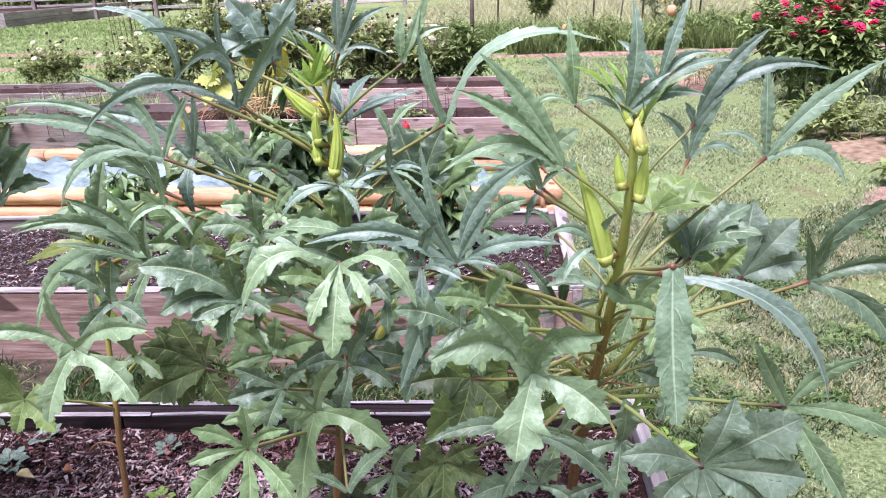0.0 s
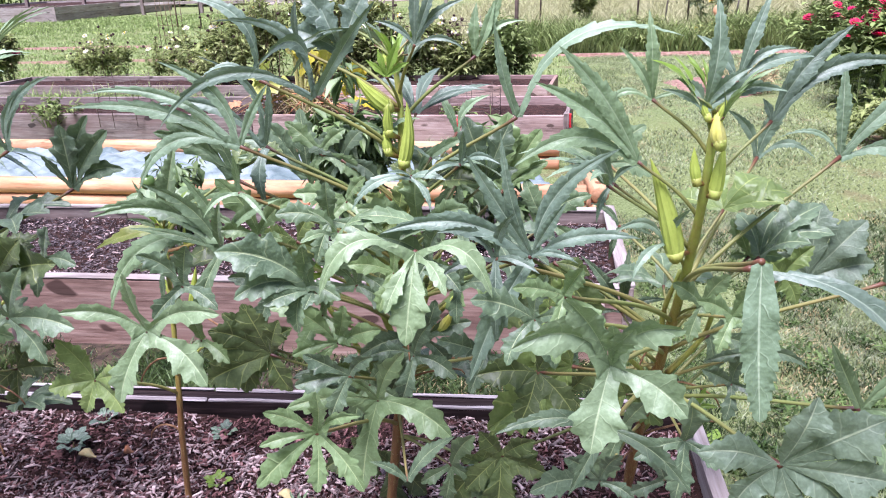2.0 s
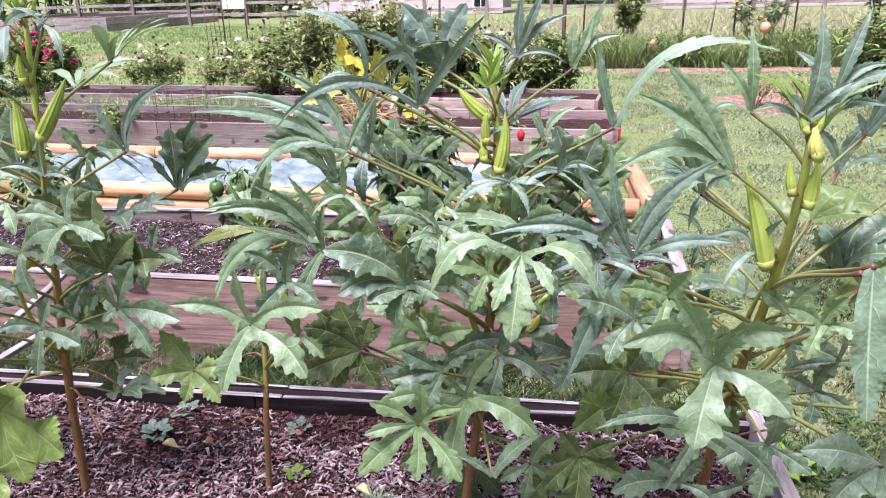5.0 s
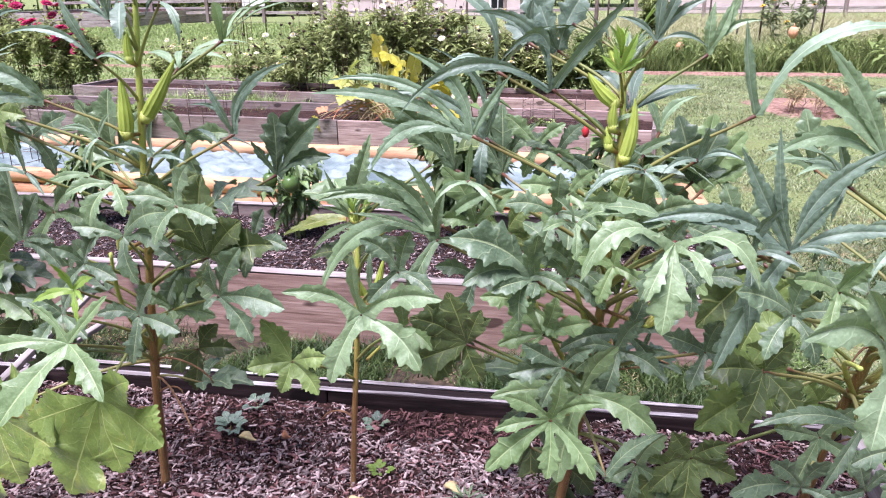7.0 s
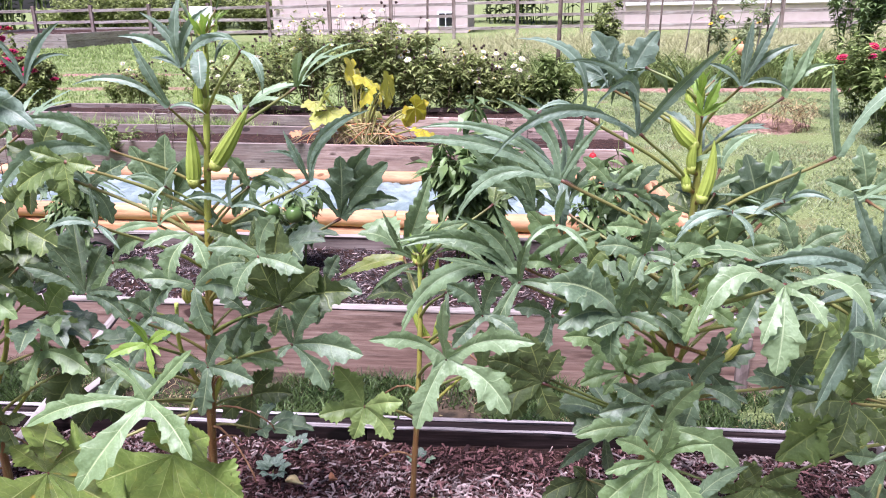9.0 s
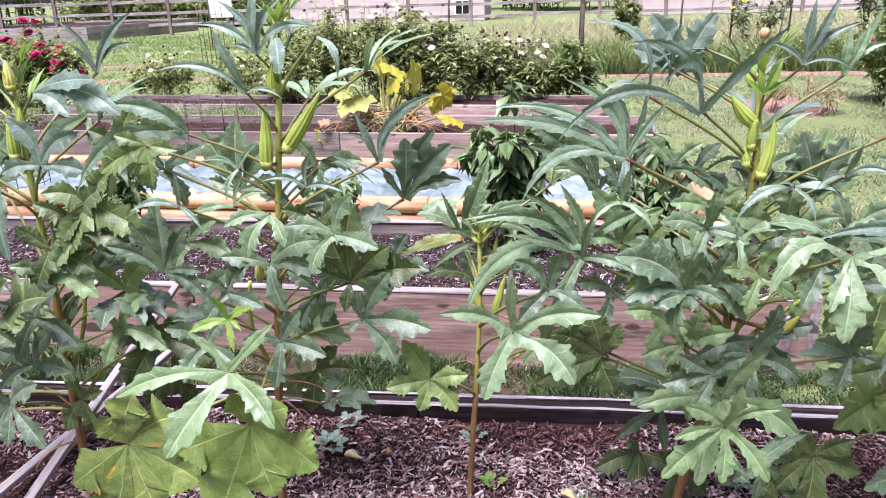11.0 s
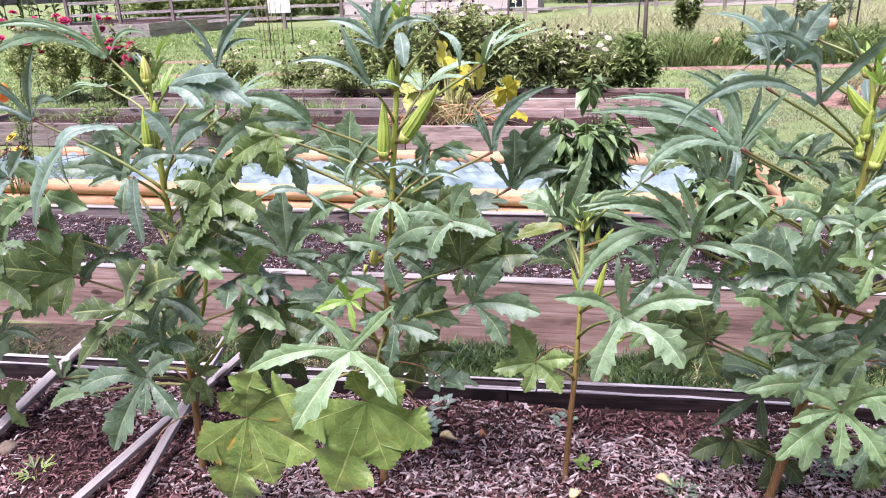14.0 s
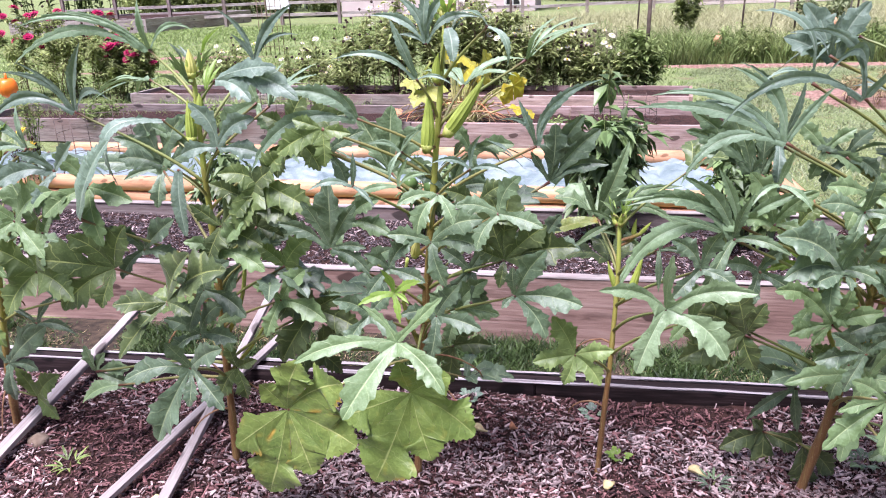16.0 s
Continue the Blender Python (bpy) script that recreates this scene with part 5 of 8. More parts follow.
okra_leaf(P2, (-1.582, 1.830, 0.927), "w", [(-1.565, 1.805, 1.114, 0.03, 0.18), (-1.638, 1.806, 1.059, 0.05, 0.14), (-1.499, 1.806, 1.051, 0.05, 0.16), (-1.705, 1.808, 0.998, 0.08, 0.14), (-1.480, 1.809, 0.937, 0.08, 0.12), (-1.478, 1.811, 0.868, 0.1, 0.16)])
okra_leaf(P2, (-1.113, 1.853, 0.802), "w", [(-1.034, 1.836, 0.694, 0.05), (-0.945, 1.833, 0.788, 0.05), (-1.118, 1.831, 0.888, 0.05), (-1.147, 1.834, 0.774, 0.05), (-1.036, 1.829, 0.935, 0.05)])
okra_leaf(P2, (-1.379, 1.660, 0.755), "w", [(-1.618, 1.600, 0.718, 0.14, 0.085), (-1.489, 1.540, 0.610, 0.06, 0.17), (-1.251, 1.570, 0.673, 0.1, 0.15), (-1.264, 1.660, 0.876, 0.04, 0.085), (-1.457, 1.660, 0.848, 0.04, 0.085)])
okra_leaf(P2, (-1.395, 1.732, 0.852), "y", [(-1.482, 1.702, 0.828, 0.1), (-1.378, 1.703, 0.783, 0.06), (-1.419, 1.700, 0.925, 0.06), (-1.321, 1.700, 0.897, 0.06), (-1.354, 1.702, 0.837, 0.06)])
okra_leaf(P2, (-1.318, 2.090, 0.532), "b", [(-1.203, 2.090, 0.538, 0.05), (-1.346, 2.094, 0.395, 0.05), (-1.249, 2.088, 0.614, 0.05), (-1.412, 2.092, 0.456, 0.05)])
okra_leaf(P2, (-1.514, 1.882, 0.847), "w", [(-1.582, 1.860, 0.916, 0.1), (-1.424, 1.860, 0.920, 0.1), (-1.474, 1.864, 0.772, 0.1)])
okra_leaf(P2, (-1.238, 1.932, 0.835), "w", [(-1.315, 1.930, 0.896, 0.1), (-1.139, 1.929, 0.942, 0.1), (-1.201, 1.935, 0.728, 0.1), (-1.302, 1.935, 0.724, 0.1)])
okra_leaf(P2, (-1.298, 1.977, 1.037), "w", [(-1.394, 1.975, 1.097, 0.1), (-1.181, 1.976, 1.059, 0.1), (-1.222, 1.979, 0.957, 0.1)])
okra_leaf(P2, (-1.408, 1.876, 1.079), "n", [(-1.521, 1.856, 1.054, 0.1, 0.1), (-1.317, 1.855, 1.115, 0.1), (-1.370, 1.854, 1.156, 0.1)])
okra_leaf(P2, (-1.319, 1.829, 0.949), "w", [(-1.186, 1.799, 0.944, 0.1), (-1.281, 1.802, 0.842, 0.1), (-1.184, 1.797, 1.020, 0.1), (-1.423, 1.798, 0.977, 0.1)])
okra_leaf(P2, (-1.740, 2.040, 0.520), "b", [(-1.829, 2.039, 0.566, 0.06), (-1.617, 2.038, 0.602, 0.06), (-1.654, 2.042, 0.448, 0.06), (-1.824, 2.043, 0.412, 0.06)])
okra_leaf(P1, (-2.132, 2.067, 1.409), "n", [(-2.487, 2.015, 1.480, 0.2, 0.04), (-2.523, 2.018, 1.380, 0.22, 0.045), (-1.963, 2.016, 1.457, 0.25, 0.05), (-2.114, 2.014, 1.542, 0.15), (-2.358, 2.014, 1.516, 0.1, 0.04)])
okra_leaf(P1, (-2.275, 1.901, 1.269), "n", [(-2.439, 1.858, 1.379, 0.12, 0.06), (-2.194, 1.856, 1.448, 0.03, 0.09), (-2.391, 1.857, 1.406, 0.06, 0.04), (-2.515, 1.862, 1.233, 0.22, 0.08), (-2.141, 1.860, 1.303, 0.25, 0.08)])
okra_leaf(P1, (-1.853, 1.869, 1.348), "w", [(-1.625, 1.830, 1.300, 0.12, 0.13), (-1.672, 1.828, 1.380, 0.1, 0.12), (-1.747, 1.830, 1.299, 0.1)])
okra_leaf(P1, (-2.013, 1.871, 1.251), "s", [(-2.131, 1.815, 1.090, 0.42, 0.11)])
okra_leaf(P1, (-2.090, 1.975, 1.105), "w", [(-2.227, 1.974, 1.125, 0.05), (-2.138, 1.971, 1.249, 0.05), (-2.004, 1.971, 1.248, 0.05), (-1.969, 1.973, 1.168, 0.05)])
okra_leaf(P1, (-1.896, 2.218, 1.357), "n", [(-1.757, 2.194, 1.513, 0.1), (-1.951, 2.196, 1.439, 0.1, 0.09), (-1.990, 2.194, 1.512, 0.1, 0.05), (-1.745, 2.197, 1.430, 0.2, 0.05)])
okra_leaf(P1, (-2.230, 2.198, 1.043), "w", [(-2.350, 2.150, 1.151, 0.1, 0.14), (-2.444, 2.152, 1.068, 0.1, 0.12), (-2.338, 2.153, 1.017, 0.1, 0.1), (-2.242, 2.156, 0.927, 0.1, 0.2)])
okra_leaf(P1, (-2.238, 1.777, 1.013), "s", [(-2.106, 1.772, 1.220, 0.05, 0.15)])
okra_leaf(P1, (-1.963, 1.824, 1.131), "s", [(-1.960, 1.809, 0.958, 0.04, 0.12)])
okra_leaf(P1, (-2.199, 1.831, 0.855), "b", [(-2.439, 1.801, 0.885, 0.05), (-2.365, 1.805, 0.736, 0.05), (-2.242, 1.804, 0.746, 0.05), (-2.301, 1.799, 0.959, 0.05), (-2.123, 1.798, 0.990, 0.05)])
okra_leaf(P1, (-2.032, 1.783, 0.781), "b", [(-1.827, 1.740, 0.896, 0.08, 0.26), (-1.920, 1.739, 0.939, 0.06), (-2.166, 1.743, 0.785, 0.06), (-1.943, 1.744, 0.763, 0.06), (-2.102, 1.745, 0.722, 0.06), (-2.182, 1.748, 0.621, 0.05, 0.16)])
okra_leaf(P1, (-1.905, 1.636, 0.672), "w", [(-2.071, 1.597, 0.645, 0.08, 0.16), (-2.010, 1.601, 0.473, 0.05, 0.17), (-1.812, 1.599, 0.579, 0.06, 0.18), (-1.791, 1.594, 0.751, 0.05), (-1.939, 1.594, 0.761, 0.05), (-1.905, 1.599, 0.582, 0.05)])
okra_leaf(P1, (-1.942, 1.941, 0.506), "b", [(-1.964, 1.938, 0.592, 0.05), (-1.875, 1.940, 0.535, 0.05), (-1.922, 1.943, 0.401, 0.05), (-2.010, 1.943, 0.400, 0.05)])
okra_leaf(P1, (-2.487, 2.043, 0.407), "w", [(-2.509, 2.041, 0.503, 0.06), (-2.364, 2.043, 0.425, 0.1, 0.2), (-2.441, 2.041, 0.478, 0.06), (-2.371, 2.044, 0.362, 0.06)])
okra_leaf(P1, (-2.380, 1.994, 0.391), "n", [(-2.526, 1.996, 0.314, 0.1, 0.2), (-2.315, 1.994, 0.375, 0.06)])
okra_leaf(P1, (-1.681, 1.935, 0.708), "b", [(-1.789, 1.920, 0.545, 0.05), (-1.811, 1.916, 0.702, 0.05), (-1.701, 1.913, 0.799, 0.05), (-1.535, 1.917, 0.648, 0.05), (-1.592, 1.914, 0.766, 0.05)])
okra_leaf(P1, (-1.842, 1.980, 0.932), "b", [(-1.927, 1.978, 0.980, 0.05), (-1.836, 1.975, 1.094, 0.05), (-1.714, 1.976, 1.048, 0.05), (-1.764, 1.980, 0.901, 0.05), (-1.937, 1.981, 0.862, 0.05)])
okra_leaf(P1, (-1.873, 1.873, 1.178), "w", [(-1.934, 1.870, 1.292, 0.1), (-1.762, 1.871, 1.254, 0.1), (-1.755, 1.874, 1.159, 0.1), (-1.978, 1.874, 1.158, 0.1)])
okra_leaf(P1, (-1.795, 1.971, 1.276), "w", [(-1.911, 1.973, 1.198, 0.08), (-1.842, 1.968, 1.372, 0.08), (-1.764, 1.973, 1.198, 0.08)])
okra_leaf(P1, (-1.891, 1.982, 0.829), "w", [(-1.997, 1.981, 0.872, 0.1), (-1.790, 1.980, 0.921, 0.1), (-1.977, 1.985, 0.709, 0.1)])
okra_leaf(P1, (-1.753, 1.932, 0.835), "b", [(-1.830, 1.930, 0.899, 0.1), (-1.658, 1.930, 0.925, 0.1), (-1.674, 1.934, 0.771, 0.1)])
okra_leaf(P1, (-1.981, 1.937, 0.653), "w", [(-2.081, 1.916, 0.681, 0.1), (-1.875, 1.916, 0.690, 0.1), (-1.939, 1.919, 0.568, 0.1)])
okra_leaf(P0, (-2.391, 1.829, 0.955), "w", [(-2.440, 1.804, 1.126, 0.08), (-2.282, 1.806, 1.067, 0.08), (-2.586, 1.809, 0.935, 0.08), (-2.432, 1.812, 0.829, 0.08)])
okra_leaf(P0, (-2.802, 2.043, 0.420), "w", [(-2.627, 2.039, 0.566, 0.08), (-2.882, 2.040, 0.527, 0.08), (-2.698, 2.043, 0.399, 0.08), (-2.814, 2.047, 0.277, 0.08)])
okra_leaf(P0, (-2.614, 1.988, 0.599), "n", [(-2.486, 1.989, 0.566, 0.1, 0.15), (-2.520, 1.986, 0.699, 0.05, 0.12), (-2.717, 1.987, 0.653, 0.08), (-2.690, 1.990, 0.536, 0.08)])
okra_leaf(P0, (-2.474, 1.935, 0.705), "n", [(-2.633, 1.933, 0.808, 0.1, 0.1), (-2.535, 1.934, 0.757, 0.08)])
okra_leaf(P0, (-2.503, 1.974, 1.155), "n", [(-2.654, 1.971, 1.251, 0.12), (-2.503, 1.970, 1.282, 0.12), (-2.657, 1.975, 1.121, 0.12)])
okra_leaf(P0, (-2.673, 1.887, 0.663), "b", [(-2.877, 1.891, 0.500, 0.06), (-2.769, 1.884, 0.756, 0.06), (-2.651, 1.889, 0.564, 0.06)])
okra_leaf(P0, (-2.582, 1.877, 1.033), "w", [(-2.718, 1.875, 1.113, 0.06), (-2.597, 1.873, 1.161, 0.06), (-2.467, 1.874, 1.130, 0.06), (-2.698, 1.879, 0.947, 0.06)])
okra_leaf(P0, (-2.777, 2.097, 0.263), "b", [(-2.832, 2.094, 0.376, 0.05), (-2.668, 2.095, 0.357, 0.05), (-2.713, 2.099, 0.177, 0.05)])
okra_leaf(P0, (-2.688, 1.881, 0.861), "w", [(-2.822, 1.880, 0.904, 0.06), (-2.599, 1.878, 0.998, 0.06), (-2.586, 1.883, 0.795, 0.06), (-2.791, 1.886, 0.691, 0.06)])
okra_leaf(P0, (-2.235, 1.724, 1.154), "w", [(-2.298, 1.682, 1.206, 0.08, 0.16), (-2.384, 1.684, 1.121, 0.1, 0.16), (-2.279, 1.686, 1.049, 0.1, 0.16), (-2.142, 1.682, 1.234, 0.06, 0.14)])
okra_leaf(P0, (-2.226, 1.825, 1.084), "w", [(-2.288, 1.793, 1.180, 0.08), (-2.087, 1.796, 1.054, 0.08), (-2.199, 1.800, 0.928, 0.08), (-2.354, 1.797, 1.009, 0.08)])
okra_leaf(P0, (-2.397, 1.781, 0.859), "b", [(-2.516, 1.739, 0.955, 0.06), (-2.489, 1.745, 0.739, 0.06), (-2.274, 1.743, 0.792, 0.06), (-2.324, 1.737, 1.021, 0.06)])
okra_leaf(P0, (-2.381, 1.727, 1.020), "w", [(-2.492, 1.685, 1.109, 0.08), (-2.505, 1.689, 0.929, 0.08), (-2.289, 1.689, 0.935, 0.08), (-2.223, 1.685, 1.112, 0.08)])
okra_leaf(P1, (-2.133, 1.880, 0.894), "w", [(-2.210, 1.849, 0.967, 0.08), (-2.199, 1.853, 0.814, 0.08), (-2.012, 1.851, 0.865, 0.08), (-2.011, 1.848, 0.992, 0.08)])
okra_leaf(P1, (-1.816, 1.877, 1.044), "b", [(-1.902, 1.855, 1.089, 0.05), (-1.842, 1.859, 0.948, 0.05), (-1.672, 1.858, 0.992, 0.05), (-1.715, 1.854, 1.130, 0.05)])
okra_leaf(P1, (-1.981, 1.836, 0.666), "w", [(-2.064, 1.805, 0.722, 0.08), (-2.064, 1.808, 0.607, 0.08), (-1.858, 1.806, 0.664, 0.08), (-1.884, 1.804, 0.774, 0.08)])
okra_leaf(P2, (-1.478, 1.784, 0.764), "w", [(-1.558, 1.742, 0.820, 0.08), (-1.533, 1.746, 0.676, 0.08), (-1.394, 1.745, 0.725, 0.08), (-1.405, 1.742, 0.846, 0.08)])
okra_leaf(P2, (-1.215, 1.824, 1.137), "n", [(-1.303, 1.794, 1.157, 0.15, 0.09), (-1.120, 1.794, 1.132, 0.15, 0.09), (-1.183, 1.792, 1.224, 0.12)])
okra_leaf(P2, (-1.314, 1.834, 0.748), "w", [(-1.404, 1.804, 0.758, 0.08), (-1.333, 1.807, 0.632, 0.08), (-1.195, 1.805, 0.726, 0.08), (-1.248, 1.802, 0.847, 0.08)])
okra_leaf(P2, (-1.493, 1.775, 1.106), "n", [(-1.595, 1.745, 1.100, 0.15, 0.1), (-1.433, 1.746, 1.060, 0.15, 0.1), (-1.476, 1.743, 1.196, 0.05, 0.1)])
okra_leaf(P2, (-1.145, 1.777, 1.041), "w", [(-1.244, 1.746, 1.068, 0.08), (-1.195, 1.749, 0.959, 0.08), (-1.040, 1.747, 1.018, 0.08), (-1.091, 1.744, 1.140, 0.08)])
okra_leaf(S, (-0.674, 1.830, 0.895), "w", [(-0.750, 1.798, 0.978, 0.08), (-0.740, 1.802, 0.828, 0.08), (-0.592, 1.802, 0.853, 0.08), (-0.638, 1.798, 0.999, 0.08)])
okra_leaf(C, (-0.523, 1.825, 1.103), "n", [(-0.457, 1.786, 1.051, 0.15, 0.1), (-0.586, 1.786, 1.062, 0.15, 0.1), (-0.508, 1.783, 1.190, 0.05, 0.1)])
okra_leaf(C, (-0.396, 1.780, 0.923), "w", [(-0.484, 1.749, 0.951, 0.08), (-0.407, 1.752, 0.828, 0.08), (-0.312, 1.750, 0.904, 0.08), (-0.374, 1.747, 1.023, 0.08)])
okra_leaf(C, (-0.340, 1.827, 1.041), "w", [(-0.443, 1.796, 1.065, 0.08), (-0.368, 1.799, 0.963, 0.08), (-0.257, 1.797, 1.018, 0.08), (-0.334, 1.794, 1.134, 0.08)])
okra_leaf(C, (-0.300, 1.726, 1.052), "w", [(-0.342, 1.685, 1.111, 0.1, 0.14), (-0.362, 1.686, 1.046, 0.1, 0.14), (-0.223, 1.685, 1.086, 0.1, 0.14), (-0.298, 1.688, 0.989, 0.1, 0.14)])
okra_leaf(C, (-0.078, 1.729, 0.944), "w", [(-0.140, 1.698, 0.989, 0.08), (-0.079, 1.701, 0.880, 0.08), (0.008, 1.699, 0.956, 0.08), (-0.055, 1.697, 1.031, 0.08)])
okra_leaf(C, (-0.245, 1.973, 1.184), "n", [(-0.305, 1.942, 1.216, 0.12, 0.09), (-0.165, 1.942, 1.223, 0.12, 0.09)])
okra_leaf(C, (-0.075, 1.824, 1.158), "n", [(-0.145, 1.784, 1.139, 0.15, 0.1), (0.003, 1.783, 1.167, 0.15, 0.1), (-0.065, 1.782, 1.232, 0.06, 0.1)])
okra_leaf(D, (0.319, 1.828, 1.000), "n", [(0.208, 1.777, 1.032, 0.2, 0.09), (0.251, 1.779, 0.938, 0.15, 0.1), (0.351, 1.775, 1.083, 0.1, 0.08)])
okra_leaf(D, (0.445, 1.781, 0.864), "w", [(0.368, 1.750, 0.911, 0.08), (0.415, 1.753, 0.799, 0.08), (0.523, 1.752, 0.845, 0.08), (0.475, 1.749, 0.939, 0.08)])
okra_leaf(D, (-0.001, 1.627, 1.043), "n", [(-0.096, 1.585, 1.103, 0.14, 0.1), (-0.097, 1.587, 1.021, 0.14, 0.1), (-0.001, 1.590, 0.900, 0.05, 0.12), (0.073, 1.587, 1.030, 0.14, 0.1), (0.033, 1.584, 1.137, 0.06, 0.1)])
okra_leaf(D, (0.111, 1.527, 1.017), "w", [(0.030, 1.486, 1.048, 0.1, 0.16), (0.099, 1.490, 0.915, 0.08, 0.17), (0.174, 1.489, 0.961, 0.1, 0.16), (0.137, 1.485, 1.082, 0.08)])
okra_leaf(D, (0.218, 1.875, 1.105), "n", [(0.118, 1.834, 1.157, 0.15, 0.1), (0.169, 1.832, 1.213, 0.06, 0.1), (0.258, 1.834, 1.150, 0.15, 0.1), (0.186, 1.837, 1.035, 0.15, 0.1)])
okra_leaf(D, (0.073, 1.734, 0.761), "b", [(-0.044, 1.704, 0.768, 0.06), (0.038, 1.707, 0.657, 0.06), (0.145, 1.706, 0.684, 0.06), (0.110, 1.702, 0.844, 0.06)])
okra_leaf(P2, (-1.692, 1.923, 1.198), "b", [(-1.767, 1.921, 1.253, 0.06), (-1.743, 1.925, 1.085, 0.06), (-1.622, 1.925, 1.105, 0.06), (-1.541, 1.921, 1.252, 0.06), (-1.643, 1.920, 1.306, 0.06)])
okra_leaf(P2, (-1.617, 1.974, 1.145), "w", [(-1.686, 1.972, 1.202, 0.08), (-1.574, 1.976, 1.048, 0.08), (-1.512, 1.972, 1.201, 0.08)])
okra_leaf(P2, (-1.243, 2.024, 1.133), "w", [(-1.292, 2.022, 1.209, 0.08), (-1.127, 2.024, 1.152, 0.08), (-1.213, 2.027, 1.036, 0.08), (-1.289, 2.026, 1.055, 0.08)])
okra_leaf(P2, (-1.209, 1.877, 1.033), "b", [(-1.284, 1.846, 1.078, 0.08), (-1.244, 1.849, 0.949, 0.08), (-1.115, 1.848, 0.989, 0.08), (-1.125, 1.845, 1.097, 0.08)])
okra_leaf(P2, (-1.406, 1.924, 1.157), "n", [(-1.488, 1.893, 1.178, 0.15, 0.1), (-1.432, 1.896, 1.082, 0.15, 0.1), (-1.345, 1.892, 1.219, 0.12)])
okra_leaf(P2, (-1.563, 1.929, 0.968), "w", [(-1.619, 1.897, 1.017, 0.08), (-1.603, 1.901, 0.878, 0.08), (-1.438, 1.899, 0.942, 0.08), (-1.463, 1.897, 1.038, 0.08)])
okra_leaf(P2, (-1.432, 1.831, 0.875), "w", [(-1.486, 1.800, 0.924, 0.08), (-1.486, 1.803, 0.808, 0.08), (-1.332, 1.802, 0.851, 0.08), (-1.354, 1.799, 0.965, 0.08)])
okra_leaf(P2, (-1.282, 1.935, 0.724), "w", [(-1.349, 1.914, 0.775, 0.08), (-1.305, 1.918, 0.626, 0.08), (-1.160, 1.915, 0.718, 0.08), (-1.190, 1.912, 0.820, 0.08)])
okra_leaf(P2, (-1.050, 1.930, 0.916), "w", [(-1.133, 1.899, 0.946, 0.08), (-1.068, 1.902, 0.830, 0.08), (-0.954, 1.900, 0.911, 0.08), (-1.003, 1.898, 1.005, 0.08)])
okra_leaf(S, (-0.762, 1.930, 0.907), "n", [(-0.681, 1.901, 0.893, 0.15, 0.1), (-0.760, 1.903, 0.802, 0.1, 0.1), (-0.721, 1.898, 0.991, 0.05, 0.1)])
okra_leaf(S, (-0.679, 1.885, 0.738), "w", [(-0.608, 1.856, 0.696, 0.08), (-0.731, 1.856, 0.691, 0.08), (-0.680, 1.852, 0.850, 0.08)])
okra_leaf(C, (-0.521, 1.932, 0.854), "w", [(-0.610, 1.911, 0.880, 0.08), (-0.553, 1.914, 0.764, 0.08), (-0.434, 1.913, 0.807, 0.08), (-0.474, 1.910, 0.921, 0.08)])
okra_leaf(C, (-0.391, 1.974, 1.147), "w", [(-0.461, 1.972, 1.216, 0.08), (-0.419, 1.976, 1.076, 0.08), (-0.304, 1.975, 1.094, 0.08), (-0.330, 1.973, 1.199, 0.08)])
okra_leaf(C, (-0.317, 1.876, 1.069), "w", [(-0.418, 1.845, 1.094, 0.08), (-0.363, 1.848, 0.992, 0.08), (-0.240, 1.847, 1.011, 0.08), (-0.267, 1.844, 1.128, 0.08)])
okra_leaf(C, (-0.219, 1.830, 0.931), "w", [(-0.306, 1.799, 0.958, 0.08), (-0.249, 1.802, 0.854, 0.08), (-0.146, 1.800, 0.893, 0.08), (-0.191, 1.797, 1.012, 0.08)])
okra_leaf(C, (-0.394, 1.883, 0.807), "w", [(-0.500, 1.852, 0.836, 0.08), (-0.443, 1.855, 0.723, 0.08), (-0.327, 1.854, 0.746, 0.08), (-0.355, 1.851, 0.877, 0.08)])
okra_leaf(C, (-0.195, 1.885, 0.710), "w", [(-0.286, 1.855, 0.723, 0.08), (-0.225, 1.858, 0.606, 0.08), (-0.100, 1.856, 0.671, 0.08), (-0.149, 1.853, 0.804, 0.08)])
okra_leaf(C, (-0.132, 1.728, 0.998), "w", [(-0.222, 1.686, 1.059, 0.08), (-0.176, 1.690, 0.916, 0.08), (-0.069, 1.689, 0.951, 0.08), (-0.102, 1.686, 1.076, 0.08)])
okra_leaf(C, (-0.028, 1.784, 0.771), "w", [(-0.123, 1.742, 0.823, 0.08), (-0.061, 1.746, 0.700, 0.08), (0.034, 1.744, 0.759, 0.08), (-0.012, 1.741, 0.861, 0.08)])
okra_leaf(C, (-0.306, 1.938, 0.617), "b", [(-0.383, 1.916, 0.666, 0.06), (-0.339, 1.920, 0.542, 0.06), (-0.218, 1.919, 0.569, 0.06), (-0.264, 1.916, 0.691, 0.06)])
okra_leaf(C, (-0.345, 1.974, 1.132), "w", [(-0.426, 1.973, 1.166, 0.1), (-0.384, 1.977, 1.046, 0.1), (-0.264, 1.976, 1.081, 0.1), (-0.291, 1.973, 1.199, 0.1)])
okra_leaf(C, (-0.448, 1.929, 0.961), "b", [(-0.533, 1.928, 0.977, 0.08), (-0.491, 1.931, 0.869, 0.08), (-0.366, 1.930, 0.908, 0.08), (-0.392, 1.927, 1.032, 0.08)])
okra_leaf(C, (-0.095, 1.931, 0.886), "w", [(-0.175, 1.910, 0.911, 0.08), (-0.111, 1.913, 0.786, 0.08), (-0.012, 1.912, 0.844, 0.08), (-0.061, 1.909, 0.965, 0.08)])
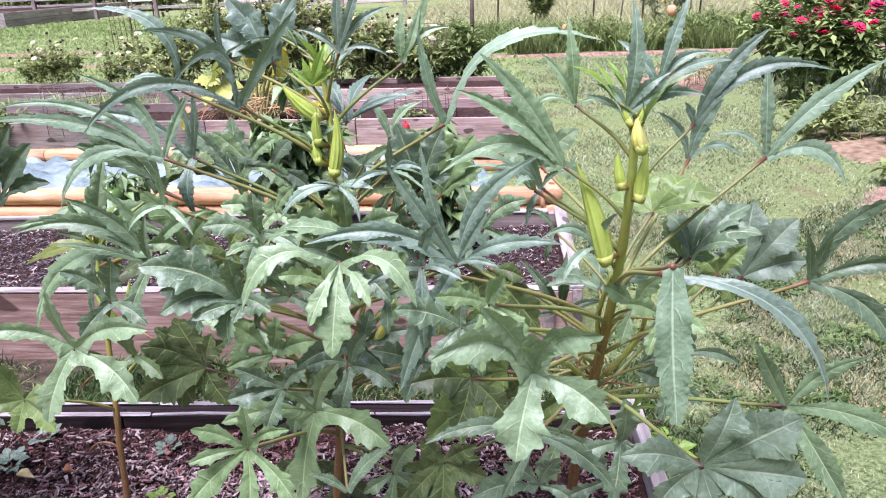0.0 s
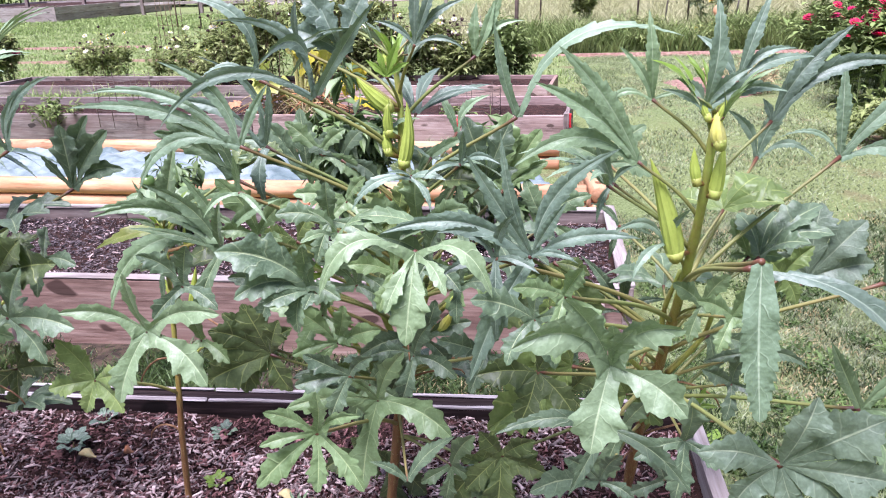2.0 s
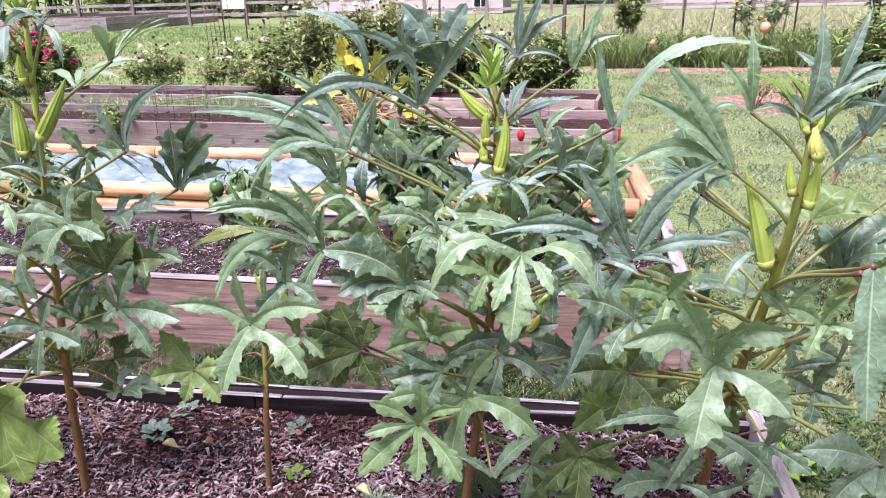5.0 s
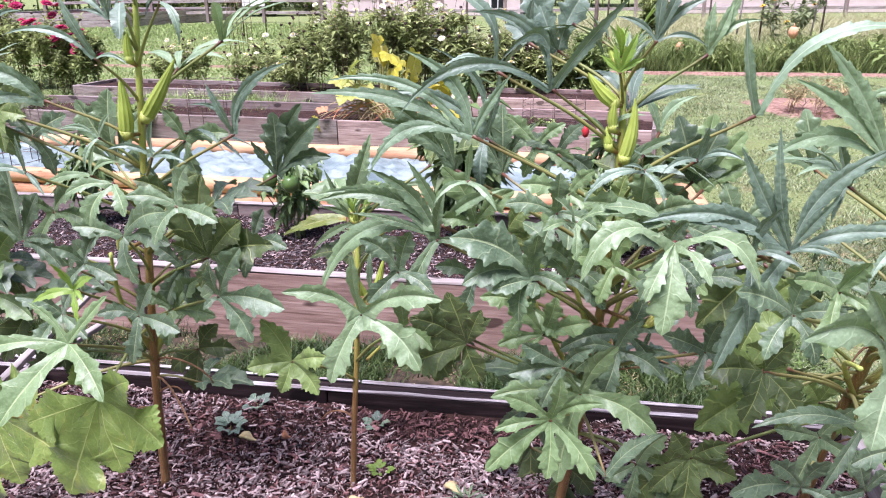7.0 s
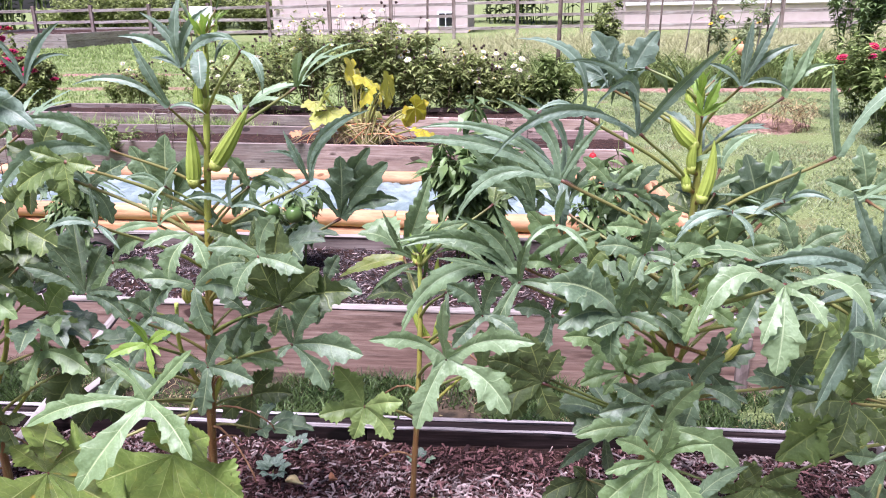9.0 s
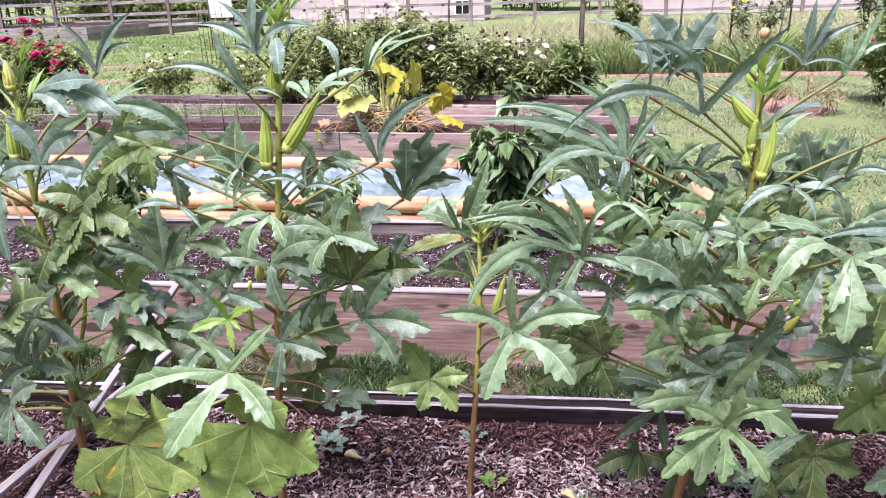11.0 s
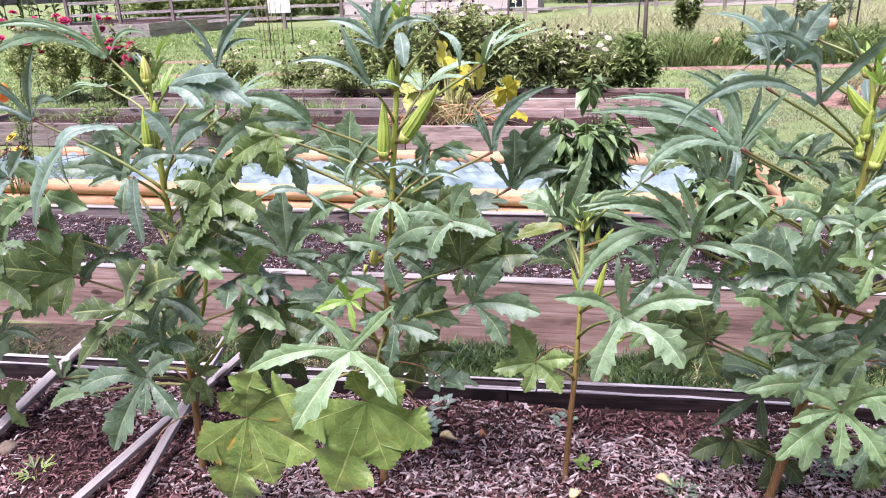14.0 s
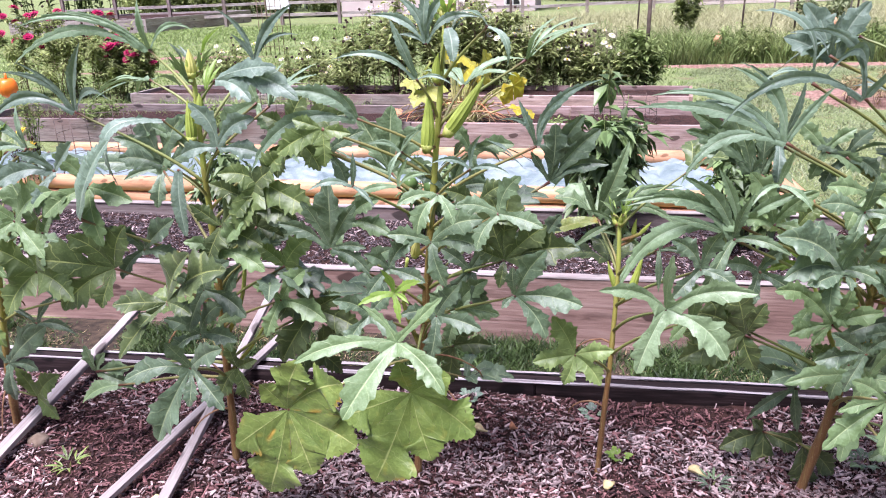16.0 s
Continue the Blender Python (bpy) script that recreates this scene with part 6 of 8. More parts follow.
okra_leaf(C, (-0.301, 1.887, 0.633), "w", [(-0.383, 1.867, 0.661, 0.08), (-0.337, 1.870, 0.543, 0.08), (-0.213, 1.868, 0.590, 0.08), (-0.244, 1.865, 0.705, 0.08)])
okra_leaf(D, (0.260, 2.079, 0.947), "n", [(0.194, 2.078, 1.001, 0.12, 0.1), (0.240, 2.081, 0.862, 0.12, 0.1), (0.338, 2.080, 0.920, 0.12, 0.1)])
okra_leaf(D, (0.101, 1.882, 0.833), "b", [(0.020, 1.860, 0.909, 0.05), (0.056, 1.865, 0.733, 0.05), (0.180, 1.864, 0.774, 0.05), (0.158, 1.860, 0.912, 0.05)])
okra_leaf(D, (0.412, 1.882, 0.842), "w", [(0.341, 1.850, 0.904, 0.08), (0.383, 1.854, 0.769, 0.08), (0.496, 1.853, 0.808, 0.08), (0.453, 1.850, 0.923, 0.08)])
okra_leaf(D, (0.489, 1.887, 0.656), "w", [(0.416, 1.855, 0.706, 0.08), (0.474, 1.859, 0.580, 0.08), (0.560, 1.858, 0.622, 0.08), (0.515, 1.854, 0.746, 0.08)])
okra_leaf(P1, (-1.897, 1.879, 0.965), "b", [(-1.967, 1.857, 1.031, 0.06), (-1.951, 1.862, 0.851, 0.06), (-1.776, 1.860, 0.916, 0.06), (-1.786, 1.856, 1.052, 0.06)])
okra_leaf(P1, (-1.948, 1.833, 0.800), "w", [(-2.015, 1.802, 0.853, 0.08), (-1.996, 1.806, 0.686, 0.08), (-1.823, 1.805, 0.735, 0.08), (-1.846, 1.800, 0.897, 0.08)])
okra_leaf(P1, (-2.045, 1.973, 1.185), "w", [(-2.148, 1.972, 1.226, 0.08), (-2.112, 1.976, 1.080, 0.08), (-1.947, 1.975, 1.123, 0.08), (-1.968, 1.971, 1.245, 0.08)])
okra_leaf(P1, (-1.767, 1.875, 1.088), "b", [(-1.870, 1.845, 1.115, 0.06), (-1.836, 1.849, 0.955, 0.06), (-1.622, 1.847, 1.020, 0.06), (-1.680, 1.843, 1.174, 0.06)])
okra_leaf(P1, (-1.910, 1.880, 0.898), "w", [(-1.996, 1.850, 0.928, 0.08), (-1.959, 1.854, 0.777, 0.08), (-1.775, 1.852, 0.850, 0.08), (-1.815, 1.848, 0.994, 0.08)])
okra_leaf(P1, (-1.753, 1.884, 0.755), "w", [(-1.817, 1.853, 0.809, 0.08), (-1.798, 1.857, 0.654, 0.08), (-1.619, 1.855, 0.708, 0.08), (-1.663, 1.851, 0.858, 0.08)])
okra_leaf(P2, (-1.727, 1.779, 0.477), "bg", [(-1.879, 1.751, 0.368, 0.05), (-1.798, 1.755, 0.221, 0.05), (-1.663, 1.753, 0.292, 0.05), (-1.530, 1.750, 0.394, 0.05), (-1.553, 1.745, 0.585, 0.05), (-1.664, 1.744, 0.650, 0.05), (-1.782, 1.746, 0.572, 0.05)])
okra_leaf(P2, (-1.362, 1.703, 0.595), "bg", [(-1.537, 1.674, 0.531, 0.05), (-1.464, 1.678, 0.342, 0.05), (-1.312, 1.677, 0.419, 0.05), (-1.200, 1.674, 0.503, 0.05), (-1.254, 1.670, 0.667, 0.05), (-1.384, 1.670, 0.698, 0.05)])
okra_leaf(D, (-0.007, 1.943, 0.412), "b", [(-0.095, 1.925, 0.321, 0.06), (-0.023, 1.928, 0.239, 0.06), (0.102, 1.924, 0.378, 0.06), (0.073, 1.921, 0.475, 0.06), (-0.058, 1.921, 0.494, 0.06)])
okra_leaf(C, (-0.127, 1.944, 0.378), "w", [(-0.202, 1.925, 0.338, 0.06), (-0.019, 1.927, 0.282, 0.06), (-0.067, 1.921, 0.483, 0.06), (-0.144, 1.926, 0.284, 0.06)])
okra_leaf(D, (0.145, 1.938, 0.592), "b", [(0.006, 1.916, 0.666, 0.05), (0.037, 1.920, 0.545, 0.05), (0.199, 1.920, 0.529, 0.05), (0.099, 1.915, 0.731, 0.05), (0.212, 1.916, 0.682, 0.05)])
okra_leaf(D, (0.215, 1.843, 0.426), "w", [(0.060, 1.813, 0.411, 0.06), (0.134, 1.811, 0.507, 0.06), (0.289, 1.813, 0.403, 0.06), (0.256, 1.810, 0.520, 0.06)])
okra_leaf(D, (0.379, 1.789, 0.575), "w", [(0.272, 1.760, 0.547, 0.06), (0.362, 1.762, 0.443, 0.06), (0.464, 1.760, 0.530, 0.06), (0.378, 1.755, 0.702, 0.06)])
okra_leaf(D, (0.270, 1.941, 0.495), "w", [(0.166, 1.920, 0.522, 0.06), (0.225, 1.925, 0.359, 0.06), (0.374, 1.923, 0.412, 0.06), (0.326, 1.918, 0.591, 0.06)])


def more_leaves(plant, n, z0, z1, seed):
    """Further leaves round the stem, mostly on its far side."""
    r = random.Random(seed)
    for k in range(n):
        z = z0 + (z1 - z0) * (k + r.uniform(0.1, 0.9)) / n
        p = plant.node(z)
        a = r.uniform(-0.2, math.pi + 0.2)
        out = Vector((math.cos(a), math.sin(a) * 0.7, 0))
        reach = r.uniform(0.08, 0.22)
        J = p + out * reach + Vector((0, 0, reach * r.uniform(0.2, 0.7)))
        kind = "n" if z > 1.0 else r.choice(("w", "w", "b"))
        L = r.uniform(0.16, 0.24) if kind == "n" else r.uniform(0.13, 0.19)
        m0 = r.uniform(-0.5, 0.6)
        tips = []
        for q in range(5):
            b = a + (q - 2) * 0.62 + r.uniform(-0.1, 0.1)
            dd = Vector((math.cos(b), math.sin(b) * 0.8 - 0.1, m0 + r.uniform(-0.15, 0.15))).normalized()
            tips.append((*(J + dd * L * (1.05 - 0.13 * abs(q - 2)) * r.uniform(0.85, 1.1)), r.uniform(0.06, 0.18)))
        okra_leaf(plant, tuple(J), kind, tips)


for plant_, n_, lo_, hi_, sd_ in ((D, 6, 0.5, 1.1, 1), (C, 8, 0.4, 1.35, 2), (S, 3, 0.7, 0.95, 3), (P2, 8, 0.4, 1.4, 4), (P1, 7, 0.4, 1.35, 5), (P0, 8, 0.3, 1.15, 6)):
    more_leaves(plant_, n_, lo_, hi_, sd_)

def crown(plant, n, seed):
    """Young pleated leaves and green buds crowded round the growing tip."""
    r = random.Random(seed)
    for k in range(n):
        p = plant.line[-1 - (k % 4)]
        a = 2.4 * k + r.uniform(-0.3, 0.3)
        out = Vector((math.cos(a), math.sin(a), 0))
        J = Vector(p) + out * r.uniform(0.015, 0.04) + Vector((0, 0, r.uniform(0.01, 0.05)))
        L = r.uniform(0.05, 0.11)
        tips = []
        for q in range(3):
            b = a + (q - 1) * 0.5
            tips.append((*(J + Vector((math.cos(b), math.sin(b), r.uniform(0.7, 1.6))).normalized() * L * (1 - 0.2 * abs(q - 1))), 0.08))
        plant.adopt(blade("young_leaf", J, tips, "n", LEAF_YOUNG if r.random() < 0.5 else LEAF_MID, None, seed=seed * 31 + k, rows=10, seg=2))
        v, fc, uv = tube([Vector(p), (Vector(p) + J) / 2 + Vector((0, 0, 0.004)), J], [0.003, 0.0025, 0.002], 6)
        plant.adopt(raw_ob("petiole", v, fc, PETIOLE, smooth=True, uvs=uv))
    top = plant.line[-1]
    for k in range(3):
        a = 2.1 * k + seed
        q = Vector(top) + Vector((math.cos(a) * 0.014, math.sin(a) * 0.014, -0.005))
        okra_pod(plant, q, q + Vector((math.cos(a) * 0.012, math.sin(a) * 0.012, 0.03)), 0.006)


for plant_, n_, sd_ in ((D, 6, 3), (C, 9, 5), (S, 6, 7), (P2, 9, 11), (P1, 6, 13), (P0, 6, 17)):
    crown(plant_, n_, sd_)


def okra_branch(plant, points, r0, r1):
    """A side shoot growing out of the stem."""
    line = spline(points, 6)
    n = len(line) - 1
    v, fc, uv = tube(line, [(r0 + (r1 - r0) * i / n) * (1.15 if i % 4 == 0 else 1) for i in range(n + 1)], 9)
    uv = [(a, 0.45 + 0.55 * b) for a, b in uv]
    plant.adopt(raw_ob("branch", v, fc, STEM, smooth=True, uvs=uv))


okra_branch(C, [(-0.238, 2.008, 0.617), (-0.171, 1.954, 0.749), (-0.094, 1.902, 0.855)], 0.008, 0.004)
okra_branch(C, [(-0.239, 1.987, 0.656), (-0.282, 1.963, 0.788), (-0.321, 1.950, 0.923)], 0.008, 0.004)
okra_branch(C, [(-0.217, 2.006, 0.677), (-0.181, 2.033, 0.789), (-0.150, 2.061, 0.884)], 0.007, 0.004)
okra_branch(C, [(-0.278, 1.989, 0.557), (-0.356, 1.935, 0.739), (-0.415, 1.901, 0.870)], 0.007, 0.004)
okra_branch(D, [(0.367, 1.986, 0.681), (0.347, 1.953, 0.782), (0.365, 1.900, 0.910)], 0.007, 0.004)
okra_branch(D, [(0.378, 2.008, 0.610), (0.446, 1.985, 0.723), (0.442, 1.881, 0.891)], 0.007, 0.004)
okra_branch(D, [(0.369, 2.020, 0.543), (0.274, 1.885, 0.709), (0.186, 1.581, 0.857)], 0.007, 0.004)
okra_branch(P2, [(-1.394, 1.990, 0.542), (-1.339, 2.006, 0.672), (-1.240, 2.014, 0.771)], 0.008, 0.004)
okra_branch(P2, [(-1.398, 1.989, 0.577), (-1.424, 1.935, 0.736), (-1.394, 1.881, 0.885)], 0.007, 0.004)
okra_branch(P1, [(-1.990, 1.989, 0.572), (-1.905, 1.965, 0.731), (-1.869, 1.950, 0.908)], 0.008, 0.004)
okra_branch(P1, [(-1.999, 1.992, 0.455), (-1.892, 1.989, 0.577), (-1.824, 1.986, 0.690)], 0.006, 0.003)
okra_branch(S, [(-0.803, 1.989, 0.589), (-0.742, 1.977, 0.657), (-0.720, 1.966, 0.677)], 0.004, 0.0025)

def dry_petioles(plant, n, z0, z1, seed):
    """Withered leaf stalks still hanging on the lower stem."""
    r = random.Random(seed)
    for k in range(n):
        p = plant.node(r.uniform(z0, z1))
        a = r.uniform(0, 2 * math.pi)
        out = Vector((math.cos(a), math.sin(a) * 0.6, 0)) * r.uniform(0.08, 0.22)
        q = p + out + Vector((0, 0, r.uniform(-0.12, 0.06)))
        v, fc, uv = tube(bezier(p, p + out * 0.4 + Vector((0, 0, 0.04)), q + Vector((0, 0, 0.03)), q, 6), [0.0034, 0.003, 0.0028, 0.0026, 0.0024, 0.0022, 0.0015], 6)
        plant.adopt(raw_ob("dry_petiole", v, fc, DRY_STALK, smooth=True, uvs=uv))


for plant_, n_, sd_ in ((D, 6, 21), (C, 7, 22), (S, 3, 23), (P2, 6, 24), (P1, 6, 25), (P0, 4, 26)):
    dry_petioles(plant_, n_, 0.28, 0.75, sd_)

okra_pod(D, (0.338, 1.828, 0.978), (0.279, 1.823, 1.166), 0.0165)
okra_pod(D, (0.389, 1.775, 1.116), (0.397, 1.772, 1.201), 0.011)
okra_pod(D, (0.354, 1.774, 1.139), (0.346, 1.773, 1.197), 0.008)
okra_pod(D, (0.379, 1.737, 1.216), (0.372, 1.736, 1.267), 0.011, FLOWER_BUD)
okra_pod(C, (-0.204, 1.949, 1.134), (-0.192, 1.941, 1.259), 0.012)
okra_pod(C, (-0.233, 1.948, 1.199), (-0.228, 1.941, 1.263), 0.009)
okra_pod(C, (-0.239, 1.954, 1.158), (-0.245, 1.953, 1.197), 0.009)
okra_pod(C, (-0.236, 1.951, 1.249), (-0.289, 1.930, 1.311), 0.013)
okra_pod(C, (-0.131, 1.904, 0.772), (-0.107, 1.882, 0.818), 0.009, FLOWER_BUD)
okra_pod(S, (-0.812, 2.127, 0.700), (-0.781, 2.119, 0.823), 0.010)
okra_pod(S, (-0.836, 2.127, 0.700), (-0.877, 2.119, 0.803), 0.009)
okra_pod(S, (-0.808, 2.144, 0.870), (-0.803, 2.137, 0.922), 0.006)
okra_pod(S, (-0.787, 2.144, 0.881), (-0.764, 2.137, 0.912), 0.005)
okra_pod(P2, (-1.340, 1.938, 1.168), (-1.331, 1.930, 1.300), 0.0145)
okra_pod(P2, (-1.281, 1.937, 1.207), (-1.190, 1.929, 1.338), 0.0145)
okra_pod(P2, (-1.312, 1.949, 1.337), (-1.302, 1.937, 1.394), 0.009)
okra_pod(P2, (-1.381, 1.911, 0.888), (-1.365, 1.879, 0.943), 0.010, FLOWER_BUD)
okra_pod(P1, (-1.958, 1.908, 1.197), (-1.951, 1.900, 1.298), 0.012)
okra_pod(P1, (-1.925, 1.906, 1.261), (-1.917, 1.900, 1.313), 0.009)
okra_pod(P1, (-1.939, 1.918, 1.360), (-1.935, 1.912, 1.421), 0.012, FLOWER_BUD)

# ---------------- small things in the near bed ----------------


def low_weed(x, y, z, size, n, seed, label, mat=None, kind="b"):
    r = random.Random(seed)
    e = thing("weed_seedling", label, "weed", "weeds in the mulch", at=(x, y, z))
    for k in range(n):
        a = 2 * math.pi * k / n + r.uniform(-0.4, 0.4)
        d = Vector((math.cos(a), math.sin(a), r.uniform(0.15, 0.6)))
        J = Vector((0, 0, 0.012)) + d * size * 0.35
        s = d.cross(UP)
        tips = [(*(J + (d + s * o).normalized() * size * (1 - 0.25 * abs(o))), 0.08) for o in (-0.9, 0, 0.9)]
        blade("leaf", J, tips, kind, mat or LEAF_BLUE, e, rows=8, seg=2, seed=seed + k)
    v, f, uv = tube([(0, 0, -0.01), (0, 0, size * 0.3), (size * 0.1, 0, size * 0.55)], [0.003, 0.0025, 0.001], 5)
    raw_ob("stem", v, f, PETIOLE, e, smooth=True, uvs=uv)


low_weed(-1.356, 2.285, 0.135, 0.05, 6, 5, "small grey-green seedling rooted in the mulch")
low_weed(-1.327, 2.432, 0.135, 0.045, 5, 8, "small round-leaved seedling by the bed's board")
low_weed(-0.822, 2.135, 0.135, 0.035, 4, 11, "tiny light green seedling beside a stem", LEAF_YOUNG)
low_weed(-0.897, 2.372, 0.135, 0.04, 4, 13, "small seedling by the bed's board")
low_weed(-0.556, 2.036, 0.135, 0.05, 6, 17, "thin-leaved weed sprouting in the mulch", LEAF_MID, "n")
low_weed(-2.535, 1.894, 0.135, 0.06, 5, 19, "thin grass-like weed in the mulch", LEAF_LOW, "n")
low_weed(-0.102, 2.191, 0.135, 0.05, 5, 23, "small green weed in the mulch", LEAF_MID)
low_weed(0.66, 2.62, GZ - 0.02, 0.10, 7, 29, "leafy green weed against the bed's corner", LEAF_YOUNG, "w")


def fallen(x, y, z, L, rz, mat, label):
    """A fallen okra flower, shrivelled and twisted."""
    bm = bmesh.new()
    rings = []
    for i in range(9):
        t = i / 8
        rr = 0.011 * (0.35 + 1.0 * math.sin(math.pi * min(1, t * 1.15 + 0.08)) ** 0.7)
        ring = []
        for k in range(9):
            a = 2 * math.pi * k / 9 + t * 1.2
            q = rr * (1 + 0.25 * math.sin(3 * a))
            ring.append(bm.verts.new((t * L - L / 2, q * math.cos(a), q * math.sin(a) * 0.75 + 0.006 * math.sin(t * 5))))
        rings.append(ring)
    for i in range(8):
        for k in range(9):
            bm.faces.new((rings[i][k], rings[i][(k + 1) % 9], rings[i + 1][(k + 1) % 9], rings[i + 1][k]))
    bm.faces.new(rings[0][::-1])
    bm.faces.new(rings[-1])
    ob = tagged(mesh_ob("fallen_flower", bm, mat, smooth=True), label, "flower", "fallen flowers")
    ob.matrix_world = pose(x, y, z, 0, 0, rz)


FADED = plain("faded_petals", (0.64, 0.47, 0.22), (0.76, 0.66, 0.34), 45, 0.7, 0.3, lo=0.9, hi=1.1)
fallen(-1.265, 2.218, 0.168, 0.055, -8, FADED, "faded yellow-pink okra flower fallen on the mulch")
fallen(-0.598, 2.069, 0.165, 0.055, -25, FADED, "faded yellow okra flower fallen on the mulch")
fallen(-1.155, 2.253, 0.160, 0.026, 20, TERRACOTTA, "shrivelled pink-brown flower on the mulch")
fallen(-0.853, 1.987, 0.158, 0.05, 60, FADED, "shrivelled pale flower by the stem's foot")
fallen(-2.145, 1.751, 0.165, 0.045, 40, FADED, "faded yellow okra flower beside a lath")


def stone(x, y, z, s, seed):
    bm = bmesh.new()
    bmesh.ops.create_icosphere(bm, subdivisions=2, radius=s)
    for v in bm.verts:
        v.co *= 1 + 0.3 * noise.noise(v.co * (1.6 / s) + Vector((seed, 0, 0)))
        v.co.z *= 0.6
    ob = tagged(mesh_ob("stone", bm, STONE, smooth=True), "small tan stone lying in the bed", "stone", "stones")
    ob.matrix_world = pose(x, y, z, 0, 0, seed * 50)


STONE = plain("tan_stone", (0.20, 0.14, 0.10), (0.34, 0.26, 0.19), 30, 0.9, 0.5)
stone(-2.728, 2.001, 0.155, 0.035, 1)
stone(-1.32, 2.66, GZ + 0.01, 0.03, 2)
stone(-0.306, 1.791, 0.15, 0.022, 3)
v, f, uv = tube([(0.30, 1.95, 0.155), (0.46, 1.98, 0.162), (0.60, 2.02, 0.17)], [0.006, 0.006, 0.005], 7)
tagged(raw_ob("twig", v, f, TERRACOTTA, smooth=True, uvs=uv), "short orange-brown twig lying on the mulch", "twig")
v, f, uv = tube([(-0.92, 1.80, 0.155), (-0.96, 1.93, 0.162)], [0.004, 0.003], 6)
tagged(raw_ob("twig", v, f, LATH, smooth=True, uvs=uv), "thin pale twig lying on the mulch", "twig")

# ---------------- other plants ----------------


def leafy(spots, fold=0.25):
    """Folded pointed leaflets as plain lists; spots yields (centre, direction, length, width)."""
    verts, faces = [], []
    for c, d, L, W in spots:
        d = d.normalized()
        s = d.cross(Vector((0, 0, 1)))
        s = s.normalized() if s.length > 0.1 else Vector((1, 0, 0))
        n = s.cross(d)
        q = len(verts)
        for u, w, h in ((0, 0, 0), (0.45, 0.5, fold), (0.5, 0, 0), (0.45, -0.5, fold), (1.0, 0, -0.25)):
            verts.append(tuple(c + d * (L * u) + s * (W * w) + n * (W * h)))
        faces += [(q, q + 2, q + 1), (q, q + 3, q + 2), (q + 1, q + 2, q + 4), (q + 2, q + 3, q + 4)]
    return verts, faces


def flower_mesh(name, petals, r, mat, heart):
    """A double flower head: two whorls of petals round a raised heart."""
    bm = bmesh.new()
    for ring, (rr, z, tilt) in enumerate(((r, 0.0, 0.15), (r * 0.75, r * 0.18, 0.4), (r * 0.5, r * 0.3, 0.7))):
        for k in range(petals):
            a = 2 * math.pi * (k + 0.5 * ring) / petals
            w = math.pi / petals * 1.1
            pts = [(0.12, 0, 0), (0.75, -w, 0.05), (1.0, 0, tilt * 0.5), (0.75, w, 0.05)]
            vs = [bm.verts.new((rr * q * math.cos(a + o), rr * q * math.sin(a + o), z + rr * h)) for q, o, h in pts]
            bm.faces.new(vs)
    me = bpy.data.meshes.new(name)
    top = bmesh.ops.create_icosphere(bm, subdivisions=1, radius=r * 0.3, matrix=Matrix.Translation((0, 0, r * 0.25)))
    for fc in bm.faces:
        fc.material_index = 1 if all(v in top["verts"] for v in fc.verts) else 0
    bm.to_mesh(me)
    bm.free()
    me.materials.append(mat)
    me.materials.append(heart)
    return me


FL_CREAM = flower_mesh("flower", 11, 0.046, CREAM, YELLOW)
FL_RED = flower_mesh("flower", 12, 0.095, CRIMSON, CRIMSON)
FL_PINK = flower_mesh("flower", 12, 0.080, MAGENTA, MAGENTA)
FL_YELLOW = flower_mesh("flower", 12, 0.062, YELLOW, SEEDHEAD)


def head_mesh():
    bm = bmesh.new()
    bmesh.ops.create_icosphere(bm, subdivisions=2, radius=0.019)
    for v in bm.verts:
        v.co *= 1 + 0.35 * noise.noise(v.co * 160)
    me = bpy.data.meshes.new("seedhead")
    bm.to_mesh(me)
    bm.free()
    me.materials.append(SEEDHEAD)
    return me


HEAD = head_mesh()


